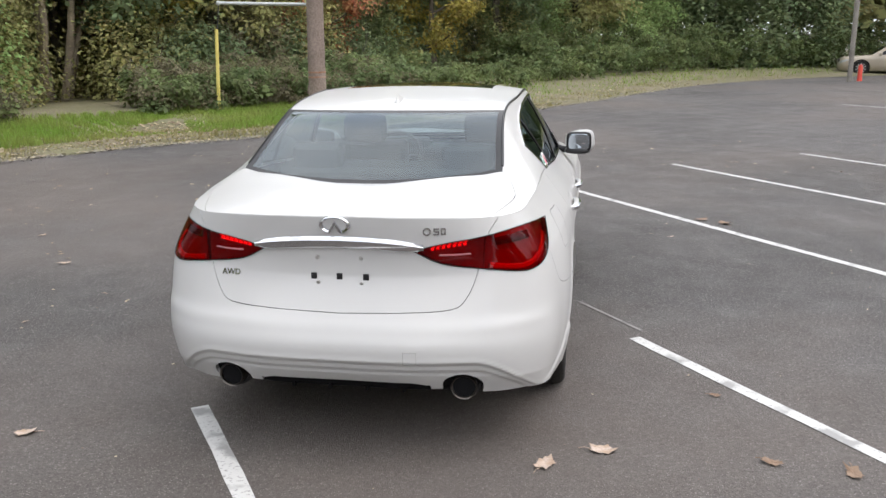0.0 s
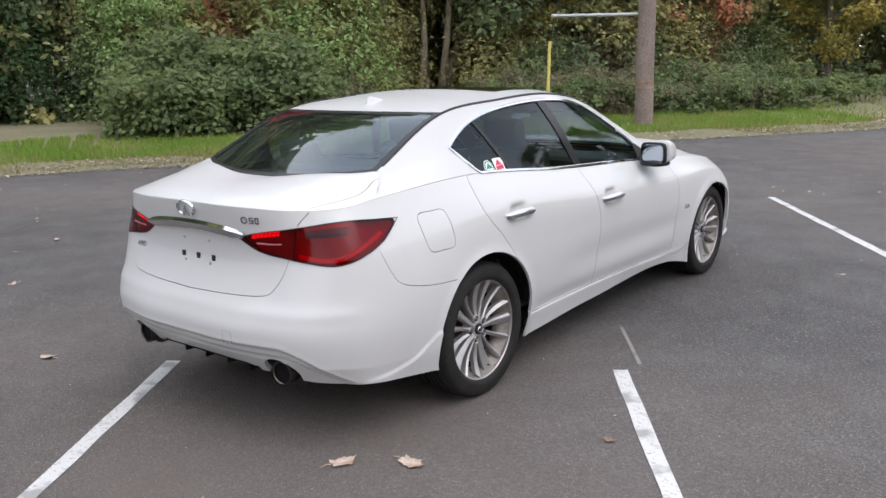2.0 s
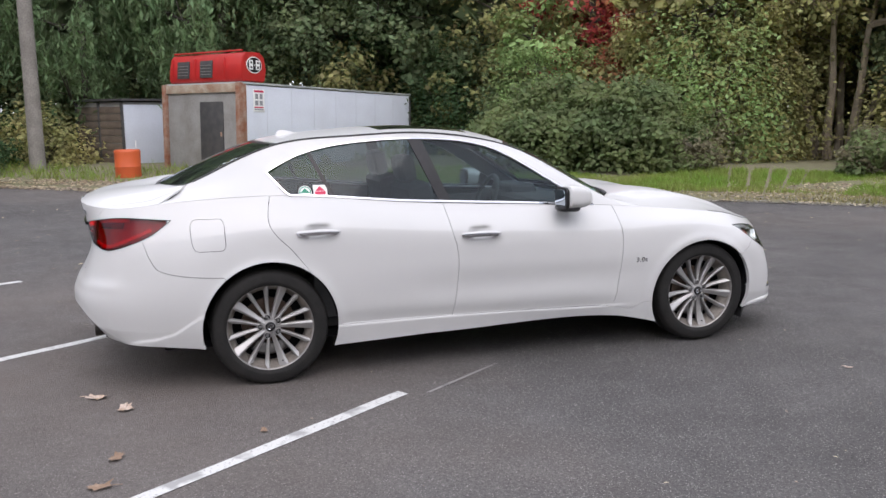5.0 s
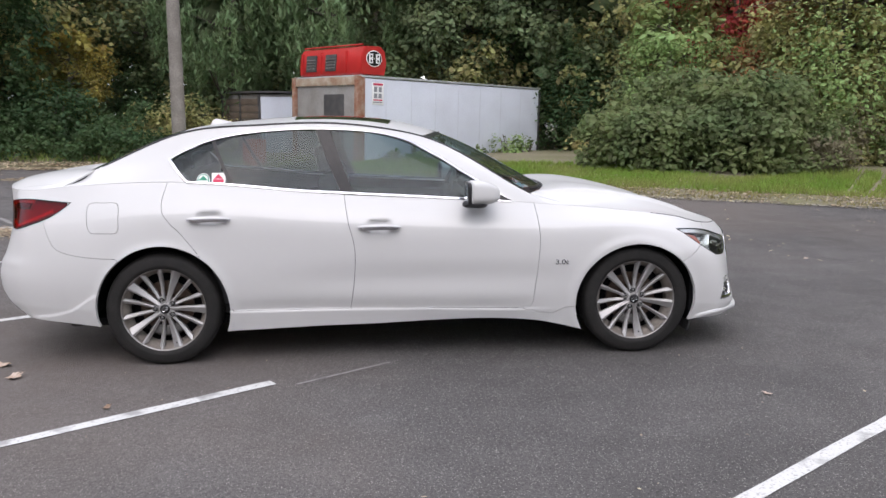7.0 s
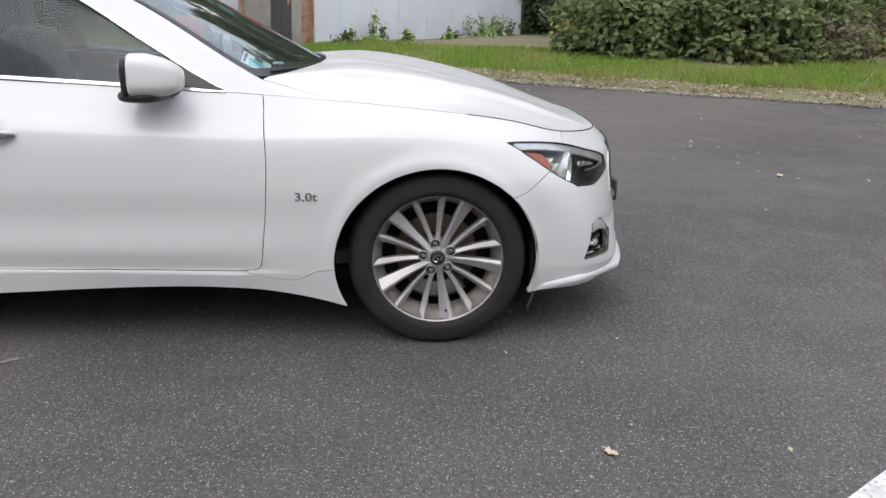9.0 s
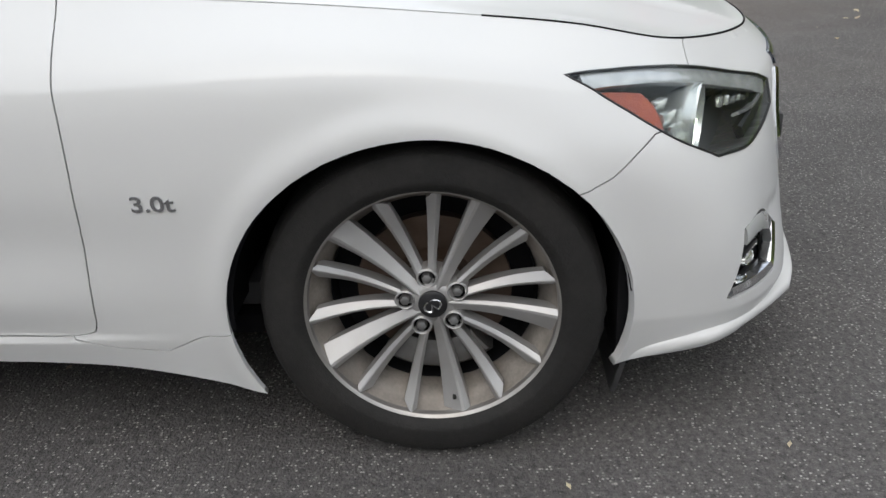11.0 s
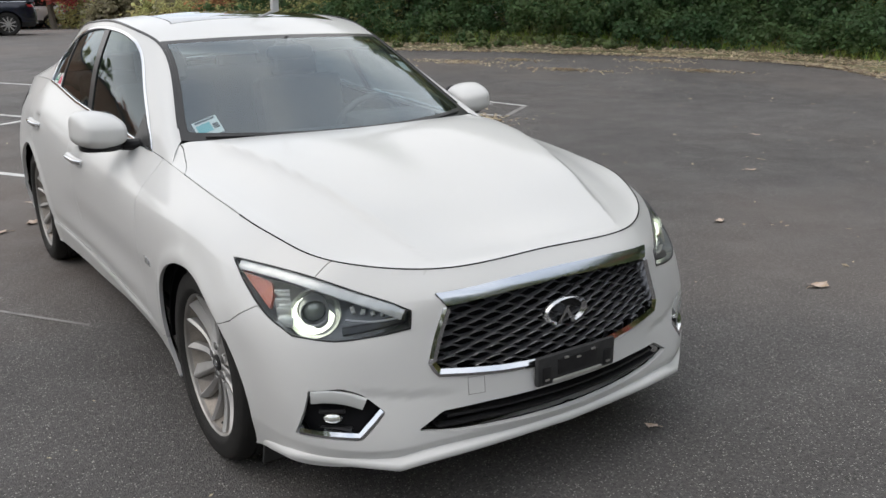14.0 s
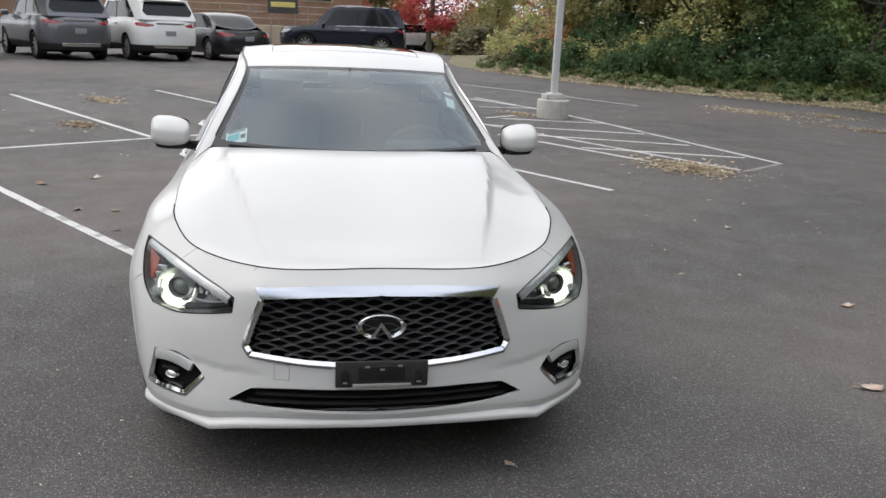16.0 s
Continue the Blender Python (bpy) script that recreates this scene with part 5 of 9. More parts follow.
# fin on the roof
bm = bmesh.new()
rows = []
for i, (y, h, w) in enumerate(((-1.25, .003, .020), (-1.235, .034, .014), (-1.21, .043, .011), (-1.165, .028, .015), (-1.11, .008, .015), (-1.09, .002, .007))):
    z = 1.398 + (y + 1.16) * .13
    rows.append([bm.verts.new(p) for p in ((-w - .012, y, z - .012), (-w * .5, y, z + h * .55), (0, y, z + h), (w * .5, y, z + h * .55), (w + .012, y, z - .012))])
for a, b in zip(rows, rows[1:]):
    for j in range(4):
        bm.faces.new((a[j], a[j + 1], b[j + 1], b[j]))
bm.faces.new(rows[0][::-1])
bm.faces.new(rows[-1])
bmesh.ops.recalc_face_normals(bm, faces=bm.faces)
part("roof_fin", bm, M_PAINT, CAR, "white aerial fin")

# wipers and the dark scuttle under the screen
for x0, x1, rise in ((.60, .02, .035), (.03, -.60, .02)):
    bm = bmesh.new()
    pts = []
    for t in np.linspace(0, 1, 11):
        x = x0 + (x1 - x0) * t
        u = 5.972 - .5 * rise * math.sin(math.pi * min(t * .8, 1))
        wide = float(hermite(G1, np.array([u]))[0, 0])
        q = roof(np.array([u]), np.array([min(abs(x) / wide, .97)]))[0]
        pts.append((math.copysign(q[0], x), q[1], q[2] + .006))
    tube(bm, pts, .0045, 6)
    tube(bm, [(pts[0][0], pts[0][1] + .04, pts[0][2] - .02), (pts[3][0], pts[3][1] + .010, pts[3][2] - .004), pts[6]], .005, 6)
    part("wiper", bm, M_PLASTIC, CAR, "black wiper arm and blade")
scuttle = bmesh.new()
rows = []
for w in np.linspace(-1, 1, 21):
    c = roof(np.array([6.0]), np.array([abs(w)]))[0]
    x = c[0] * (1 if w >= 0 else -1)
    rows.append([scuttle.verts.new((x, c[1] - .05, c[2] - .012)), scuttle.verts.new((x, c[1] + .05, c[2] - .022)), scuttle.verts.new((x, c[1] + .14, c[2] - .05))])
for a, b in zip(rows, rows[1:]):
    for j in range(2):
        scuttle.faces.new((a[j], a[j + 1], b[j + 1], b[j]))
bmesh.ops.recalc_face_normals(scuttle, faces=scuttle.faces)
part("scuttle", scuttle, M_PLASTIC, CAR, "black plastic scuttle under the screen")

# tail lamps
for flip in (False, True):
    fix = mirrored if flip else (lambda b: b)
    lamp = empty("tail_lamp")
    lamp.parent = CAR
    lamp["label"] = "red tail lamp, inner strip lit"
    for label in ("tail_lamp", "tail_lamp_inner"):
        BELT.panel("lamp_reflector", label, M_REDDEEP, lamp, flip=flip, gap=-.001, depth=.03, lift=-.020)
        BELT.panel("lamp_lens", label, M_REDLENS, lamp, "glossy red lens", flip=flip, gap=.0022, depth=.02, lift=.003)

    def lamp_line(points, w, h, mat, name, lift=-.014, text=""):
        st = BELT.onto(smooth_path(points, 4), (1, 1, 1), on_tail)
        P, N = along_sheet(BELT, st, lift)
        part(name, fix(ribbon(P, N, strip_profile(w, h))), mat, lamp, text)

    P, N = along_sheet(BELT, TAIL_SHAPE, .001)
    part("lamp_seal", fix(ribbon(P, N, strip_profile(.0032, .003), True)), M_BLACK, lamp, "black seal")
    for k in range(7):
        x = .375 + k * .022
        lamp_line([(x, -2.37, .9225 + k * .0030), (x + .0125, -2.366, .9240 + k * .0030)], .010, .008, M_REDLED, "lit_cell", -.010, "lit red lamp cell")
        lamp_line([(x - .004, -2.37, .9085 + k * .0030), (x + .0085, -2.366, .9100 + k * .0030)], .009, .008, M_REDLED, "lit_cell", -.010, "lit red lamp cell")
    lamp_line([(.405, -2.37, .889), (.46, -2.36, .889), (.525, -2.34, .893)], .006, .006, M_PINKLENS, "reversing_lens", .0032, "clear reversing lens")
    lamp_line([(.625, -2.30, .935), (.68, -2.25, .938), (.735, -2.17, .938)], .034, .006, M_REDDARK, "smoked_panel", -.014, "smoked dark panel")
    lamp_line([(.615, -2.30, .957), (.68, -2.24, .964), (.745, -2.14, .965)], .020, .002, M_PINKLENS, "pale_strip", -.006, "pale pink upper strip")
    lamp_line([(.60, -2.325, .842), (.70, -2.285, .830), (.765, -2.23, .838), (.803, -2.13, .878), (.812, -2.03, .925)], .022, .008, M_REDGLOW, "brake_light_band", -.012, "bright red light band")

# chrome bar over the number-plate recess, with plain bars where its lettering stands
P, N = BELT.on(np.vstack([BELT.onto([(x, -2.39, .938 - .020 * (x / .345) ** 2) for x in np.linspace(0, .345, 16)], END, on_tail)]))
P[0][0] = 0
full_P = np.vstack([P[::-1] * [-1, 1, 1], P[1:]])
full_N = np.vstack([N[::-1] * [-1, 1, 1], N[1:]])
bm = bmesh.new()
rows = []
for p, q in zip(full_P, full_N):
    far_x = abs(p[0])
    lo, hi = 1 - .62 * max(0, (far_x - .285) / .06), 1 - .45 * max(0, (far_x - .22) / .125) ** 1.5
    u = Vector((0, 0, 1))
    rows.append([bm.verts.new(Vector(p) + u * a * (hi if a > 0 else lo) + Vector(q) * o) for a, o in ((-.021, -.004), (-.021, .008), (-.015, .012), (.012, .0165), (.025, .007), (.025, -.004))])
for a, b in zip(rows, rows[1:]):
    for j in range(5):
        bm.faces.new((a[j], b[j], b[j + 1], a[j + 1]))
bmesh.ops.recalc_face_normals(bm, faces=bm.faces)
chrome_bar = part("boot_bar", bm, M_CHROME, CAR, "bright chrome bar between the tail lamps")
for k in range(8):
    x = -.135 + k * .0385
    part("bar_mark", boxed((.013 if k not in (0, 3, 5, 7) else .005, .003, .016), Matrix.Translation((x, -2.409, .936)), .001), M_DARKMETAL, chrome_bar)
part("rear_emblem", emblem(bmesh.new(), .128, .074, .012, frame_on(BELT, (0, -2.4, 1.013), END, reach=on_tail, lift=.001)), M_CHROME, CAR, "chrome oval emblem")
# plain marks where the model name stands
Q = frame_on(BELT, (.395, -2.37, .988), END, reach=on_tail, lift=.001)
bm = lathed([(.0165, 0), (.0165, .004), (.0105, .004), (.0105, 0)], 20, Q @ Matrix.Translation((-.035, 0, 0)), True)
for dx, dy, sx, sy in ((.002, .011, .022, .006), (-.006, .005, .006, .012), (.003, -.001, .020, .006), (.010, -.007, .006, .012), (.001, -.012, .020, .006), (.028, .011, .018, .006), (.022, 0, .006, .024), (.036, 0, .006, .024), (.029, -.012, .018, .006)):
    box(bm, (sx, sy, .004), Q @ Matrix.Translation((dx, dy, .002)))
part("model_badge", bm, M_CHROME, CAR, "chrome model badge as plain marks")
c = frame_on(BELT, (.468, -2.36, .79), END, reach=on_tail, lift=.001)
lettering("drive_badge", "AWD", .034, FLIP @ c @ FLIP, M_SATIN, CAR, "small satin letters")
lettering("engine_badge", "3.0t", .042, frame_on(BELT, (.9, .945, .586), SIDE, reach=on_side, lift=.001) @ Matrix.Scale(1.25, 4, (1, 0, 0)), M_SATIN, CAR, "small satin letters")
for x in (-.108, -.002, .108):
    part("plate_mount", boxed((.024, .008, .026), Matrix.Translation((x, float(BELT.place(BELT.onto([(abs(x), -2.38, .790)], END, on_tail))[0, 1]) - .001, .790)), .002), M_BLACK, CAR, "black square plate mount")
for x, z in ((-.09, .868), (.09, .868), (-.09, .765), (.09, .765)):
    y = float(BELT.place(BELT.onto([(abs(x), -2.38, z)], END, on_tail))[0, 1])
    part("plate_screw", lathed([(0, .004), (.006, .003), (.0085, 0), (.0085, -.004)], 12, Matrix.Translation((x, y - .001, z)) @ Matrix.Rotation(math.pi / 2, 4, "X")), M_BOLT, CAR, "zinc screw")
# tow-eye covers
for p, reach in (((.300, -2.46, .492), on_tail), ((.335, 2.22, .425), on_nose)):
    q = frame_on(BELT, p, END, reach=reach, lift=.0)
    ring = [(-.026, -.026), (.026, -.026), (.026, .026), (-.026, .026)]
    pts = [q @ Vector((*a, 0)) for a in ring]
    part("tow_cover_seam", ribbon(pts, [q.to_3x3() @ Vector((0, 0, 1))] * 4, strip_profile(.002, .0012), True), M_BOXGREY, CAR)

# exhaust tips and the dark lower panel
for s in (1, -1):
    T = Matrix.Translation((s * .492, -2.272, .335)) @ Matrix.Scale(1.12, 4, (1, 0, 0)) @ Matrix.Scale(1.08, 4, (0, 0, 1)) @ Matrix.Rotation(radians(90), 4, "X") @ Matrix.Rotation(radians(4 * s), 4, "Y")
    tip = part("exhaust_tip", lathed([(.046, -.06), (.047, .07), (.049, .098), (.047, .102), (.042, .098), (.040, .05), (.038, -.04)], 36, T), M_TIP, CAR, "blackened steel exhaust tip")
    part("exhaust_surround", lathed([(.049, .040), (.060, .046), (.063, .030), (.060, -.02)], 32, T), M_PLASTIC, tip, "black surround of the tip")
    part("exhaust_bore", lathed([(0, .086), (.0425, .086)], 24, T), M_GAP, tip)
part("rear_diffuser", boxed((.74, .05, .075), Matrix.Translation((0, -2.315, .345)), .010), M_GAP, CAR, "black lower rear panel")
for x in (-.24, -.08, .08, .24):
    part("diffuser_fin", boxed((.012, .09, .034), Matrix.Translation((x, -2.285, .297)), .003), M_GAP, CAR)
# shade below the bumper lip is put into the silencer's black colour
part("silencer", blob(bmesh.new(), (1.2, .36, .15), Matrix.Translation((0, -2.10, .325)), 4), M_GAP, CAR, "silencer, near-black for the shade under the tail")

# head lamps
for flip in (False, True):
    fix = mirrored if flip else (lambda b: b)
    lamp = empty("head_lamp")
    lamp.parent = CAR
    lamp["label"] = "clear head lamp, lit, with amber side marker"
    BELT.panel("lamp_lens", "head_lamp", M_CLEAR, lamp, "clear lens", flip=flip, gap=.001, depth=.012, lift=.002)
    BELT.panel("lamp_housing", "head_lamp", M_LAMPDARK, lamp, "dark inside of the lamp", flip=flip, gap=.003, depth=-.092, lift=-.095)
    P, N = along_sheet(BELT, HEAD_SHAPE, -.001)
    part("lamp_seal", fix(ribbon(P, N, strip_profile(.0042, .003), True)), M_BLACK, lamp, "black seal")

    def head_line(points, w, h, mat, name, lift, text=""):
        st = BELT.onto(smooth_path(points, 5), (1, 1, 1), on_nose)
        Q, M = along_sheet(BELT, st, lift)
        part(name, fix(ribbon(Q, M, strip_profile(w, h, .004))), mat, lamp, text)

    head_line([(.830, 1.70, .758), (.770, 1.795, .742), (.692, 1.915, .721), (.60, 2.025, .689), (.508, 2.10, .647)], .036, .008, M_SMOKEPIPE, "light_pipe", -.012, "silver-grey light strip")
    head_line([(.655, 2.01, .594), (.59, 2.065, .616), (.512, 2.11, .638)], .026, .014, M_BLACK, "lower_bezel", -.022, "black lower bezel")
    # amber marker towards the wheel
    st = BELT.onto([tuple(p) for p in outline([(.835, 1.715, .742), (.806, 1.770, .731), (.785, 1.815, .722), (.790, 1.838, .69), (.801, 1.846, .648), (.823, 1.78, .70)], 3, (0, 2, 4))], (1, 1, 1), on_nose)
    Q, M = along_sheet(BELT, st, -.020)
    bm = bmesh.new()
    hi = [bm.verts.new(p) for p in Q]
    lo = [bm.verts.new(p - m * .012) for p, m in zip(Q, M)]
    f = bm.faces.new(hi)
    for i in range(len(hi)):
        j = (i + 1) % len(hi)
        bm.faces.new((hi[i], lo[i], lo[j], hi[j]))
    bmesh.ops.recalc_face_normals(bm, faces=bm.faces)
    part("amber_marker", fix(bm), M_AMBER, lamp, "amber side marker")
    # a projector that looks forward in its bowl, with a lit crescent round its foot
    at, out = BELT.on(BELT.onto([(.720, 1.930, .668)], (1, 1, 1), on_nose))
    z = Vector((.34, .94, -.03)).normalized()
    x = Vector((0, 0, 1)).cross(z).normalized()
    y = z.cross(x)
    c = Vector(at[0]) - Vector(out[0]) * .075
    q = Matrix(((x.x, y.x, z.x, c.x), (x.y, y.y, z.y, c.y), (x.z, y.z, z.z, c.z), (0, 0, 0, 1)))
    part("lamp_bowl", fix(lathed([(.036, -.024), (.050, -.018), (.064, .002), (.073, .022), (.076, .042)], 40, q)), M_BOWL, lamp, "silver reflector bowl")
    part("projector_ring", fix(lathed([(.035, -.02), (.037, .030), (.041, .032), (.043, .026), (.042, -.02)], 36, q)), M_LAMPGREY, lamp, "grey projector ring")
    part("projector_lens", fix(lathed([(0, .036), (.014, .033), (.026, .025), (.035, .012)], 32, q)), M_PROJECTOR, lamp, "glass projector lens")
    rows = []
    bm = bmesh.new()
    for k in range(25):
        g = radians(128 + k * 9.2)
        wide = .4 + .6 * math.sin(math.pi * min(1, (k + 1) / 26)) ** .6
        rows.append([bm.verts.new(q @ Vector((r * math.cos(g), r * math.sin(g), h))) for r, h in ((.048, .004), (.048 + .009 * wide, .014), (.048 + .018 * wide, .034), (.048 + .018 * wide, .026), (.048, -.004))])
    for ra, rb in zip(rows, rows[1:]):
        for j in range(5):
            bm.faces.new((ra[j], rb[j], rb[(j + 1) % 5], ra[(j + 1) % 5]))
    bm.faces.new(rows[0])
    bm.faces.new(rows[-1][::-1])
    bmesh.ops.recalc_face_normals(bm, faces=bm.faces)
    part("light_guide", fix(bm), M_LAMPLIT, lamp, "lit crescent light guide")
    # facets between the amber marker and the projector
    for k in range(4):
        p, n = BELT.on(BELT.onto([(.785 - k * .003, 1.862 + k * .010, .706 - k * .030)], (1, 1, 1), on_nose))
        m = Matrix.Translation(Vector(p[0]) - Vector(n[0]) * .034) @ Matrix.Rotation(radians(-38), 4, "Z") @ Matrix.Rotation(radians(-14 + 9 * k), 4, "X")
        part("reflector_facet", fix(boxed((.046, .012, .029), m, .003)), M_BOWL, lamp, "bright faceted reflector")
    for k in range(5):
        f = k / 4
        p, n = BELT.on(BELT.onto([(.632 - .09 * f, 2.02 + .075 * f, .668 - .022 * f)], (1, 1, 1), on_nose))
        m = Matrix.Translation(Vector(p[0]) - Vector(n[0]) * .040) @ Matrix.Rotation(radians(-25), 4, "Z") @ Matrix.Rotation(radians(12 * (-1) ** k), 4, "Y")
        part("inner_jewel", fix(boxed((.014, .014, .024 - .003 * k), m, .004)), M_BOWL, lamp, "small bright reflector")
    head_line([(.645, 2.01, .628), (.590, 2.06, .628), (.535, 2.10, .640), (.517, 2.112, .655)], .007, .012, M_LAMPGREY, "inner_bezel", -.018, "grey inner bezel")

# grille: chrome frame, dark back, wavy mesh
BELT.panel("grille_back", "grille", M_GAP, CAR, "dark space behind the grille", both=True, gap=-.002, depth=.05, lift=-.06)
BELT.panel("grille_top_bar", "grille_bar", M_BARCHROME, CAR, "broad chrome upper bar of the grille", both=True, gap=.001, depth=.03, lift=.006)
st = BELT.onto(outline([(.400, 2.17, .660), (.430, 2.17, .585), (.456, 2.17, .507), (.440, 2.18, .479), (.25, 2.22, .463), (0, 2.25, .456)], 5, (0, 2, 3, 5))[:-5], END, on_nose)
P, N = along_sheet(BELT, st, .0)
P[-1][0] = 0
full_P, full_N = np.vstack([P[:-1], (P * [-1, 1, 1])[::-1]]), np.vstack([N[:-1], (N * [-1, 1, 1])[::-1]])
part("grille_frame", ribbon(full_P, full_N, [(-.010, -.03), (.012, -.03), (.014, .004), (.004, .010), (-.010, .002)]), M_CHROME, CAR, "chrome lower frame of the grille")


def front_y(x, z, lift):
    st = BELT.onto([(abs(x), 2.2, z)], END, on_nose)
    P, N = BELT.on(st)
    q = P[0] + N[0] * lift
    return (q[0] if x >= 0 else -q[0], q[1], q[2])


_gx, _gz = np.linspace(0, .46, 24), np.linspace(.44, .70, 10)
_gy = np.array([[front_y(x, z, 0)[1] for z in _gz] for x in _gx])


def nose_depth(x, z):
    """How far forward the nose's skin lies behind the grille mesh."""
    i = min(abs(x) / .46 * 23, 22.999)
    j = min(max((z - .44) / .26 * 9, 0), 8.999)
    a, b, f, g = int(i), int(j), i - int(i), j - int(j)
    return (_gy[a, b] * (1 - f) + _gy[a + 1, b] * f) * (1 - g) + (_gy[a, b + 1] * (1 - f) + _gy[a + 1, b + 1] * f) * g


for row in range(13):
    z0 = .475 + row * .0160
    reach = (.438 - (z0 - .475) * .27)
    n = 96
    bm = bmesh.new()
    lines = []
    for i in range(n + 1):
        x = -reach + 2 * reach * i / n
        wave = math.sin(x / .092 * 2 * math.pi + row * math.pi)
        z = z0 + .0076 * wave
        y = nose_depth(x, z) - .020 + .006 * wave
        h = .0016
        lines.append([bm.verts.new(p) for p in ((x, y - .016, z - h), (x, y, z - h), (x, y + .003, z), (x, y, z + h), (x, y - .016, z + h))])
    for a, b in zip(lines, lines[1:]):
        for j in range(4):
            bm.faces.new((a[j], b[j], b[j + 1], a[j + 1]))
    bmesh.ops.recalc_face_normals(bm, faces=bm.faces)
    part("grille_strand", bm, M_GRILLE, CAR, angle=60)
q = Matrix(((-1, 0, 0, 0), (0, .08, 1, 2.212), (0, 1, -.08, .587), (0, 0, 0, 1)))
part("emblem_back", lathed([(0, .004), (.052, .003), (.058, -.004)], 32, q @ Matrix.Scale(1.28, 4, (1, 0, 0)) @ Matrix.Scale(.68, 4, (0, 1, 0))), M_BLACK, CAR)
part("front_emblem", emblem(bmesh.new(), .174, .094, .018, q @ Matrix.Translation((0, 0, .004))), M_SATIN, CAR, "chrome oval emblem on the grille")

# number-plate holder, empty
holder = part("plate_holder", boxed((.315, .018, .092), Matrix.Translation((0, 2.278, .436)), .006), M_PLASTIC, CAR, "empty black number-plate holder")
part("holder_lip", boxed((.20, .014, .012), Matrix.Translation((0, 2.288, .398)), .004), M_BOXGREY, holder)
for x, z, w, h in ((-.125, .425, .03, .05), (.125, .425, .03, .05), (0, .44, .16, .05)):
    part("holder_pad", boxed((w, .008, h), Matrix.Translation((x, 2.288, z)), .003), M_BLACK, holder)
for x, z in ((-.06, .468), (0, .456), (.05, .466), (-.125, .41), (.125, .41)):
    part("holder_screw", boxed((.016, .006, .006), Matrix.Translation((x, 2.292, z)), .0015), M_BOLT, holder)

# lower grille and fog lamps
BELT.panel("lower_grille_back", "lower_grille", M_GAP, CAR, "dark lower air inlet", both=True, gap=-.002, depth=.05, lift=-.05)
for z, r in ((.345, .43), (.318, .46)):
    P = [front_y(x, z, -.022) for x in np.linspace(-r, r, 31)]
    part("lower_slat", ribbon(P, [(0, 1, 0)] * 31, strip_profile(.010, .012, .02)), M_BLACK, CAR, "black inlet slat")
for flip in (False, True):
    fix = mirrored if flip else (lambda b: b)
    fog = empty("fog_lamp")
    fog.parent = CAR
    fog["label"] = "fog lamp in a black recess with chrome edge"
    BELT.panel("fog_recess", "fog_recess", M_GAP, fog, flip=flip, gap=-.001, depth=.045, lift=-.035)
    st = BELT.onto([tuple(Vector(a).lerp(Vector(b), k / 6)) for a, b in (((.604, 2.13, .384), (.672, 2.10, .315)), ((.672, 2.10, .315), (.804, 1.965, .325))) for k in range(7 if a[0] > .65 else 6)], END, on_nose)
    P, N = along_sheet(BELT, st, -.004)
    part("fog_trim", fix(ribbon(P, N, [(-.012, -.020), (-.011, .003), (-.003, .006), (.009, .002), (.013, -.020)])), M_CHROME, fog, "chrome corner trim")
    st = BELT.onto(smooth_path([(.776, 2.0, .429), (.735, 2.04, .432), (.69, 2.08, .424), (.646, 2.105, .406)], 5), END, on_nose)
    P, N = along_sheet(BELT, st, -.004)
    part("marker_lamp", fix(ribbon(P, N, strip_profile(.036, .006, .012))), M_CLEARLAMP, fog, "clear marker lamp")
    q = frame_on(BELT, (.735, 2.05, .362), END, reach=on_nose, lift=-.032)
    part("fog_lens", fix(lathed([(0, .018), (.012, .017), (.022, .012), (.026, 0)], 24, q @ Matrix.Scale(1.1, 4, (1, 0, 0)) @ Matrix.Scale(.62, 4, (0, 1, 0)))), M_BOWL, fog, "small clear fog lens")
    part("fog_hood", fix(boxed((.075, .012, .010), q @ Matrix.Translation((0, .022, .012)), .003)), M_BLACK, fog, "black ledge over the fog lens")
    part("fog_floor", fix(boxed((.11, .010, .014), q @ Matrix.Translation((0, -.030, .004)), .003)), M_BLACK, fog)
# blade along the foot of the front bumper: it juts out to a corner below each fog lamp
LIP = [(.842, 1.80, .205), (.838, 1.90, .222), (.815, 1.985, .230), (.705, 2.098, .224), (.586, 2.192, .212), (.50, 2.222, .226), (.30, 2.256, .235), (0, 2.276, .238)]
half = smooth_path(LIP[:5], 6)[:-1] + smooth_path(LIP[4:], 6)
edge = half[:-1] + [Vector((-p.x, p.y, p.z)) for p in half[::-1]]
bm, rows = bmesh.new(), []
for i, p in enumerate(edge):
    d = edge[min(i + 1, len(edge) - 1)] - edge[max(i - 1, 0)]
    n = Vector((-d.y, d.x, 0)).normalized()
    n = -n if n.y < 0 or (abs(p.x) > .83 and n.x * p.x < 0) else n
    grow = min(1, min(i, len(edge) - 1 - i) / 9)
    rows.append([bm.verts.new(p + n * a * (.25 + .75 * grow) + Vector((0, 0, h))) for a, h in ((-.075, -.004), (-.004, -.004), (0, .002), (0, .013), (-.005, .019), (-.040, .032), (-.075, .036))])
for ra, rb in zip(rows, rows[1:]):
    for j in range(6):
        bm.faces.new((ra[j], rb[j], rb[j + 1], ra[j + 1]))
bmesh.ops.recalc_face_normals(bm, faces=bm.faces)
part("front_lip", bm, M_PAINT, BUMPER_F, angle=50)

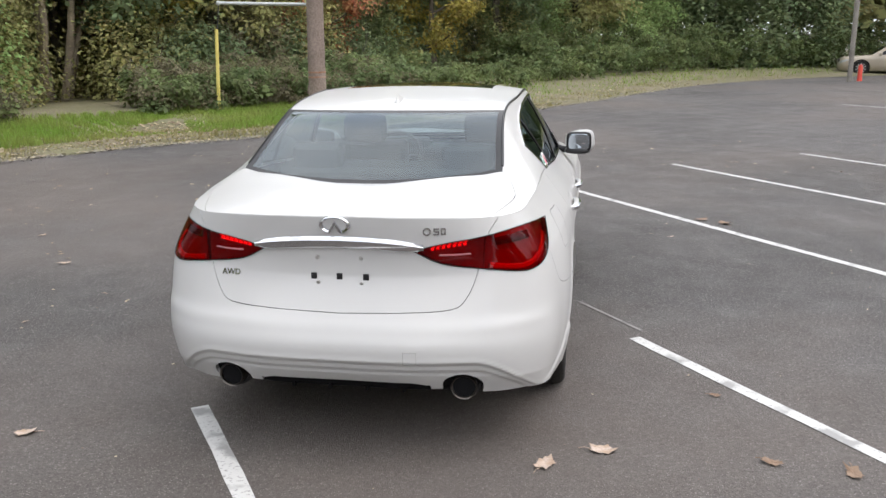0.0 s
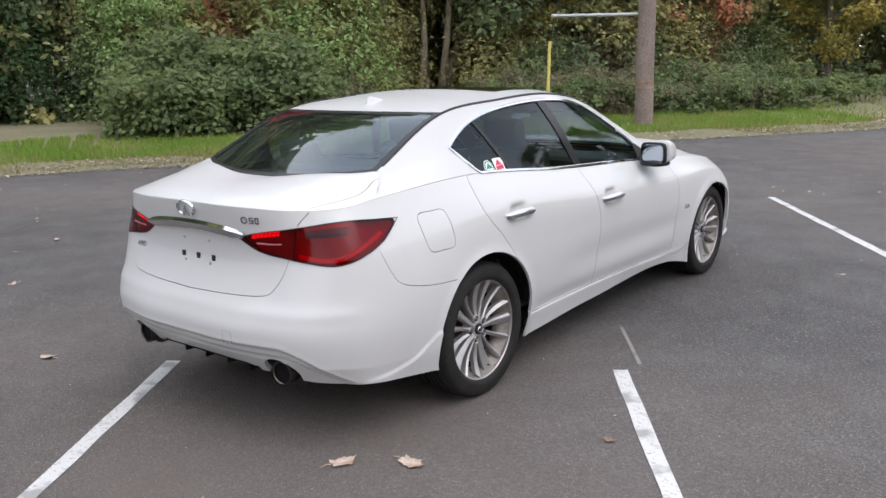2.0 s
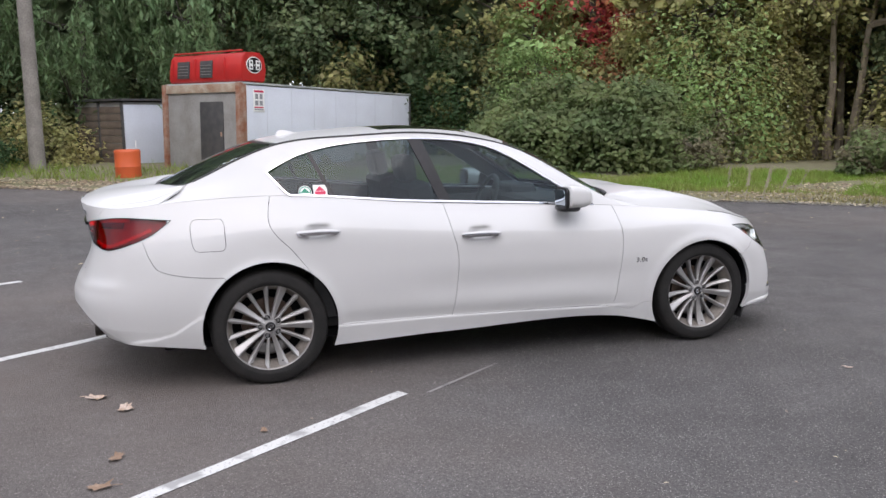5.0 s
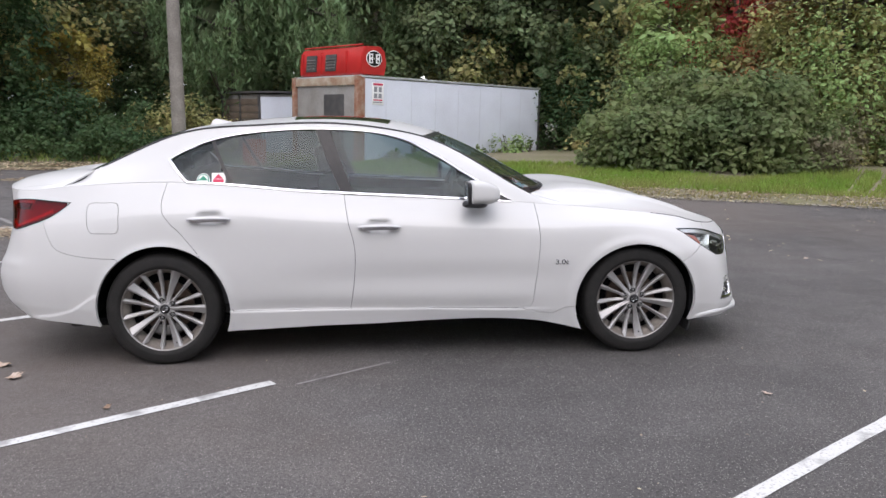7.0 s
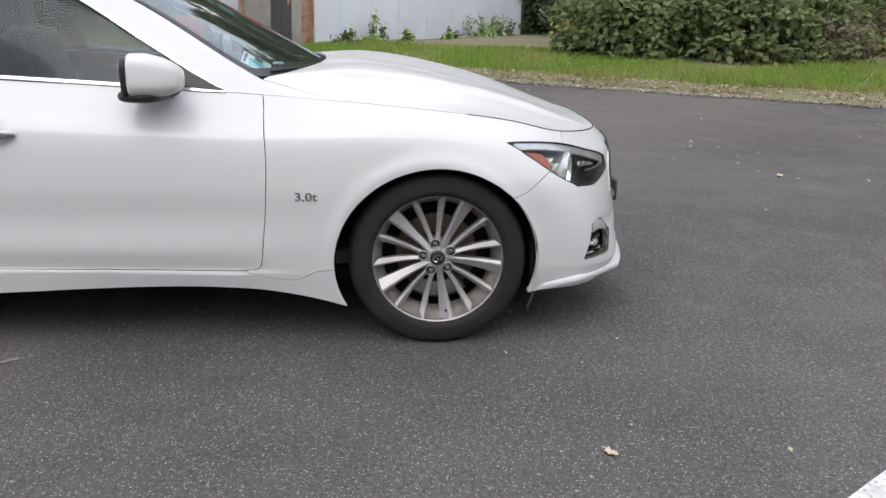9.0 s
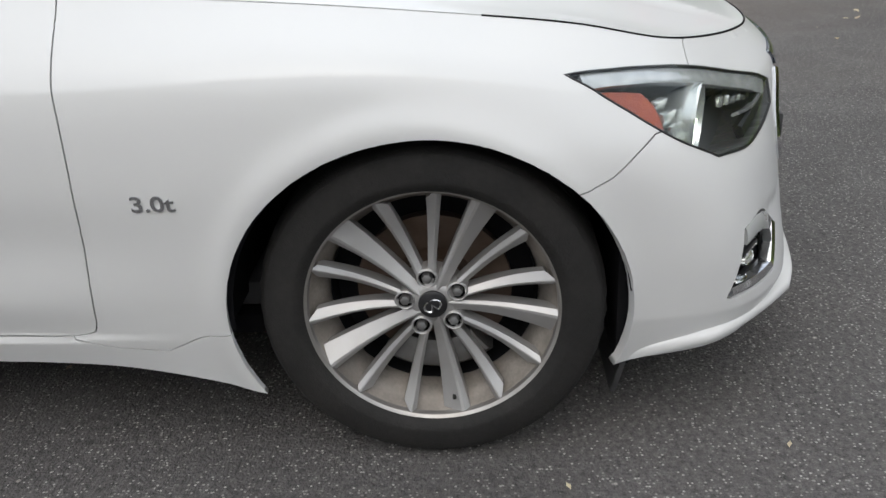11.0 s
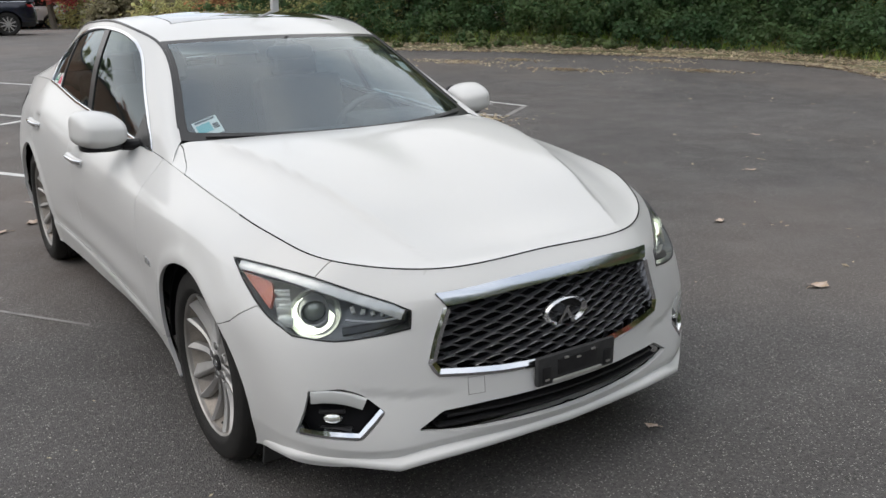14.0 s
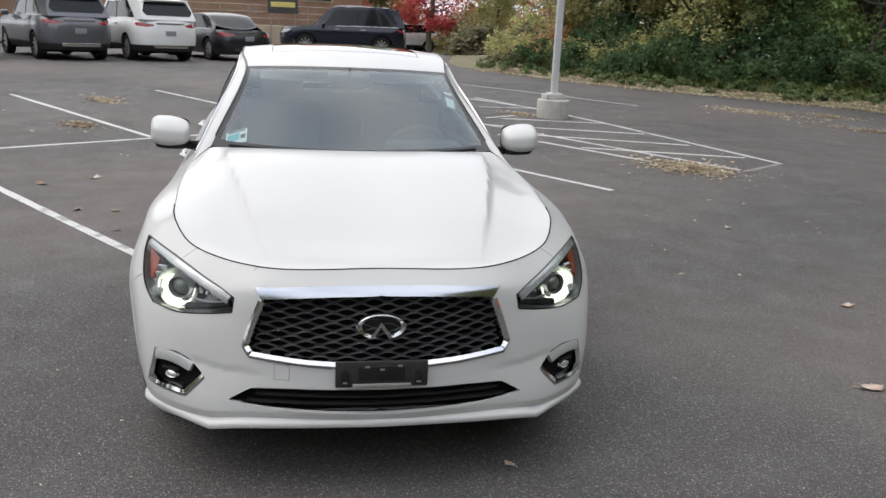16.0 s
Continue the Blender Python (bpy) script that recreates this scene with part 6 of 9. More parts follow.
# stickers on the glass
def glass_patch(name, sheet, pts, axes, mat, parent, lift=.001, reach=None, label=""):
    st = sheet.onto(pts, axes, reach)
    P, N = along_sheet(sheet, st, lift)
    bm = bmesh.new()
    bm.faces.new([bm.verts.new(p) for p in P])
    got = bmesh.ops.extrude_face_region(bm, geom=list(bm.faces))
    for v in (g for g in got["geom"] if isinstance(g, bmesh.types.BMVert)):
        v.co += Vector(N[0]) * .0006
    bmesh.ops.recalc_face_normals(bm, faces=bm.faces)
    return part(name, bm, mat, parent, label)


disc = lambda y, z, r, n=24: [(.74, y + r * math.cos(2 * math.pi * i / n), z + r * math.sin(2 * math.pi * i / n)) for i in range(n)]
square = lambda y0, y1, z0, z1: [(.74, y0, z0), (.74, y1, z0), (.74, y1, z1), (.74, y0, z1)]
sticker = glass_patch("round_sticker", CABIN, disc(-1.178, 1.086, .038), SIDE, M_PAPER, CAR, -.003, None, "round white and green window sticker")
glass_patch("sticker_ring", CABIN, disc(-1.178, 1.086, .034), SIDE, M_GREEN, sticker, -.0022)
glass_patch("sticker_field", CABIN, disc(-1.178, 1.086, .028), SIDE, M_PAPER, sticker, -.0014)
glass_patch("sticker_mark", CABIN, [(.74, -1.206, 1.083), (.74, -1.150, 1.083), (.74, -1.178, 1.110)], SIDE, M_GREEN, sticker, -.0006)
glass_patch("sticker_line", CABIN, square(-1.200, -1.156, 1.066, 1.076), SIDE, M_GREEN, sticker, -.0006)
sticker = glass_patch("square_sticker", CABIN, square(-1.130, -1.050, 1.047, 1.126), SIDE, M_PAPER, CAR, -.003, None, "square white and red window sticker")
glass_patch("sticker_mark", CABIN, [(.74, -1.120, 1.092), (.74, -1.062, 1.092), (.74, -1.091, 1.120)], SIDE, M_PINKRED, sticker, -.0022)
glass_patch("sticker_band", CABIN, square(-1.122, -1.060, 1.072, 1.090), SIDE, M_PINKRED, sticker, -.0022)
glass_patch("sticker_foot", CABIN, [(.74, -1.108, 1.069), (.74, -1.074, 1.069), (.74, -1.091, 1.054)], SIDE, M_PINKRED, sticker, -.0022)
pane = lambda x0, x1, y0, y1: [(x1, y0, 1), (x0, y0, 1), (x0, y1, 1), (x1, y1, 1)]
TOP = (1, 1, 0)
sticker = glass_patch("screen_sticker", ROOF, pane(.52, .62, .70, .80), TOP, M_PAPER, CAR, -.004, lambda B: B[:, 1] > .3, "white and teal screen sticker")
glass_patch("sticker_patch", ROOF, pane(.555, .612, .725, .775), TOP, M_TEAL, sticker, -.003, lambda B: B[:, 1] > .3)
glass_patch("sticker_print", ROOF, pane(.53, .61, .705, .715), TOP, M_DARKMETAL, sticker, -.003, lambda B: B[:, 1] > .3)
glass_patch("sticker_print", ROOF, pane(.527, .55, .74, .77), TOP, M_DARKMETAL, sticker, -.003, lambda B: B[:, 1] > .3)
for x0, x1, y0, y1 in ((-.50, -.545, .42, .50), (-.50, -.54, .365, .385)):
    ob = glass_patch("corner_sticker", ROOF, pane(-x0, -x1, y0, y1)[::-1], TOP, M_PAPER, CAR, -.004, lambda B: B[:, 1] > .3, "small white screen label")
    for v in ob.data.vertices:
        v.co.x = -v.co.x
    ob.data.flip_normals()

# ---- cabin ----
part("cabin_floor", boxed((1.42, 2.9, .06), Matrix.Translation((0, -.30, .30)), .02), M_CABIN, CAR, "dark carpeted cabin floor")
ROOF2 = Sheet(roof_out, 1.02, 4.98, 0, 1, 0.05)
ROOF2.panel("headliner", "rest", M_HEADLINER, CAR, "pale headliner", both=True, gap=0, depth=0, lift=-.022)
CABIN2 = Sheet(cabin_side, 0, 6, 0, 2, 0.025)
CABIN2.cut("glass", CABIN2.onto(CABIN.place(DLO_ST), (1, 1, 1)))
for flip in (False, True):
    CABIN2.panel("pillar_lining", "rest", M_LINING, CAR, "grey pillar lining", flip=flip, gap=0, depth=0, lift=-.018)
    part("door_card", boxed((.05, 1.9, .56), Matrix.Translation((-.745 if flip else .745, -.20, .62)), .02), M_CABIN, CAR, "dark door lining")


def car_seat(x, y, width, rear=False):
    seat = empty("car_seat")
    seat.parent = CAR
    part("cushion", boxed((width, .52, .16), Matrix.Translation((x, y + .22, .52)) @ Matrix.Rotation(radians(8), 4, "X"), .05, 3), M_SEAT, seat)
    part("backrest", boxed((width, .16, .62), Matrix.Translation((x, y - .08, .80)) @ Matrix.Rotation(radians(14), 4, "X"), .055, 3), M_SEAT, seat, "black leather backrest")
    for dx in ((0,) if not rear else (-width * .32, width * .32)):
        part("headrest", boxed((.26, .10, .17), Matrix.Translation((x + dx, y - .185 + (.02 if rear else 0), 1.185 if not rear else 1.12)) @ Matrix.Rotation(radians(10), 4, "X"), .045, 3), M_SEAT, seat)
        for e in (-.05, .05):
            part("headrest_post", tube(bmesh.new(), [(x + dx + e, y - .175, 1.12), (x + dx + e, y - .16, 1.05)], .007, 8), M_CHROME, seat)


car_seat(.37, -.30, .50)
car_seat(-.37, -.30, .50)
car_seat(0, -1.22, 1.20, True)
part("parcel_shelf", boxed((1.22, .48, .04), Matrix.Translation((0, -1.62, 1.035)) @ Matrix.Rotation(radians(-6), 4, "X"), .015), M_CABIN, CAR, "dark parcel shelf")
bm = bmesh.new()
box(bm, (1.44, .46, .20), Matrix.Translation((0, .66, .845)), .06, 3)
box(bm, (.40, .22, .10), Matrix.Translation((-.37, .58, .955)), .045, 3)
part("dashboard", bm, M_CABIN, CAR, "dark dashboard")
wheel = empty("steering_wheel")
wheel.parent = CAR
T = Matrix.Translation((-.37, .36, .90)) @ Matrix.Rotation(radians(68), 4, "X")
part("wheel_rim", lathed([(.170 + .016 * math.cos(a), .016 * math.sin(a)) for a in np.linspace(0, 2 * math.pi, 10, endpoint=False)], 36, T, True), M_SEAT, wheel)
part("wheel_hub", blob(bmesh.new(), (.15, .12, .05), T, 3), M_CABIN, wheel)
for a in (0, math.pi, -math.pi / 2):
    part("wheel_spoke", boxed((.12, .03, .012), T @ Matrix.Rotation(a, 4, "Z") @ Matrix.Translation((.11, 0, 0)), .004), M_SATIN, wheel)
inside = empty("inside_mirror")
inside.parent = CAR
part("mirror_body", blob(bmesh.new(), (.23, .035, .065), Matrix.Translation((0, .30, 1.275)), 4), M_BLACK, inside)
part("mirror_stem", tube(bmesh.new(), [(0, .30, 1.29), (0, .27, 1.34)], .012, 8), M_BLACK, inside)
for s in (.31, -.31):
    part("sun_visor", boxed((.36, .14, .015), Matrix.Translation((s * .95, .15, 1.300)) @ Matrix.Rotation(radians(-22), 4, "X"), .006), M_HEADLINER, CAR)
part("paper_slip", boxed((.12, .05, .004), Matrix.Translation((-.36, .72, .957)) @ Matrix.Rotation(radians(10), 4, "Z")), M_PAPER, CAR, "white paper on the dashboard")
# ---- the car park: one sheet of asphalt that rises gently behind the car ----
def ground_z(x, y):
    rise = math.log1p(math.exp(max(-40, min(40, -(y + 3.0) * 1.2)))) / 1.2
    fall = math.log1p(math.exp(max(-40, min(40, (y - 9.0) * 1.2)))) / 1.2
    flat = math.log1p(math.exp(max(-40, min(40, -(y + 12.8) * .8)))) / .8
    return 0.030 * max(rise - flat, 0) - 0.010 * min(fall, 60)


def sheet_grid(name, xs, ys, mat, dz=0.0):
    verts = [(x, y, ground_z(x, y) + dz) for x in xs for y in ys]
    k = len(ys)
    faces = [(i * k + j, (i + 1) * k + j, (i + 1) * k + j + 1, i * k + j + 1) for i in range(len(xs) - 1) for j in range(k - 1)]
    return link(name, verts, faces, mat)


far = [-1500, -600, -250, -120, -80]
steps = [float(v) for v in np.arange(-60, 60.5, 1.0)]
tagged(sheet_grid("ground", far + steps + [-v for v in far[::-1]], far + steps + [-v for v in far[::-1]], M_ASPHALT), "aged dark grey asphalt car park with stains", "ground", kind="structure")


def paint_strip(a, b, width=0.078, mat=M_LINE, lift=0.004, seed=0):
    """A painted line on the asphalt, its edges a little ragged."""
    rnd = random.Random(seed)
    a, b = Vector((*a, 0)), Vector((*b, 0))
    d = (b - a).normalized()
    side = Vector((-d.y, d.x, 0))
    n = max(2, int((b - a).length / 0.25))
    verts, faces = [], []
    for i in range(n + 1):
        p = a.lerp(b, i / n)
        w = width / 2
        for s in (-1, 1):
            q = p + side * s * (w + rnd.uniform(-.004, .004))
            verts.append((q.x, q.y, ground_z(q.x, q.y) + lift))
        if i:
            k = 2 * i
            faces.append((k - 2, k, k + 1, k - 1))
    ob = link("painted_line", verts, faces, mat, smooth=False)
    return tagged(ob, "worn white painted parking bay line on asphalt" if mat == M_LINE else "faded scrape of old paint on asphalt", "road marking", "parking bay lines" if mat == M_LINE else "", "structure")


BAY, ALONG = Vector((2.105, 1.262)), Vector((.574, -.819))
for k in range(-4, 2):
    s = Vector((-.835, -2.02)) + BAY * k
    if k < -2:
        s = s + ALONG * 5.0
    paint_strip(s, s + ALONG * (10.0 if k >= -2 else 5.0), seed=k + 20)
paint_strip(Vector((-.835, -2.02)) - BAY * 2 + ALONG * 4.97, Vector((-.835, -2.02)) + BAY * 4 + ALONG * 4.97, seed=40)
for k in range(5):
    s = Vector((.20, 5.06)) + Vector((1.93, 1.22)) * k
    paint_strip(s, s + ALONG * (6.0 if k == 0 else 16.0), seed=k + 50)
for k in range(3):
    s = Vector((7.36, 17.7)) + Vector((2.3, 1.5)) * k
    paint_strip(s, s + ALONG * 5.5, seed=60 + k)
# hatched corner round the lamp post
for i, (a, b) in enumerate((((-5.87, -5.02), (-4.67, -8.63)), ((-4.67, -8.63), (-3.99, -10.25)), ((-3.99, -10.25), (-3.24, -11.84)), ((-4.10, -5.02), (-2.59, -7.03)), ((-5.58, -5.43), (-3.50, -5.99)), ((-5.23, -6.37), (-3.05, -7.03)),
                            ((-4.96, -7.36), (-2.68, -7.93)), ((-4.69, -8.44), (-3.05, -8.74)), ((-3.61, -9.33), (-2.80, -8.77)), ((-3.99, -10.25), (-2.99, -10.28)))):
    paint_strip(a, b, seed=71 + i)
paint_strip((-5.87, -5.05), (-5.13, -4.52), .07, M_FAINT, .0043, 90)
paint_strip((.95, -.10), (1.32, -.62), .022, M_FAINT, .0045, 81)

# ---- verge ----
EDGE = [Vector(p) for p in ((42, 47), (24, 42), (12.5, 36.2), (5.6, 29), (1.0, 18.6), (-.7, 14.9), (-2.9, 11.6), (-4.9, 8.9), (-6.4, 7.3), (-8.2, 4.6), (-10.0, 2.2), (-11.8, -1.2),
                            (-13.0, -3.0), (-14.6, -5.6), (-14.2, -8.3), (-11.7, -11.5), (-8.2, -15.8), (-6.4, -20.3), (-5.2, -25), (-6.5, -33), (-9, -45))]
EDGE_LINE = [Vector((p.x, p.y)) for p in smooth_path([(p.x, p.y, 0) for p in EDGE], 10)]


def outwards(i):
    a, b = EDGE_LINE[max(i - 1, 0)], EDGE_LINE[min(i + 1, len(EDGE_LINE) - 1)]
    d = (b - a).normalized()
    return Vector((d.y, -d.x))


_side = outwards(100)
OUT = -1.0 if (EDGE_LINE[100] + _side).length < EDGE_LINE[100].length else 1.0


def beside_edge(f, d):
    """A point d metres outside the asphalt's edge, at the share f of its length."""
    t = f * (len(EDGE_LINE) - 1)
    i = min(int(t), len(EDGE_LINE) - 2)
    p = EDGE_LINE[i].lerp(EDGE_LINE[i + 1], t - i)
    return p + outwards(i) * OUT * d


def edge_share(i):
    """The share of the edge's length at its i-th corner."""
    return i / (len(EDGE) - 1)


verts, faces = [], []
cols = (0, .25, .6, 1.2, 2.2, 3.6, 5.5, 9, 16, 40)
for i in range(len(EDGE_LINE)):
    for d in cols:
        p = EDGE_LINE[i] + outwards(i) * OUT * (d + (.18 * noise.noise((i * .8, d, 3)) if d < 1 else 0))
        bank = .0 if d < .2 else .03 + .07 * min(d, 4) + .05 * noise.noise((p.x * .7, p.y * .7, 1))
        verts.append((p.x, p.y, ground_z(p.x, p.y) + (.006 if d == 0 else bank)))
k = len(cols)
for i in range(len(EDGE_LINE) - 1):
    for j in range(k - 1):
        f = (i * k + j, (i + 1) * k + j, (i + 1) * k + j + 1, i * k + j + 1)
        faces.append(f if OUT > 0 else f[::-1])
verge = tagged(link("verge", verts, faces, M_SOIL), "strip of soil and rough grass along the asphalt", "verge", kind="structure")


def bank_z(x, y):
    """The height of the verge at that place, near enough."""
    p = Vector((x, y))
    d = min((p - q).length for q in EDGE_LINE[::2])
    return ground_z(x, y) + .03 + .07 * min(d, 4)


def tri_soup(name, tris, mat, label, category, group=""):
    """Countless small leaves or blades as one object."""
    verts = np.array(tris, float)
    n, m = verts.shape[0], verts.shape[1]
    me = bpy.data.meshes.new(name)
    me.vertices.add(n * m)
    me.vertices.foreach_set("co", verts.reshape(-1))
    me.loops.add(n * m)
    me.loops.foreach_set("vertex_index", np.arange(n * m, dtype=np.int32))
    me.polygons.add(n)
    me.polygons.foreach_set("loop_start", np.arange(0, n * m, m, dtype=np.int32))
    me.polygons.foreach_set("loop_total", np.full(n, m, dtype=np.int32))
    me.materials.append(mat)
    me.update()
    me.validate()
    ob = new(name, me)
    return tagged(ob, label, category, group, "stuff") if category else ob


def leaf_quads(centres, sizes, rng, lean=None, long=1.5, droop=0.0):
    """A pointed leaf of four corners at each centre, turned at random; lean: the way that its face tends to."""
    n = len(centres)
    nrm = rng.normal(size=(n, 3))
    if lean is not None:
        nrm = nrm * .55 + lean
    nrm /= np.linalg.norm(nrm, axis=1, keepdims=True)
    a = rng.normal(size=(n, 3))
    a[:, 2] -= droop
    a -= (a * nrm).sum(1, keepdims=True) * nrm
    a /= np.maximum(np.linalg.norm(a, axis=1, keepdims=True), 1e-6)
    b = np.cross(nrm, a)
    s = sizes[:, None]
    fold = nrm * s * .12
    return np.stack([centres - a * s * .5 * long, centres + b * s * .5 + fold, centres + a * s * .5 * long, centres - b * s * .5 + fold], 1)


def along_edge(f0, f1, n, d0, d1, rng):
    f, d = rng.uniform(f0, f1, n), rng.uniform(d0, d1, n)
    return np.array([(*beside_edge(a, b), b) for a, b in zip(f, d)])


def grass_strip(name, f0, f1, n, d0, d1, h, mat, label, seed):
    rng = np.random.default_rng(seed)
    P = along_edge(f0, f1, n, d0, d1, rng)
    z = np.array([ground_z(x, y) + .02 + .07 * min(d, 4) for x, y, d in P])
    thin = np.array([noise.noise((x * .5, y * .5, seed)) for x, y, _ in P])
    keep = thin > -.62
    P, z = P[keep], z[keep]
    k = len(P)
    hh = h * rng.uniform(.45, 1.25, k) * (1 + .8 * thin[keep])
    ang = rng.uniform(0, 6.28, k)
    w = rng.uniform(.004, .010, k) * 1.6
    tip = np.stack([P[:, 0] + hh * .5 * np.cos(ang * 3), P[:, 1] + hh * .5 * np.sin(ang * 3), z + hh], 1)
    left = np.stack([P[:, 0] + w * np.cos(ang), P[:, 1] + w * np.sin(ang), z - .02], 1)
    right = np.stack([P[:, 0] - w * np.cos(ang), P[:, 1] - w * np.sin(ang), z - .02], 1)
    tri_soup(name, np.stack([left, right, tip], 1), mat, label, "grass")


# edge corners: 3 far nose side ... 11 box body ... 16 lamp-post side
grass_strip("verge_grass", edge_share(4.7), edge_share(11.3), 82000, .85, 3.6, .10, M_GRASS, "rough green verge grass beside the asphalt", 3)
grass_strip("dry_verge_grass", edge_share(2.2), edge_share(12), 16000, .12, 1.3, .06, M_DRYGRASS, "short dry grass at the edge of the asphalt", 4)
grass_strip("far_verge_grass", edge_share(1), edge_share(4.8), 5000, 1.0, 4.5, .16, M_GRASS, "green verge grass far across the car park", 5)
grass_strip("shade_grass", edge_share(12), edge_share(16.5), 5000, .8, 3.2, .22, M_GRASS, "tall shaded grass under the trees", 6)


def litter(name, f0, f1, n, d0, d1, size, label, seed, mat=M_LITTER):
    rng = np.random.default_rng(seed)
    P = along_edge(f0, f1, n, d0, d1, rng)
    z = np.array([ground_z(x, y) + .012 + (.02 + .07 * min(d, 4) if d > .2 else 0) for x, y, d in P]) + rng.uniform(0, .02, n)
    c = np.stack([P[:, 0], P[:, 1], z], 1)
    tri_soup(name, leaf_quads(c, rng.uniform(.5, 1.2, n) * size, rng, np.array([0, 0, 2.4])), mat, label, "fallen leaves" if mat == M_LITTER else "gravel")


litter("leaf_litter", edge_share(11.5), edge_share(17.5), 9000, -.5, 1.0, .07, "drift of dry brown leaves along the asphalt", 8)
litter("verge_leaves", edge_share(3), edge_share(11), 4600, -.1, 2.2, .055, "scattered brown leaves on the verge", 9)
litter("gravel_edge", edge_share(2), edge_share(11.5), 8500, -.22, .42, .032, "pale gravel along the edge of the asphalt", 10, M_GRAVEL)


def leaf_pile(x, y, rx, ry, n, seed):
    rng = np.random.default_rng(seed)
    r = np.abs(rng.normal(0, .42, n))
    a = rng.uniform(0, 6.283, n)
    turn = math.atan2(ALONG.y, ALONG.x)
    px, py = r * rx * np.cos(a), r * ry * np.sin(a)
    X, Y = x + px * math.cos(turn) - py * math.sin(turn), y + px * math.sin(turn) + py * math.cos(turn)
    Z = np.array([ground_z(p, q) for p, q in zip(X, Y)]) + .008 + rng.uniform(0, .03, n) * np.exp(-r * 2)
    tri_soup("leaf_pile", leaf_quads(np.stack([X, Y, Z], 1), rng.uniform(.022, .055, n), rng, np.array([0, 0, 2.6])), M_LITTER, "low heap of dry brown leaves on asphalt", "fallen leaves", "leaf heaps")


for i, (x, y, rx, ry, n) in enumerate(((-4.45, -4.60, .85, .62, 1300), (-8.6, -10.5, 1.6, .7, 700), (3.35, -9.7, .8, .4, 420), (3.1, -7.0, .5, .3, 260), (-3.5, -9.3, .5, .35, 220), (-9.5, -8.2, 1.6, .5, 420), (-11.6, -6.8, 1.4, .5, 420), (-12.3, -8.6, 1.2, .6, 420), (-9.9, -10.2, 1.0, .5, 320))):
    leaf_pile(x, y, rx, ry, n, 100 + i)

# bits of twig, leaf and grit over the asphalt
rng = np.random.default_rng(77)
n = 2600
X, Y = rng.uniform(-12, 7, n), rng.uniform(-11, 9, n)
C = np.stack([X, Y, np.array([ground_z(a, b) for a, b in zip(X, Y)]) + .005], 1)
bits = rng.uniform(.2, 1.0, n) ** 3 * np.where((np.abs(X - 1.5) < 3.5) & (np.abs(Y) < 4.5), .014, .036)
tri_soup("asphalt_litter", leaf_quads(C, bits, rng, np.array([0, 0, 3.0]), 2.0), M_LITTER, "small scattered leaf bits and twigs on asphalt", "litter")


def fallen_leaf(x, y, size, turn, seed, dark=False):
    """A curled maple-like leaf with five points and a stalk, lying on the asphalt."""
    rnd = random.Random(seed)
    bm = bmesh.new()
    pts = []
    for k in range(20):
        a = 2 * math.pi * k / 20
        r = size * (.5 if k % 4 == 0 else .40 if k % 2 == 0 else .36) * rnd.uniform(.85, 1.12) * (1.25 if abs(math.sin(a / 2)) > .95 else 1)
        pts.append((r * math.cos(a), r * math.sin(a) * .72))
    mid = bm.verts.new((0, 0, .004))
    ring = [bm.verts.new((px, py, .004 + .10 * size * (px / size * 2) ** 2 * rnd.uniform(.3, 1.4) + rnd.uniform(0, .006))) for px, py in pts]
    for i in range(20):
        bm.faces.new((mid, ring[i], ring[(i + 1) % 20]))
    tube(bm, [(-size * .40, 0, .006), (-size * .62, size * .05, .010), (-size * .85, size * .02, .006)], .0016, 5)
    ob = part("fallen_leaf", bm, M_LEAFPALE if not dark else M_LEAFBROWN, None)
    ob.matrix_basis = pose(x, y, ground_z(x, y) + .002, 0, 0, turn)
    return tagged(ob, "dry curled tan leaf lying on asphalt" if not dark else "dry dark brown leaf lying on asphalt", "leaf", "single fallen leaves")


M_LEAFPALE = material("dry_tan_leaf", (.52, .42, .35), .75, 0, 0, (.34, .23, .15), 25, .8, .15, 120, .5, 80)
M_LEAFBROWN = material("dry_brown_leaf", (.20, .13, .085), .8, 0, 0, (.28, .20, .14), 25, .8, .15, 120, .5, 80)
for i, (x, y, s, dark) in enumerate(((1.07, -2.205, .125, 0), (.833, -2.358, .12, 0), (.69, -2.96, .14, 0), (-1.49, -2.41, .10, 0), (2.05, -2.27, .11, 1), (1.755, -2.22, .09, 1), (2.07, 2.64, .13, 1), (2.25, 2.50, .16, 1),
                                     (-2.42, 1.60, .13, 0), (-2.15, 2.56, .12, 0), (-.50, 2.16, .05, 0), (-3.1, .4, .09, 0), (-3.9, 1.3, .08, 0), (-4.8, -.6, .10, 0), (-5.8, 1.2, .09, 1), (-3.4, -1.7, .09, 0),
                                     (1.62, -1.55, .06, 1), (2.2, -3.6, .13, 0), (2.6, -3.3, .14, 1), (1.1, -3.2, .10, 0), (1.0, -4.2, .11, 0), (-2.2, 4.2, .08, 0), (1.72, 1.88, .05, 0), (-6.5, -1.8, .10, 0))):
    fallen_leaf(x, y, s, i * 67, 300 + i, bool(dark))

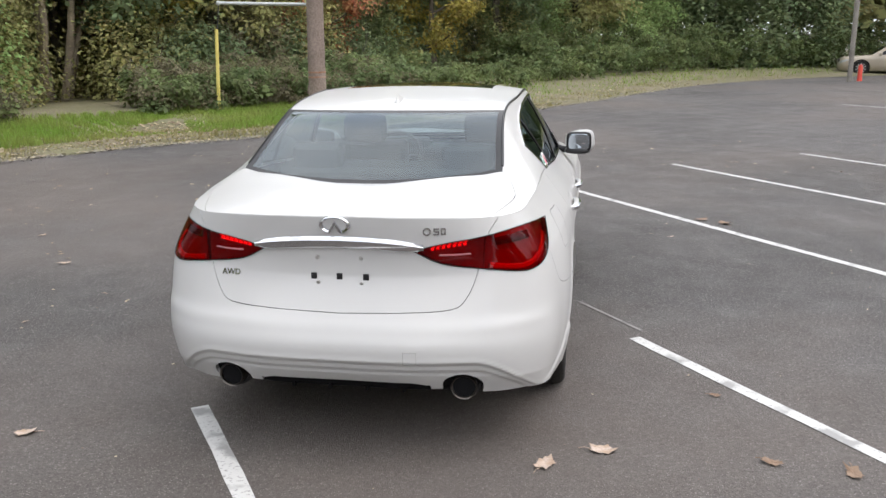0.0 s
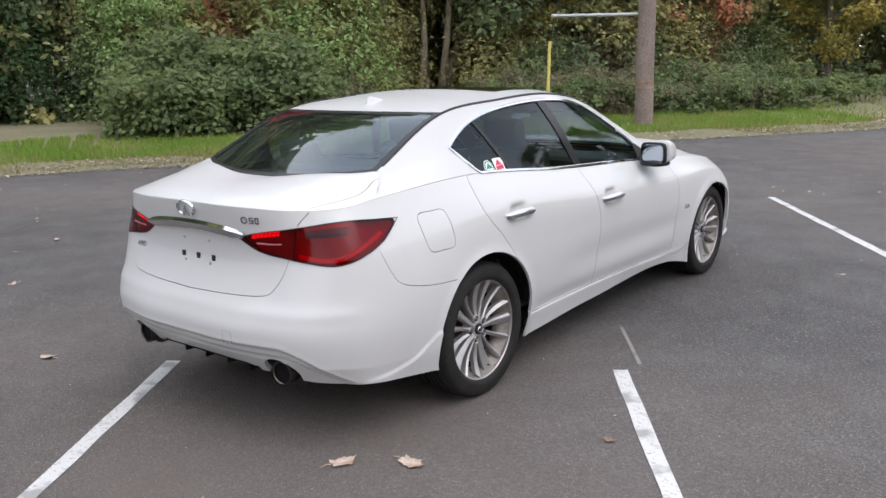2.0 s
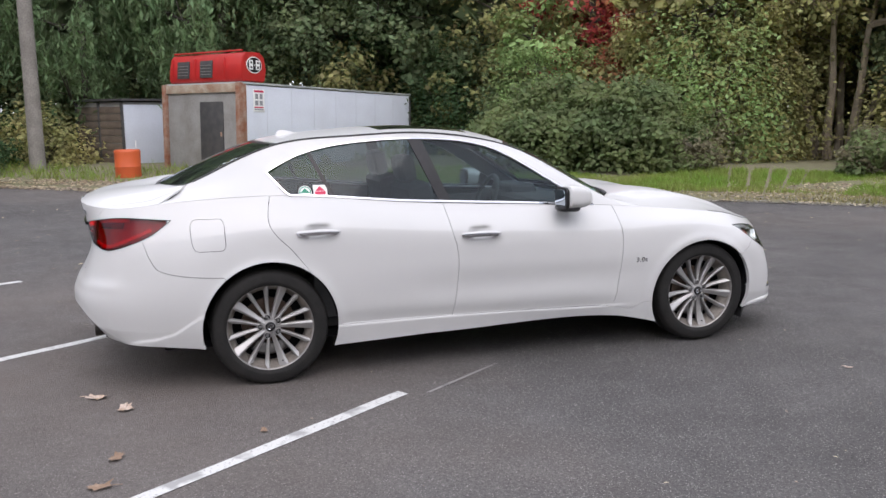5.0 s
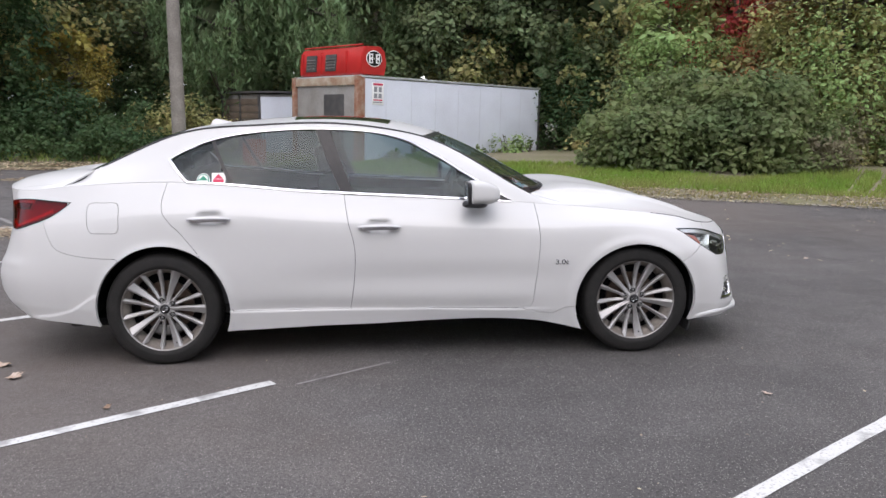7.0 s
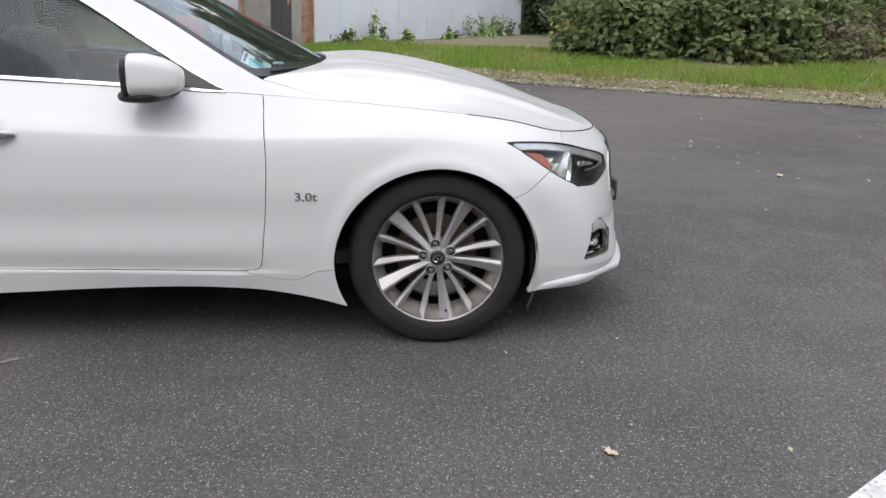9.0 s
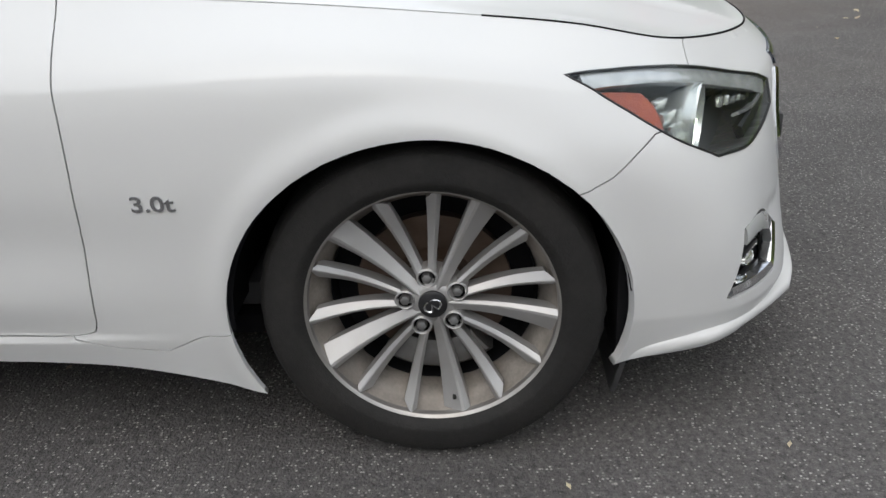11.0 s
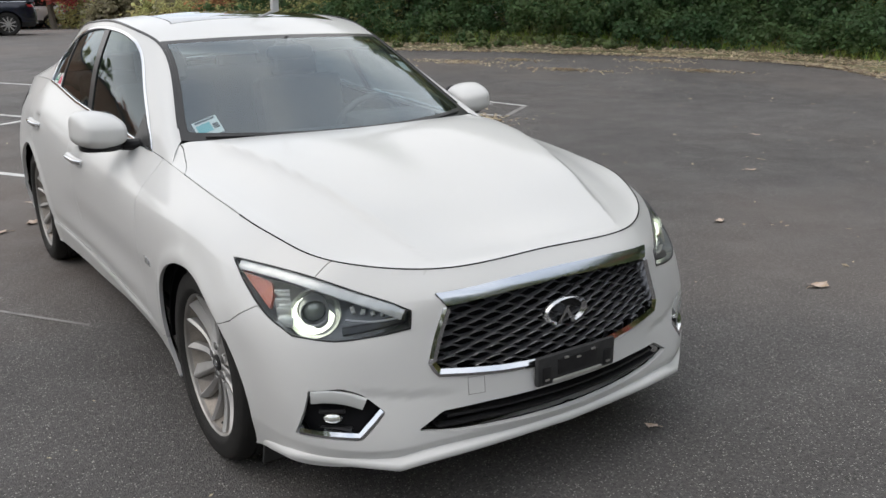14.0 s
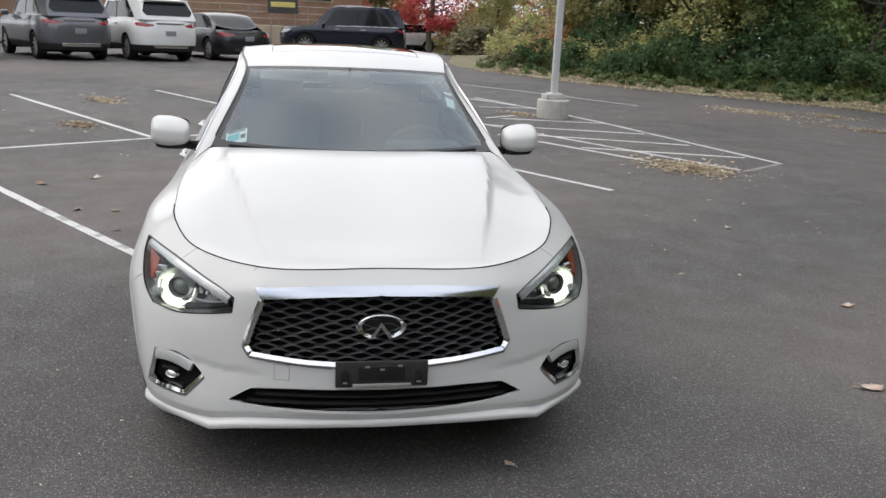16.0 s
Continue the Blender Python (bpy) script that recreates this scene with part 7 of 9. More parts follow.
# ---- hedges, shrubs, trees ----
def bush(name, centre, size, n, leaf, mat, label, category, seed, group=""):
    """A dense clump that reaches the ground: leaves in lumps, over a few bare stems."""
    rng = np.random.default_rng(seed)
    lumps = max(10, n // 90)
    u = rng.normal(size=(lumps, 3))
    u /= np.linalg.norm(u, axis=1, keepdims=True)
    u[:, 2] = np.abs(u[:, 2]) * 1.0
    c = u * rng.uniform(.55, 1.0, (lumps, 1)) * np.array(size)
    c[:, 2] *= 1.0
    idx = rng.integers(0, lumps, n)
    p = c[idx] + rng.normal(size=(n, 3)) * np.array(size) * .13
    p[:, 2] = np.abs(p[:, 2])
    lean = u[idx] * .7 + np.array([.1, 0, .8])
    quads = leaf_quads(p, rng.uniform(.6, 1.25, n) * leaf, rng, lean)
    root = tagged(empty(name, Matrix.Translation(centre)), label, category, group)
    ob = tri_soup("foliage", quads, mat, "", "")
    ob.parent = root
    bm = bmesh.new()
    for _ in range(6):
        a = rng.uniform(0, 6.28)
        t = (math.cos(a) * size[0] * .5, math.sin(a) * size[1] * .5, size[2] * rng.uniform(.5, .85))
        tube(bm, [(t[0] * .1, t[1] * .1, -.2), (t[0] * .5, t[1] * .45, t[2] * .5), t], .022, 5, (1, .8, .4))
    part("woody_base", bm, M_BARK, root)
    return root


def hedge_run(name, f0, f1, n, d0, d1, height, leaf, mat, label, seed, clearings=()):
    """A rambling bank of leaves along the verge."""
    rng = np.random.default_rng(seed)
    lumps = n // 55
    P = along_edge(f0, f1, lumps, d0, d1, rng)
    for cx, cy, cr in clearings:
        P = P[np.hypot(P[:, 0] - cx, P[:, 1] - cy) > cr]
    lumps = len(P)
    c, r = [], rng.uniform(.16, .42, lumps) * (height / 1.7) ** .6
    for x, y, d in P:
        t = (d - d0) / (d1 - d0)
        top = height * (.50 + .5 * t) * (1 + .55 * noise.noise((x * .45, y * .45, seed)) + .30 * noise.noise((x * 1.3, y * 1.3, seed)))
        c.append((x, y, ground_z(x, y) + .07 * min(d, 4) + top * rng.uniform(.04, 1) ** .7))
    c = np.array(c)
    idx = rng.integers(0, lumps, n)
    u = rng.normal(size=(n, 3))
    u /= np.linalg.norm(u, axis=1, keepdims=True)
    p = c[idx] + u * r[idx][:, None] * rng.uniform(.45, 1.1, (n, 1)) * np.array([1, 1, .8])
    p[:, 2] = np.maximum(p[:, 2], np.array([ground_z(*q) for q in P[:, :2]])[idx] + .03)
    quads = leaf_quads(p, rng.uniform(.6, 1.3, n) * leaf, rng, u * .7 + np.array([.15, 0, .8]))
    tri_soup(name, quads, mat, label, "hedge")


# the brambles stand apart before the many-stemmed tree
GLADE = ((-9.4, 10.6, 1.5), (-10.9, 12.6, 1.7))
hedge_run("bramble_bank", edge_share(3.2), edge_share(9.0), 44000, 3.1, 6.2, 1.05, .075, M_BRAMBLE, "tangled green bramble bank behind the verge", 21, GLADE)
hedge_run("dry_bramble", edge_share(4.9), edge_share(8.6), 26000, 3.2, 6.4, 1.10, .055, M_DRYLEAF, "brown-olive dying bramble behind the verge", 31, GLADE)
hedge_run("dark_thicket", edge_share(8.4), edge_share(9.85), 42000, 3.0, 6.5, 1.95, .095, M_BRAMBLE, "dark leafy thicket beside the white box body", 22)
hedge_run("far_thicket", edge_share(1.2), edge_share(3.4), 26000, 3.5, 8, 2.4, .11, M_BRAMBLE, "green thicket far across the car park", 23)
hedge_run("ivy_bank", edge_share(13.1), edge_share(17.6), 40000, .9, 3.6, 1.35, .075, M_IVY, "ivy-covered bank under the trees", 24)
hedge_run("olive_undergrowth", edge_share(16.3), edge_share(18.4), 12000, 1.4, 5.0, 1.5, .06, M_MIDLEAF, "olive undergrowth among the ivy", 32)
hedge_run("low_ivy", edge_share(14.4), edge_share(17.8), 9000, .2, 1.4, .28, .07, M_BRAMBLE, "low ivy creeping towards the asphalt", 25)


def grow_tree(name, height, spread, base, n, leaf, mat, label, seed, lean=(0, 0), trunk=.16, droop=0.0, stems=1, fine=True, bark=None, splay=3.0):
    """A tapered trunk with forking limbs and a crown of leaf clumps with gaps between them."""
    rng = np.random.default_rng(seed)
    root = tagged(empty(name), label, "tree")
    wood, ends = bmesh.new(), []
    for s in range(stems):
        off = np.array([rng.normal(0, .25), rng.normal(0, .25)]) * (stems > 1)
        if splay > 4:
            off = .26 * np.array([math.cos(6.283 * (s + .3) / stems), math.sin(6.283 * (s + .3) / stems)])
        tip = np.array([lean[0] + rng.normal(0, .12) * height * .5 + off[0] * splay, lean[1] + rng.normal(0, .12) * height * .5 + off[1] * splay, height * rng.uniform(.75, .92)])
        pts = [np.array([off[0], off[1], -.3])]
        for t in (.12, .3, .5, .72, 1.0):
            pts.append(np.array([off[0], off[1], 0]) * (1 - t) + tip * t + rng.normal(0, .05 if splay < 4 else .025, 3) * height * .25 * np.array([1, 1, .2]) * (t < 1))
        tube(wood, [tuple(p) for p in pts], trunk / math.sqrt(stems), 9, (1.25, 1.0, .8, .62, .4, .1))
        ends.append(pts[-1])
        for k in range(int(7 if stems == 1 else 4)):
            t = rng.uniform(.28 if splay < 4 else .62, .9)
            i = min(int(t * 5), 4)
            p0 = pts[i] + (pts[i + 1] - pts[i]) * (t * 5 - i)
            a = rng.uniform(0, 6.28)
            reach = spread * rng.uniform(.5, .95) * (1.15 - t * .5)
            p2 = p0 + np.array([math.cos(a) * reach, math.sin(a) * reach, reach * rng.uniform(.25, .8)])
            p1 = (p0 + p2) / 2 + np.array([0, 0, -.08 * reach]) + rng.normal(0, .06, 3) * reach
            tube(wood, [tuple(p0), tuple(p1), tuple(p2)], trunk * .36, 6, (1, .7, .25))
            ends += [p2, p1]
            for _ in range(2):
                q = p1 + rng.normal(0, .4, 3) * reach * np.array([1, 1, .6])
                tube(wood, [tuple(p1), tuple((p1 + q) / 2 + rng.normal(0, .05, 3)), tuple(q)], trunk * .16, 5, (1, .7, .3))
                ends.append(q)
    part("trunk", wood, bark or M_BARK, root, "rough bark, forking limbs")
    ends = np.array(ends)
    lumps = max(40, n // 70)
    c = []
    while len(c) < lumps:
        u = rng.normal(size=3)
        u /= np.linalg.norm(u)
        p = np.array([lean[0] * .7, lean[1] * .7, base + (height - base) * .5]) + u * rng.uniform(.45, 1.0) ** .6 * np.array([spread, spread, (height - base) * .55])
        if p[2] > base * .75 and noise.noise((p[0] * .55, p[1] * .55, p[2] * .55 + seed)) > -.22:
            c.append(p)
    c = np.array(c)
    pull = ends[np.argmin(((c[:, None] - ends[None]) ** 2).sum(2), axis=1)]
    c = c * .78 + pull * .22
    idx = rng.integers(0, len(c), n)
    sd = rng.uniform(.16, .34, len(c))[idx][:, None] * (spread / 2.4) ** .5
    p = c[idx] + rng.normal(size=(n, 3)) * sd * np.array([1, 1, .8])
    if droop:
        hang = np.abs(rng.normal(0, 1, n)) * droop
        p[:, :2] = c[idx][:, :2] + rng.normal(size=(n, 2)) * .07 + .05 * np.sin(p[:, 2:3] * 3)
        p[:, 2] = c[idx][:, 2] - hang
    size = np.full(n, leaf)
    if fine:
        # close up only the lower crown is seen
        low = p[:, 2] < 4.9
        high = ~low & (np.arange(n) % 3 == 0)
        more = [p[low]]
        for _ in range(1):
            more.append(p[low] + rng.normal(size=(int(low.sum()), 3)) * .12)
        idx = np.concatenate([idx[low]] * 2 + [idx[high]])
        size = np.concatenate([np.full(2 * int(low.sum()), leaf * .60), np.full(int(high.sum()), leaf * 1.7)])
        p = np.concatenate(more + [p[high]])
        n = len(p)
    lean_v = c[idx] - np.array([0, 0, base + (height - base) * .4])
    lean_v /= np.linalg.norm(lean_v, axis=1, keepdims=True)
    own = p - c[idx]
    own /= np.maximum(np.linalg.norm(own, axis=1, keepdims=True), 1e-6)
    quads = leaf_quads(p, rng.uniform(.6, 1.3, n) * size, rng, lean_v * .35 + own * .6 + np.array([.1, 0, .75]), 1.6 if not droop else 4.0, droop * 3)
    ob = tri_soup("crown", quads, mat, "", "")
    ob.parent = root
    return root


TREES = {
    "far_dark": grow_tree("tree", 11.5, 3.2, .6, 5200, 0.34, M_DARKLEAF, "tall dark green tree in the wood behind", 51, fine=False),
    "far_olive": grow_tree("tree", 10.5, 3.2, .6, 5200, 0.32, M_MIDLEAF, "olive green tree in the wood behind", 52, fine=False),
    "dark": grow_tree("tree", 9.5, 2.9, 1.6, 7480, 0.187, M_DARKLEAF, "tall tree with a dense dark green crown", 41),
    "ivy": grow_tree("tree", 8.5, 2.4, .5, 7480, 0.165, M_IVY, "tree covered in dark ivy down to the ground", 42, trunk=.2),
    "olive": grow_tree("tree", 8.0, 2.8, 1.5, 6800, 0.176, M_MIDLEAF, "tree with an olive green autumn crown", 43),
    "multi": grow_tree("tree", 6.5, 3.0, 2.9, 8000, 0.15, M_MIDLEAF, "many-stemmed tree with an olive green crown", 44, trunk=.23, stems=5, bark=M_PALEBARK, splay=7),
    "light": grow_tree("tree", 7.5, 2.6, .8, 6800, 0.143, M_LIGHTLEAF, "leafy light green tree", 49),
    "yellow": grow_tree("tree", 6.5, 2.2, 1.2, 4420, 0.165, M_YELLOWLEAF, "small tree with yellowing leaves", 45),
    "red": grow_tree("tree", 9.0, 2.2, 1.0, 5440, 0.176, M_REDLEAF, "tree with scarlet autumn leaves", 46),
    "rust": grow_tree("tree", 8.0, 2.4, .7, 4760, 0.176, M_RUSTLEAF, "tree with thin rust-brown autumn leaves", 47, trunk=.12),
    "bare": grow_tree("tree", 9.5, 2.4, 3.6, 3200, 0.17, M_DARKLEAF, "slender bare-trunked tree with a high dark crown", 50, trunk=.15, stems=3, bark=M_DARKBARK),
    "willow": grow_tree("tree", 8.5, 3.3, 2.4, 9520, 0.110, M_WILLOWLEAF, "weeping willow with long hanging strands", 48, droop=.75),
}
for ob in TREES.values():
    ob.matrix_basis = Matrix.Translation((0, 150, -60))
used = set()


def plant(kind, x, y, scale=1.0, turn=0.0):
    m = pose(x, y, ground_z(x, y) + .15, 0, 0, turn) @ Matrix.Scale(scale, 4)
    if kind in used:
        ob = copy_thing(TREES[kind], Matrix())
        ob.matrix_basis = m
    else:
        used.add(kind)
        ob = TREES[kind]
        ob.matrix_basis = m
    return ob


rnd = random.Random(5)
# trees placed by hand where the view shows what they are
for kind, f, d, s in (("light", 2.4, 9, 1.2), ("dark", 1.6, 9, 1.2), ("dark", 2.05, 8, 1.1), ("olive", 2.8, 8, 1.15), ("light", 3.0, 9, .9), ("dark", 3.2, 8, 1.15), ("yellow", 3.55, 8, .95), ("olive", 3.9, 10, 1.15), ("rust", 4.25, 9, .9), ("dark", 4.7, 11, 1.0), ("rust", 5.1, 12, .9),
                      ("olive", 5.6, 9, .95), ("dark", 6.2, 9.5, 1.0), ("olive", 6.6, 12, .9), ("dark", 7.5, 14.5, .95), ("olive", 7.1, 14, 1.0), ("yellow", 5.9, 10, .9), ("olive", 8.05, 9.5, .95), ("olive", 8.3, 8.4, .8), ("rust", 8.55, 12, 1.05), ("rust", 8.75, 10.5, .9), ("yellow", 8.15, 10.5, 1.1), 
                      ("light", 9.7, 8.5, .62), ("olive", 9.95, 11, 1.0), ("dark", 10.25, 12, 1.15), ("dark", 10.75, 11.2, 1.1), ("ivy", 11.1, 12.0, 1.1), ("dark", 12.15, 10.0, 1.0), ("willow", 12.75, 7.5, 1.0), ("willow", 13.05, 6.5, .9), ("dark", 13.0, 11, 1.0),
                      ("dark", 13.4, 9, 1.0), ("yellow", 13.65, 5.2, .55), ("olive", 13.7, 7, .95), ("ivy", 14.0, 4.6, .95), ("dark", 14.35, 6.5, 1.0), ("olive", 14.7, 4.2, .9), ("olive", 15.0, 5.6, 1.0), ("light", 15.3, 4.6, .7), ("dark", 15.6, 5.5, 1.1), ("olive", 15.9, 4.3, .8),
                      ("olive", 16.25, 4.6, .85), ("dark", 16.6, 5.6, .95), ("olive", 16.95, 4.6, .8), ("yellow", 17.2, 6, .9), ("olive", 17.5, 4.2, .7), ("yellow", 17.9, 5, .7), ("rust", 18.3, 6, .9), ("red", 18.8, 9, .8), ("red", 19.5, 12, .9)):
    p = beside_edge(edge_share(f), d)
    plant(kind, p.x, p.y, s, rnd.uniform(0, 360))
# slender trunks at the front of the wood
for f, d in ((14.55, 3.4), (15.2, 3.6), (16.1, 3.8), (17.0, 3.6)):
    p = beside_edge(edge_share(f), d)
    plant("bare", p.x, p.y, .85 + .05 * (f * 10 % 4), f * 137)
plant("multi", -12.8, 15.0, 1.15, 40)
for kind, x, y, s in (("red", -16.7, 9.9, .95), ("red", -18.6, 10.9, 1.05), ("rust", -18.6, 13.0, 1.05)):
    plant(kind, x, y, s, 70 * s)
# autumn trees beyond the far end of the car park
for kind, x, y, s in (("red", -7.5, -46, 1.0), ("rust", -11, -44, 1.0), ("olive", -9.5, -38, .7), ("olive", -4, -62, 1.3), ("red", -1, -66, 1.2), ("rust", 4, -66, 1.3), ("dark", -8, -60, 1.4), ("olive", 10, -66, 1.4), ("dark", 17, -62, 1.4), ("rust", 23, -58, 1.3), ("olive", 29, -52, 1.4)):
    plant(kind, x, y, s, rnd.uniform(0, 360))
# a second belt that closes the gaps
for i in range(44):
    f = 0.4 + i * .435
    p = beside_edge(edge_share(min(f + rnd.uniform(-.15, .15), 19.9)), 16 + rnd.uniform(-2, 3))
    plant(rnd.choice(("far_dark", "far_dark", "far_olive")), p.x, p.y, rnd.uniform(1.1, 1.6), rnd.uniform(0, 360))
for i in range(46):
    p = beside_edge(edge_share(.3 + i * .42), 23 + rnd.uniform(-2, 3))
    plant(rnd.choice(("far_dark", "far_dark", "far_olive")), p.x, p.y, rnd.uniform(1.7, 2.2), rnd.uniform(0, 360))
for f, d in ((3.6, 12), (3.95, 12.5), (4.3, 12), (4.7, 13), (2.6, 12), (3.2, 12.5), (10.3, 13), (13.2, 11)):
    p = beside_edge(edge_share(f), d)
    plant("far_dark", p.x, p.y, 1.15, f * 100)
# the wood on the far side of the car park
for i in range(30):
    a = radians(-58 + i * 4.4)
    r = 46 + rnd.uniform(-4, 6)
    plant(rnd.choice(("far_dark", "far_olive", "far_olive")), r * math.cos(a), 4 + r * math.sin(a), rnd.uniform(1.2, 1.7), rnd.uniform(0, 360))
hedge_run("far_scrub", edge_share(.2), edge_share(4.3), 22000, 12, 19, 5.5, .19, M_DARKLEAF, "dark scrub far across the car park", 35)
hedge_run("willow_scrub", edge_share(12.3), edge_share(15.2), 26000, 7.0, 12, 4.8, .13, M_DARKLEAF, "dark green scrub beyond the willows", 36)
hedge_run("woodland_undergrowth", edge_share(.3), edge_share(19.5), 46000, 8.0, 14, 4.4, .135, M_MIDLEAF, "dense olive undergrowth between the trees", 27, ((-12.6, 14.6, 2.6), (-10.6, 12.2, 2.4)))
# lit leaves behind the many-stemmed tree
for x, y, r, h in ((-15.2, 17.6, 2.2, 3.6), (-13.2, 18.6, 2.0, 3.2), (-16.6, 15.6, 2.0, 3.4)):
    bush("shrub", (x, y, ground_z(x, y)), (r, r, h), 6000, .11, M_MIDLEAF, "olive green shrub behind a many-stemmed tree", "shrub", 450 + int(abs(x)))
# dark scrub that closes the wood beside the willows
for x, y, r, h in ((11.5, 42.5, 3.4, 6.5), (6.3, 43, 3.6, 6.5), (-5.3, 35.0, 2.8, 4.6), (-9.7, 34.2, 2.8, 4.6), (-25, -9.5, 3.0, 5.5), (-22.5, -12.5, 2.6, 5.0), (-27, -5.5, 3.0, 6.0)):
    bush("shrub", (x, y, ground_z(x, y)), (r, r, h), 6000, .16, M_DARKLEAF, "large dark green shrub in the wood", "shrub", 470 + int(abs(x)))
# shrubs between trees and hedges
for i, (f, d, sx, sz, mat, lab) in enumerate(((3.3, 6.5, 1.6, 2.2, M_BRAMBLE, "green"), (4.1, 8.0, 1.5, 2.4, M_DARKLEAF, "dark green"), (5.0, 8.2, 1.8, 2.0, M_DARKLEAF, "dark green"), (6.0, 8.0, 1.8, 2.2, M_DARKLEAF, "dark green"), 
                                          (8.3, 7.4, 1.7, 2.2, M_MIDLEAF, "olive green"), (9.2, 8.0, 1.8, 1.8, M_BRAMBLE, "green"), (9.55, 8.5, 1.8, 2.6, M_DARKLEAF, "dark green"), 
                                          (13.1, 4.2, 1.6, 1.7, M_MIDLEAF, "olive green"), (13.7, 3.6, 1.6, 2.0, M_IVY, "dark green"), (14.3, 4.0, 1.7, 2.6, M_IVY, "dark green"), (15.0, 3.8, 1.7, 2.2, M_BRAMBLE, "green"), (15.6, 3.8, 1.6, 2.6, M_IVY, "dark green"), (16.2, 3.5, 1.6, 2.2, M_MIDLEAF, "olive green"), (16.9, 3.4, 1.6, 2.0, M_IVY, "dark green"), (17.5, 3.2, 1.5, 1.4, M_RUSTLEAF, "rust-brown"), (9.78, 8.6, 1.7, 3.8, M_LIGHTLEAF, "light green"), (9.0, 8.0, 1.3, 2.5, M_RUSTLEAF, "rust-brown"), (8.42, 8.6, 1.7, 3.6, M_MIDLEAF, "olive green"), (8.0, 8.2, 1.9, 3.4, M_MIDLEAF, "olive green"), (10.1, 11.5, 2.0, 4.4, M_MIDLEAF, "olive green"),
                                          (6.3, 8.6, 1.9, 3.0, M_MIDLEAF, "olive green"), (5.5, 8.4, 1.8, 2.8, M_DRYLEAF, "brown-olive"), (13.45, 8.5, 2.2, 3.8, M_IVY, "dark green"), (2.6, 7.2, 2.0, 3.6, M_LIGHTLEAF, "light green"), (2.2, 9, 2.6, 5.0, M_DARKLEAF, "dark green"), (2.9, 10, 2.6, 5.0, M_MIDLEAF, "olive green"), (3.4, 10.5, 2.6, 5.0, M_DARKLEAF, "dark green"), (4.0, 11, 2.4, 4.4, M_MIDLEAF, "olive green"), (4.6, 10.5, 2.4, 4.2, M_DARKLEAF, "dark green"), (1.4, 9, 2.6, 5.0, M_DARKLEAF, "dark green"), (10.2, 9.8, 1.6, 3.6, M_IVY, "dark green"), (9.9, 9.2, 1.4, 2.8, M_DARKLEAF, "dark green"), (3.2, 8.5, 2.0, 3.8, M_MIDLEAF, "olive green"), (3.5, 9.8, 2.0, 4.0, M_DARKLEAF, "dark green"), (3.8, 9.0, 1.9, 3.7, M_BRAMBLE, "green"), (4.3, 8.6, 1.8, 3.4, M_MIDLEAF, "olive green"), (5.0, 9.5, 1.9, 3.6, M_DARKLEAF, "dark green"), (8.2, 7.2, 1.8, 5.0, M_LIGHTLEAF, "light green"))):
    p = beside_edge(edge_share(f), d)
    bush("shrub", (p.x, p.y, ground_z(p.x, p.y)), (sx, sx, sz), 7000, .082, mat, f"dense {lab} shrub that reaches the ground", "shrub", 400 + i)

# ---- poles, box body, lamp post and the rest of the setting ----
pole = empty("utility_pole", Matrix.Translation((-4.75, 12.3, -.05)), label="weathered brown timber utility pole with a pipe strut", category="utility pole")
bm = tube(bmesh.new(), [(0, 0, -.3), (.0, .0, 1.2), (.03, .0, 3.0), (.10, 0, 8.5)], .185, 18, (1.06, 1.0, .95, .8))
part("pole_shaft", bm, M_POLE, pole)
for z in (.96, 1.06):
    part("pole_band", lathed([(.186, z - .018), (.191, z - .01), (.191, z + .01), (.186, z + .018)], 20), M_RUST, pole, "faded orange band")
part("strut_pipe", tube(bmesh.new(), [(.0, 0, 2.45), (-1.85, -.60, 2.49)], .035, 12), M_GALV, pole, "galvanised strut pipe")
part("guy_wire", tube(bmesh.new(), [(-1.85, -.60, 2.49), (-1.92, -.63, 1.8), (-1.98, -.65, .0)], .008, 6), M_DARKMETAL, pole, "steel guy wire")
part("guy_wire", tube(bmesh.new(), [(-1.85, -.60, 2.49), (.06, 0, 7.8)], .008, 6), M_DARKMETAL, pole, "steel guy wire")
part("strut_cap", blob(bmesh.new(), (.10, .10, .09), Matrix.Translation((-1.85, -.60, 2.49)), 3), M_GALV, pole)
guard = part("guy_guard", tube(bmesh.new(), [(-6.67, 11.66, 1.92), (-6.71, 11.66, 1.0), (-6.75, 11.66, .0)], .035, 10, (1, 1.05, 1.1)), M_YELLOW)
tagged(guard, "yellow plastic guard over a guy wire, standing in grass", "wire guard")
part("leaning_stake", tube(bmesh.new(), [(-.25, .1, .6), (-.05, .45, 1.9)], .03, 8), M_POLE, pole)

# white box body on the ground, a rusty frame at its end
BOX_A, BOX_B = Vector((-14.5, -.30, 0)), Vector((-18.6, 4.85, 0))
e1 = (BOX_B - BOX_A).normalized()
e2 = Vector((-e1.y, e1.x, 0))
if e2.x > 0:
    e2 = -e2
L, D, H = (BOX_B - BOX_A).length, 2.60, 2.2
m = Matrix(((e1.x, e2.x, 0, BOX_A.x), (e1.y, e2.y, 0, BOX_A.y), (0, 0, 1, .09), (0, 0, 0, 1))) @ Matrix.Rotation(radians(1.7), 4, "Y")
body = empty("box_body", m, label="old white truck box body with a rusty end frame on grass", category="truck box")
part("box_shell", boxed((L, D, H - .1), Matrix.Translation((L / 2, D / 2, H / 2 - .02)), .012), M_BOXWHITE, body, "chalky white panels")
part("box_roof", boxed((L + .04, D + .04, .05), Matrix.Translation((L / 2, D / 2, H - .03)), .012), M_GALV, body, "dull metal roof edge")
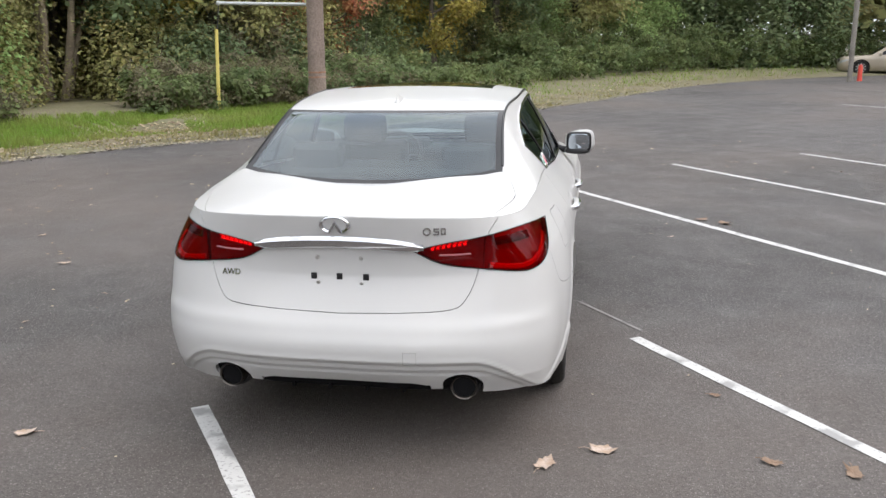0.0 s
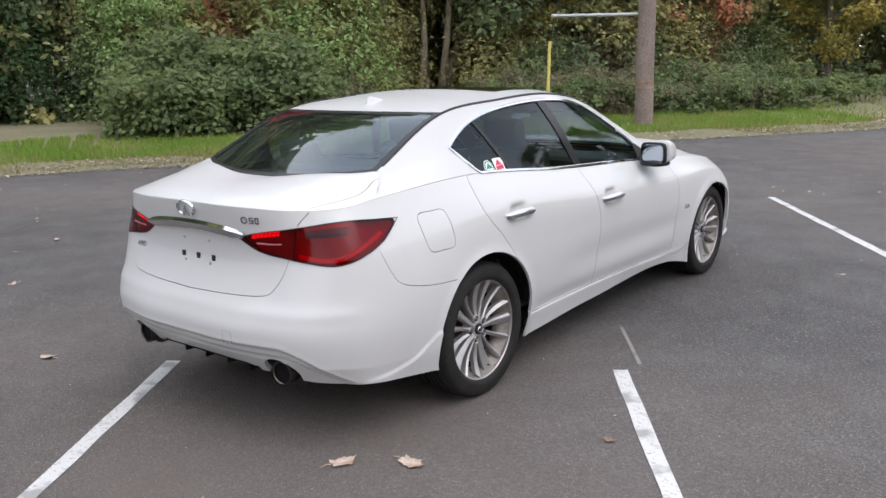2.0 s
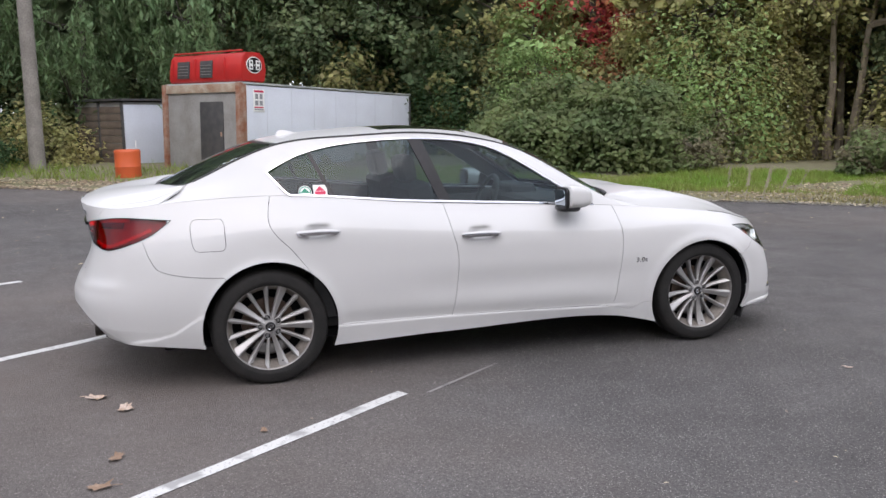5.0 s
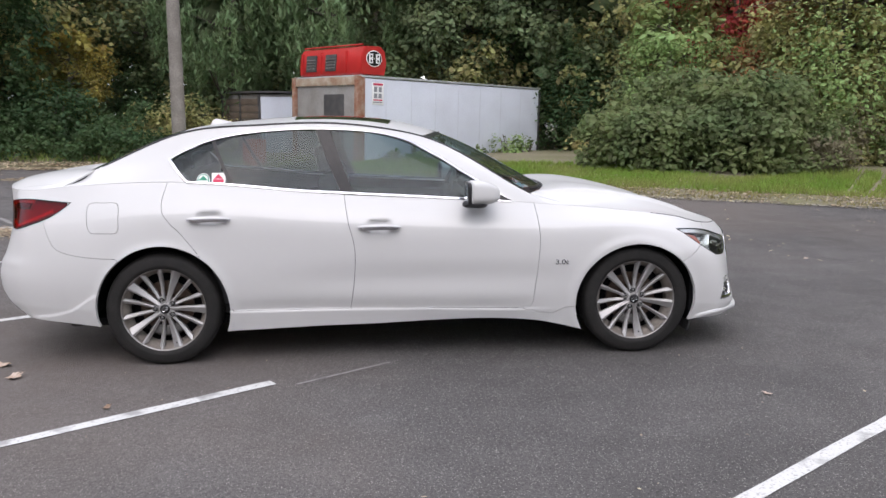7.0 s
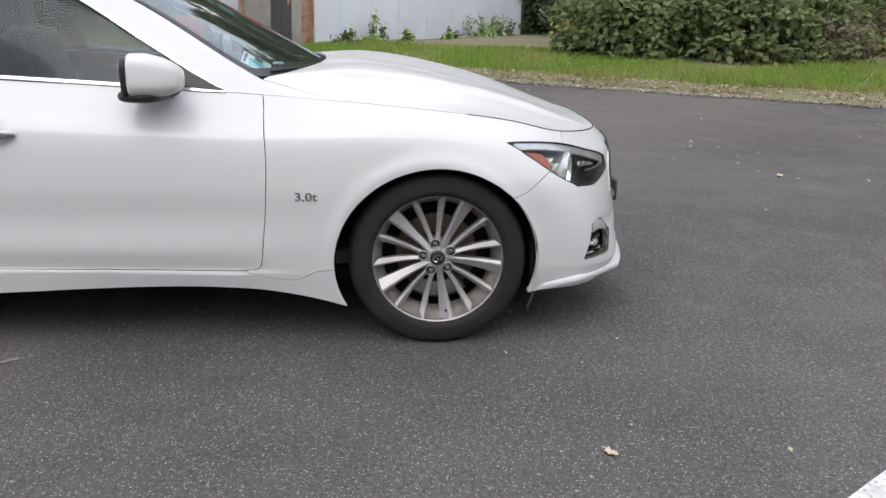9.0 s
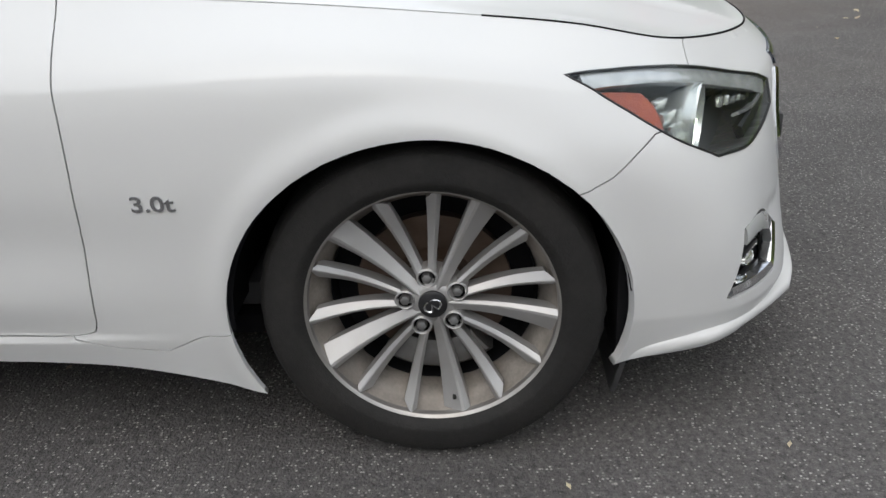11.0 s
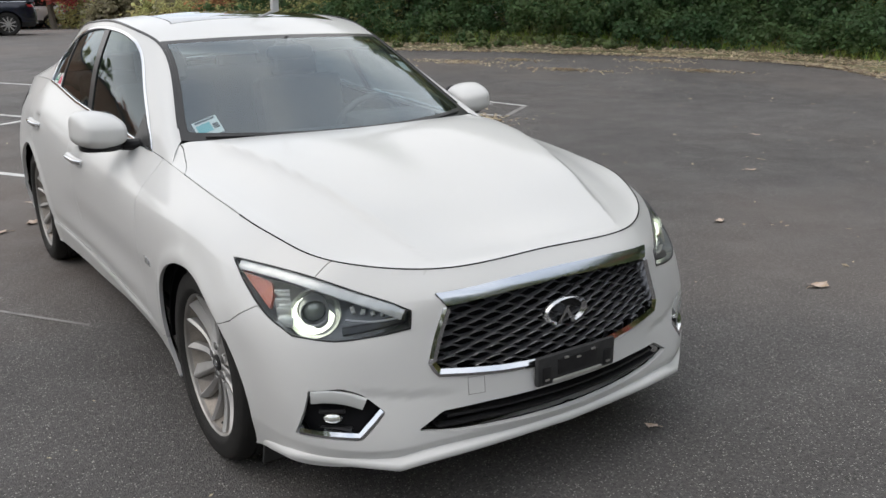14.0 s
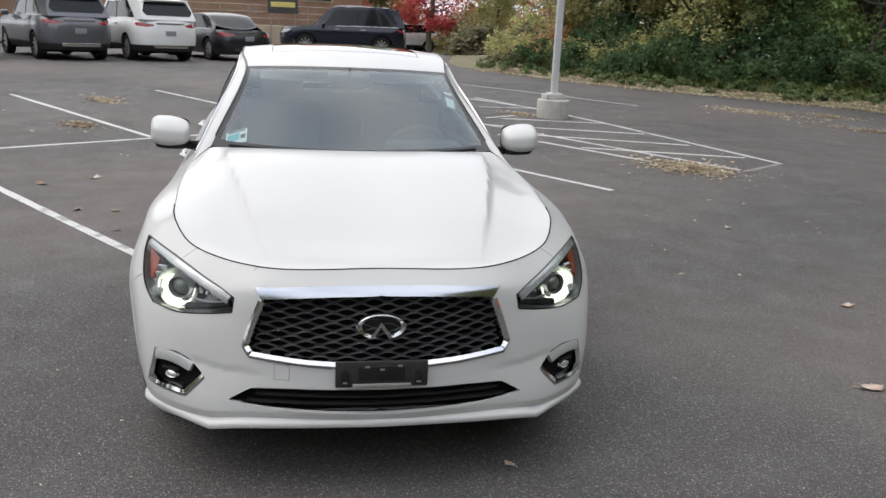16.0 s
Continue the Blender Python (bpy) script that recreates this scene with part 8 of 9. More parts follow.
for k in range(1, 8):
    part("panel_seam", boxed((.012, .006, H - .2), Matrix.Translation((L * k / 8, -.002, H / 2 - .03)), .002), M_BOXSEAM, body)
part("kick_rail", boxed((L, .03, .10), Matrix.Translation((L / 2, -.008, .03)), .006), M_RUST, body)
for y in (.02, D - .02):
    part("end_post", boxed((.14, .12, H), Matrix.Translation((-.03, y, H / 2 - .02)), .012), M_RUST, body, "rusty corner post")
part("corner_strip", boxed((.10, .03, H - .05), Matrix.Translation((.10, -.008, H / 2 - .03)), .006), M_RUST, body, "rusty edge strip")
part("end_header", boxed((.10, D - .1, .20), Matrix.Translation((-.02, D / 2, H - .14)), .012), M_RUSTPALE, body, "rust-stained header")
part("end_panel", boxed((.04, D - .2, H - .3), Matrix.Translation((-.005, D / 2, H / 2 - .1)), .006), M_BOXGREY, body, "dull grey end panel")
door = part("box_door", boxed((.04, .78, 1.55), Matrix.Translation((-.032, .95, .98)), .008), M_DARKMETAL, body, "dark grey door")
part("door_latch", boxed((.05, .05, .10), Matrix.Translation((-.05, .62, 1.0)), .01), M_RUST, door)
part("far_edge", boxed((.06, .03, H - .1), Matrix.Translation((L - .02, -.008, H / 2 - .05)), .006), M_DARKMETAL, body)
sign = part("box_sign", boxed((.36, .006, .52), Matrix.Translation((.55, -.006, H - .42)), .002), M_PAPER, body, "small white and red sign, worn")
for x, z, w, h, mt in ((0, .22, .30, .05, M_PINKRED), (-.07, .10, .09, .12, M_SIGNGREY), (.07, .10, .09, .12, M_SIGNGREY), (-.07, -.05, .10, .11, M_SIGNGREY), (.07, -.05, .10, .11, M_SIGNGREY), (0, -.15, .28, .03, M_PINKRED), (0, -.20, .28, .025, M_SIGNGREY)):
    part("sign_bar", boxed((w, .003, h), Matrix.Translation((.55 + x, -.0105, H - .42 + z))), mt, sign)

# red machine housing that lies on the box body
hood = empty("red_machine_housing", m @ Matrix.Translation((.10, .26, H - .004)), label="red enamelled machine housing with dark vents on a box body", category="machine housing")
bm = bmesh.new()
sec = [(0, .02), (-.04, .12), (.0, .50), (.10, .68), (.55, .70), (.70, .60), (.76, .30), (.70, .02)]
rows = [[bm.verts.new((x, y, z)) for x, z in sec] for y in (-.22, .10, 1.9, 2.28)]
for a, b in zip(rows, rows[1:]):
    for j in range(len(sec)):
        k = (j + 1) % len(sec)
        bm.faces.new((a[j], a[k], b[k], b[j]))
bm.faces.new(rows[0])
bm.faces.new(rows[-1][::-1])
bmesh.ops.recalc_face_normals(bm, faces=bm.faces)
bmesh.ops.bevel(bm, geom=list(bm.edges), offset=.02, segments=2, affect="EDGES")
part("housing_shell", bm, M_REDMETAL, hood)
for y in (.95, 1.75):
    v = part("vent", boxed((.03, .42, .40), Matrix.Translation((-.035, y, .32)) @ Matrix.Rotation(radians(4), 4, "Y"), .008), M_DARKMETAL, hood, "dark vent")
    for z in (.2, .27, .34, .41):
        part("vent_slat", boxed((.02, .36, .012), Matrix.Translation((-.055, y, z)), .002), M_BOXGREY, v)
for y in (.35, 1.35, 2.15):
    part("rib", boxed((.05, .05, .52), Matrix.Translation((-.03, y, .32)), .008), M_REDMETAL, hood)
part("top_rail", tube(bmesh.new(), [(.08, -.15, .72), (.08, 2.2, .72)], .02, 8), M_REDMETAL, hood)
q = Matrix.Translation((.36, -.222, .40)) @ Matrix.Rotation(radians(90), 4, "X")
mark = part("round_mark", lathed([(0, .012), (.235, .012), (.24, .004)], 36, q @ Matrix.Scale(.80, 4, (0, 1, 0))), M_PAPER, hood, "white oval mark with plain dark shapes")
part("mark_field", lathed([(0, .015), (.215, .015), (.22, .010)], 36, q @ Matrix.Scale(.78, 4, (0, 1, 0))), M_BLACK, mark)
for dx in (-.105, .105):
    b = box(bmesh.new(), (.12, .22, .006), q @ Matrix.Translation((dx, 0, .018)), .002)
    part("mark_block", b, M_PAPER, mark)
    for dy in (-.055, .055):
        part("mark_dot", boxed((.05, .05, .004), q @ Matrix.Translation((dx + .005, dy, .0215))), M_BLACK, mark)
part("mark_centre", boxed((.03, .03, .006), q @ Matrix.Translation((0, 0, .018))), M_PAPER, mark)
part("housing_foot", boxed((.55, 2.1, .06), Matrix.Translation((.36, 1.0, .0)), .01), M_DARKMETAL, hood)

# low shed behind it
shed = empty("shed", Matrix.Translation((-18.0, -2.95, .05)) @ Matrix.Rotation(math.atan2(e1.y, e1.x), 4, "Z"), label="old low shed with brown boards and a pale side", category="shed")
part("shed_wall", boxed((3.0, 2.0, 1.85), Matrix.Translation((1.5, 1.0, .92)), .01), M_BOXGREY, shed)
part("pale_side", boxed((3.0, .03, 1.65), Matrix.Translation((1.5, -.016, .95)), .006), M_BOXWHITE, shed, "pale side panel")
for i in range(9):
    part("board", boxed((.03, 1.96, .17), Matrix.Translation((-.016, 1.0, .12 + i * .19)), .006), M_OLDPLANK, shed)
for y in (.03, 1.0, 1.97):
    part("board_post", boxed((.05, .07, 1.85), Matrix.Translation((-.03, y, .92)), .006), M_DARKMETAL, shed)
part("shed_roof", boxed((3.2, 2.2, .06), Matrix.Translation((1.5, 1.0, 1.90)), .01), M_DARKMETAL, shed, "dark flat roof")

# bare pole in the trees, orange drum beside the box body
tree_pole = part("timber_pole", tube(bmesh.new(), [(-16.8, -4.9, -.2), (-16.8, -4.9, 3), (-16.75, -4.9, 8.5)], .17, 14, (1.1, 1, .8)), M_PALEPOLE)
tagged(tree_pole, "pale bare timber pole among the trees", "pole")
drum = empty("orange_drum", Matrix.Translation((-15.1, -2.80, .10)), label="orange plastic drum with a small white notice beside the box body", category="drum")
part("drum_shell", lathed([(0, 0), (.27, 0), (.285, .04), (.28, .28), (.29, .30), (.28, .33), (.285, .60), (.29, .64), (.27, .68), (0, .68)], 28), M_ORANGE, drum)
part("drum_notice", boxed((.18, .02, .16), Matrix.Translation((.12, .2, .80)), .004), M_PAPER, drum)

# weeds at the foot of the box body
for i, (f, r, h) in enumerate(((.10, .35, .55), (.22, .35, .75), (.36, .30, .45), (.55, .35, .5), (.74, .55, .95), (.84, .45, .8))):
    p = BOX_A + e1 * L * f - e2 * .45
    bush("weed_clump", (p.x, p.y, 0.02), (r, r, h), 420, .075, M_WEED, "tall green weeds at the foot of the white box body", "weeds", 600 + i, "weeds by the box body")

# lamp post on its concrete foot
lamp = empty("lamp_post", Matrix.Translation((-4.0, -9.05, ground_z(-4.0, -9.05))), label="pale grey steel lamp post on a round concrete foot", category="lamp post")
part("concrete_foot", lathed([(.27, -.1), (.275, .24), (.27, .29), (.25, .305), (0, .305)], 36), M_CONCRETE, lamp, "weathered concrete foot")
part("post_plinth", boxed((.34, .34, .09), Matrix.Translation((0, 0, .345)), .012), M_CONCRETE, lamp)
part("base_plate", boxed((.22, .22, .02), Matrix.Translation((0, 0, .40)), .004), M_GREYPAINT, lamp)
part("post_shaft", boxed((.105, .105, 6.4), Matrix.Translation((0, 0, 3.60)), .014), M_GREYPAINT, lamp)
part("lamp_arm", boxed((.07, .8, .07), Matrix.Translation((0, .4, 6.8)), .01), M_GREYPAINT, lamp)
part("lamp_head", boxed((.30, .55, .12), Matrix.Translation((0, .95, 6.82)), .03), M_GREYPAINT, lamp)

# far across the car park: a pole, a red marker
far_pole = part("far_pole", tube(bmesh.new(), [(11.2, 31.0, -.4), (11.2, 31.0, 8)], .10, 12), M_PALEPOLE)
tagged(far_pole, "grey timber pole far across the car park", "pole")
cone = part("red_marker", lathed([(0, 0), (.11, 0), (.09, .05), (.08, .56), (.05, .64), (0, .65)], 16, Matrix.Translation((11.75, 31.6, ground_z(11.75, 31.6)))), M_ORANGERED)
tagged(cone, "red plastic marker post beside a pole", "marker post")

# building beyond the parked cars
house = empty("commercial_building", Matrix.Translation((8.5, -46.5, ground_z(0, -46))), label="low brown brick building with a railed tan ramp in front", category="building")
part("brick_wall", boxed((27, .4, 6.2), Matrix.Translation((1.5, 0, 3.1)), .02), M_BRICK, house)
part("flat_roof", boxed((27.6, 9, .35), Matrix.Translation((1.5, -4.2, 6.3)), .03), M_DARKMETAL, house)
part("side_wall", boxed((.4, 8.6, 6.2), Matrix.Translation((-11.8, -4.3, 3.1)), .02), M_BRICK, house)
part("side_wall", boxed((.4, 8.6, 6.2), Matrix.Translation((14.8, -4.3, 3.1)), .02), M_BRICK, house)
for k in range(7):
    wdw = part("window_frame", boxed((1.7, .10, 1.3), Matrix.Translation((-9.5 + k * 3.6, .22, 3.3)), .02), M_TAN, house)
    part("window_pane", boxed((1.5, .04, 1.1), Matrix.Translation((-9.5 + k * 3.6, .28, 3.3)), .004), M_WINDOWDARK, wdw)
ramp = empty("ramp", Matrix.Translation((2.0, -40.2, ground_z(0, -40))), label="tan concrete ramp wall with a steel railing", category="ramp")
part("ramp_wall", boxed((15, 1.2, 1.15), Matrix.Translation((2, -.6, .55)), .03), M_TAN, ramp)
for k in range(11):
    part("rail_post", tube(bmesh.new(), [(-5.2 + k * 1.44, -.1, 1.1), (-5.2 + k * 1.44, -.1, 2.1)], .03, 8), M_RAIL, ramp)
for z in (1.45, 1.75, 2.08):
    part("rail_bar", tube(bmesh.new(), [(-5.3, -.1, z), (9.3, -.1, z)], .028, 8), M_RAIL, ramp)
notice = empty("yellow_notice_board", Matrix.Translation((.9, -40.0, ground_z(0, -40) + 1.75)), label="dark board with two yellow bars of lettering on a railing", category="sign")
part("board_face", boxed((1.5, .06, 1.25), Matrix.Translation((0, 0, .62)), .01), M_DARKMETAL, notice)
for x in (-.6, .6):
    part("board_post", boxed((.06, .05, 2.2), Matrix.Translation((x, -.05, -.40)), .006), M_RAIL, notice)
for z in (.40, .82):
    part("lettering_bar", boxed((1.2, .01, .24), Matrix.Translation((0, .035, z)), .002), M_YELLOW, notice)

# scrub and autumn bushes that close the far end of the car park
for i, (x, y, r, h, mat, lab) in enumerate(((-6.5, -52, 2.6, 3.2, M_RUSTLEAF, "rust-brown"), (-10.5, -47, 2.6, 3.0, M_MIDLEAF, "olive green"), (-14, -44, 2.8, 3.4, M_RUSTLEAF, "rust-brown"), (-8.5, -36, 1.6, 1.5, M_DRYLEAF, "brown-olive"), (-9.5, -31, 1.7, 1.9, M_MIDLEAF, "olive green"), (-8.3, -27, 1.4, 1.3, M_DRYLEAF, "brown-olive"),
                                            (-3, -58, 3.2, 3.6, M_REDLEAF, "scarlet"), (2, -60, 3.2, 4.0, M_RUSTLEAF, "rust-brown"), (-17, -50, 3.5, 4.5, M_DARKLEAF, "dark green"), (-11, -57, 3.5, 5.0, M_REDLEAF, "scarlet"), (-6, -62, 3.5, 5.0, M_MIDLEAF, "olive green"))):
    bush("autumn_bush", (x, y, ground_z(x, y)), (r, r, h), 4500, .15, mat, f"{lab} autumn bush beyond the car park", "bush", 700 + i)
# ---- parked cars ----
def build_parked(kind, m, paint, label, lights_red=True, plate=True):
    """A parked car from its long lines: y forward, origin on the ground under its middle."""
    suv = kind != "saloon"
    big = kind == "big_suv"
    Lh, W = (2.58, .97) if big else (2.45, .93) if suv else (2.45, .92)
    zb, zw, zs = (.34, .72, 1.16) if big else (.32, .68, 1.14) if suv else (.24, .58, .93)
    top = 1.92 if big else 1.74 if suv else 1.42
    root = empty("car", m, label=label, category="car", group="parked cars")
    keys = ((0, -1), (.45, -.995), (.80, -.955), (.97, -.86), (1.0, -.55), (.985, 0), (.99, .5), (.96, .80), (.80, .93), (.45, .985), (0, 1))

    def line(z, inset, tail=0.0, nose=0.0, dip=0.0):
        return rail([(x * (W - inset), y * Lh + (tail if y < -.5 else -nose if y > .5 else 0), z - (dip * max(0, y) ** 2)) for x, y in keys], True, True)

    lines = [line(zb - .04, .10, .10, .08), line(zb + .10, .03, .02, .02), line(zw, 0, .0, .0), line(zs - .10, .02, .06, .10, .05), line(zs, .060, .10, .20, .10)]
    skin = Sheet(lambda u, v: hermite(np.stack([r(u) for r in lines], 1), np.asarray(v, float)), 0, 10, 0, 4, .045, 2.0)
    axles = (-Lh * .585, Lh * .605)
    R = .40 if big else .36 if suv else .335
    for y in axles:
        skin.cut("arch", skin.onto([(W, y + (R + .06) * math.cos(a), R + .01 + (R + .05) * math.sin(a)) for a in np.linspace(0, 2 * math.pi, 40, endpoint=False)], SIDE, lambda B: B[:, 0] > W * .6))
    tail_red = [(.42, -Lh, zs - .125), (.66, -Lh, zs - .075), (W * .93, -Lh * .93, zs - .035), (W * .97, -Lh * .84, zs - .05), (W * .96, -Lh * .88, zs - .16), (.70, -Lh, zs - .185), (.50, -Lh, zs - .165)]
    skin.cut("tail", skin.onto(tail_red, (1, .6, 1), lambda B: B[:, 1] < 0))
    head = [(.42, Lh, zs - .30), (.70, Lh * .96, zs - .20), (W * .93, Lh * .80, zs - .16), (W * .9, Lh * .88, zs - .30), (.60, Lh, zs - .38)]
    skin.cut("head", skin.onto(head, (1, .6, 1), lambda B: B[:, 1] > 0))
    skin.cut("foot", np.array([[-1, -1], [99, -1], [99, .20], [-1, .20]]), ["rest"])
    skin.panel("body", "rest", paint, root, both=True, gap=0, depth=.03)
    skin.panel("lower_body", "foot", M_PLASTIC if suv else paint, root, "dark lower trim", both=True, gap=0, depth=.03)
    for flip in (False, True):
        skin.panel("tail_lamp", "tail", M_CARRED, root, "red tail lamp", flip=flip, gap=.003, depth=.03)
        skin.panel("head_lamp", "head", M_CLEARLAMP, root, "clear head lamp", flip=flip, gap=.003, depth=.03)
    part("bonnet_filler", boxed((W * 1.55, Lh * .62, .05), Matrix.Translation((0, Lh * .60, zs - .09)) @ Matrix.Rotation(radians(-5.5), 4, "X"), .02), paint, root, "bonnet")
    part("floor_pan", boxed((W * 1.6, Lh * 1.7, .10), Matrix.Translation((0, 0, zb)), .03), M_GAP, root)
    # cabin
    tail_y, rear_y, front_y_, cowl_y = (-Lh * .95, -Lh * .84, Lh * .17, Lh * .45) if suv else (-Lh * .72, -Lh * .42, Lh * .10, Lh * .42)
    E0 = np.array([(W - .10, tail_y, zs + .0), (W - .09, rear_y + (.1 if suv else -.2), zs), (W - .085, -.3, zs - .01), (W - .09, .5, zs - .03), (W - .12, cowl_y, zs - .05)])
    E1 = np.array([(W * .76, rear_y if suv else tail_y + .15, top - .10 if suv else zs + .12), (W * .80, rear_y + .3 if suv else rear_y, top - .035 if suv else top - .08), (W * .80, -.25, top - .025), (W * .77, front_y_, top - .06), (W * .80, cowl_y - .03, zs + .02)])
    EC = np.array([(0, tail_y - (.02 if suv else .05), zs + .02) if not suv else (0, rear_y - .06, top - .07), (0, rear_y + .25 if suv else rear_y - .05, top - .0 if suv else top - .05), (0, -.25, top + .02), (0, front_y_ - .06, top - .01), (0, cowl_y + .10, zs - .02)])
    side = Sheet(lambda u, v: hermite(np.stack([hermite(E0, np.asarray(u, float)), hermite(E1, np.asarray(u, float))], 1), np.asarray(v, float)), 0, 4, 0, 1, .05)
    s1, t1 = side.s_of[-1], side.t_of[-1]
    side.cut("glass", np.array([[s1 * .10, t1 * .10], [s1 * .90, t1 * .06], [s1 * .76, t1 * .86], [s1 * .24, t1 * .86]]))
    s2 = s1 * .50
    side.cut("post", np.array([[s2 - .04, -1], [s2 + .04, -1], [s2 + .02, 5], [s2 - .06, 5]]), ["glass"])
    for flip in (False, True):
        side.panel("side_frame", "rest", paint, root, flip=flip, gap=0, depth=.02)
        side.panel("side_window", "glass", M_CARGLASS, root, "dark side glass", flip=flip, gap=0, depth=.01, lift=-.004)
        side.panel("door_post", "post", M_BLACK, root, flip=flip, gap=0, depth=0)
        sx = -1 if flip else 1
        part("waist_strip", tube(bmesh.new(), [(sx * (W - .082), E0[0][1] + .25, zs + .012), (sx * (W - .070), -.3, zs + .004), (sx * (W - .088), cowl_y - .15, zs - .03)], .012, 6), M_SATIN, root, "bright waist strip")
        for yh in (-.75, .28):
            part("door_handle", boxed((.03, .20, .03), Matrix.Translation((sx * (W - .008), yh, zs - .13)), .01), M_SATIN, root, "bright door handle")

    def lid(u, w):
        u, w = np.asarray(u, float), 1 - np.asarray(w, float)[:, None]
        c, g = hermite(EC, u), hermite(E1, u)
        P = c + (g - c) * w ** 2.4
        P[:, 0] = g[:, 0] * w[:, 0]
        return P

    cap = Sheet(lid, 0, 4, 0, 1, .06)
    at = lambda a: float(np.interp(a, cap.u_of, cap.s_of))
    cap.cut("screen", np.array([[at(3.06), .07], [at(3.93), .07], [at(3.93), 9], [at(3.06), 9]]))
    if not suv:
        cap.cut("rear", np.array([[at(.06), .07], [at(.95), .07], [at(.95), 9], [at(.06), 9]]))
    cap.panel("roof", "rest", paint, root, both=True, gap=0, depth=.02)
    cap.panel("windscreen", "screen", M_CARGLASS, root, "dark windscreen", both=True, gap=0, depth=.01)
    cap.panel("rear_window", "rear", M_CARGLASS, root, "dark rear window", both=True, gap=0, depth=.01)
    if suv:
        # upright tailgate with its window
        bm = bmesh.new()
        pts = [(-W * .86, tail_y - .05, zs - .02), (W * .86, tail_y - .05, zs - .02), (W * .75, rear_y - .03, top - .10), (-W * .75, rear_y - .03, top - .10)]
        lo = [bm.verts.new((x, y + .16, z)) for x, y, z in pts]
        hi = [bm.verts.new(p) for p in pts]
        bm.faces.new(hi)
        for i in range(4):
            bm.faces.new((lo[i], lo[(i + 1) % 4], hi[(i + 1) % 4], hi[i]))
        bmesh.ops.recalc_face_normals(bm, faces=bm.faces)
        bmesh.ops.bevel(bm, geom=list(bm.edges), offset=.03, segments=2, affect="EDGES")
        gate = part("tailgate", bm, paint, root)
        q = lambda f, g: Vector(pts[0]).lerp(Vector(pts[3]), g).lerp(Vector(pts[1]).lerp(Vector(pts[2]), g), f)
        bm = bmesh.new()
        out = Vector((0, -.012, .004))
        face = [q(.09, .27), q(.91, .27), q(.98, .48), q(.94, .95), q(.06, .95), q(.02, .48)]
        lo = [bm.verts.new(p - out) for p in face]
        hi = [bm.verts.new(p + out) for p in face]
        bm.faces.new(hi)
        for i in range(6):
            bm.faces.new((lo[i], lo[(i + 1) % 6], hi[(i + 1) % 6], hi[i]))
        bmesh.ops.recalc_face_normals(bm, faces=bm.faces)
        part("rear_window", bm, M_CARGLASS, gate, "dark rear window")
        part("roof_spoiler", boxed((W * 1.36, .22, .045), Matrix.Translation((0, rear_y - .06, top - .055)) @ Matrix.Rotation(radians(6), 4, "X"), .018), paint, root)
        for s in (1, -1):
            part("roof_rail", tube(bmesh.new(), [(s * W * .70, rear_y + .35, top - .0), (s * W * .71, -.2, top + .035), (s * W * .70, front_y_ - .1, top - .0)], .018, 8), M_SATIN, root, "silver roof rail")
    part("tail_bar", boxed((.80, .03, .04), Matrix.Translation((0, -Lh + .045, zs - .09)), .008), M_CHROME, root, "chrome tail bar")
    if plate:
        part("plate_panel", boxed((.30, .02, .14), Matrix.Translation((0, -Lh + .005, zw + .10)), .006), M_SIGNGREY, root, "grey blank plate")
    part("rear_skid", boxed((1.0, .06, .10), Matrix.Translation((0, -Lh + .03, zb + .10)), .02), M_SATIN if suv else M_PLASTIC, root)
    part("front_grille", boxed((.80, .05, .26), Matrix.Translation((0, Lh - .05, zw + .03)), .03), M_BLACK, root, "dark grille")
    for s in (1, -1):
        mr = part("door_mirror", blob(bmesh.new(), (.20, .13, .15), Matrix.Translation((s * (W + .10), cowl_y - .32, zs + .04)), 3.2), paint, root)
    for y in axles:
        for s in (1, -1):
            wheel = empty("wheel", Matrix.Translation((s * (W - .13), y, R)) @ Matrix.Rotation(radians(90 * s), 4, "Y"))
            wheel.parent = root
            part("tyre", lathed([(R * .70, -.11), (R * .86, -.125), (R * .97, -.115), (R, -.09), (R, .09), (R * .97, .115), (R * .86, .125), (R * .72, .11)], 40), M_TYRE, wheel)
            rim = part("rim", lathed([(R * .73, .105), (R * .68, .09), (R * .66, .02), (0, .015)], 36), M_DARKRIM, wheel)
            for k in range(10):
                part("spoke", boxed((R * .58, .045, .03), Matrix.Rotation(2 * math.pi * k / 10, 4, "Z") @ Matrix.Translation((R * .38, 0, .075)), .008), M_ALLOY, rim)
            part("hub", lathed([(0, .098), (.06, .095), (.075, .06)], 20), M_ALLOY, rim)
        part("arch_shadow", boxed((W * 1.50, (R + .05) * 1.9, R + .25), Matrix.Translation((0, y, (R + .35) * .72)), .05), M_GAP, root)
    return root


def parked(x, y, heading, kind, paint, label, **kw):
    """Stands a car on the sloping ground, its middle at x, y."""
    h = radians(heading)
    f = Vector((-math.sin(h), math.cos(h), 0))
    r = Vector((f.y, -f.x, 0))
    rise = lambda d: (ground_z(x + d.x, y + d.y) - ground_z(x - d.x, y - d.y)) / 2
    f, r = Vector((f.x, f.y, rise(f))).normalized(), Vector((r.x, r.y, rise(r))).normalized()
    u = r.cross(f)
    m = Matrix(((r.x, f.x, u.x, x), (r.y, f.y, u.y, y), (r.z, f.z, u.z, ground_z(x, y)), (0, 0, 0, 1)))
    return build_parked(kind, m, paint, label, **kw)


def tail_at(x, y, heading, kind, paint, label):
    d = {"big_suv": 2.58, "suv": 2.45, "saloon": 2.45}[kind]
    return parked(x - math.sin(radians(heading)) * d, y + math.cos(radians(heading)) * d, heading, kind, paint, label)


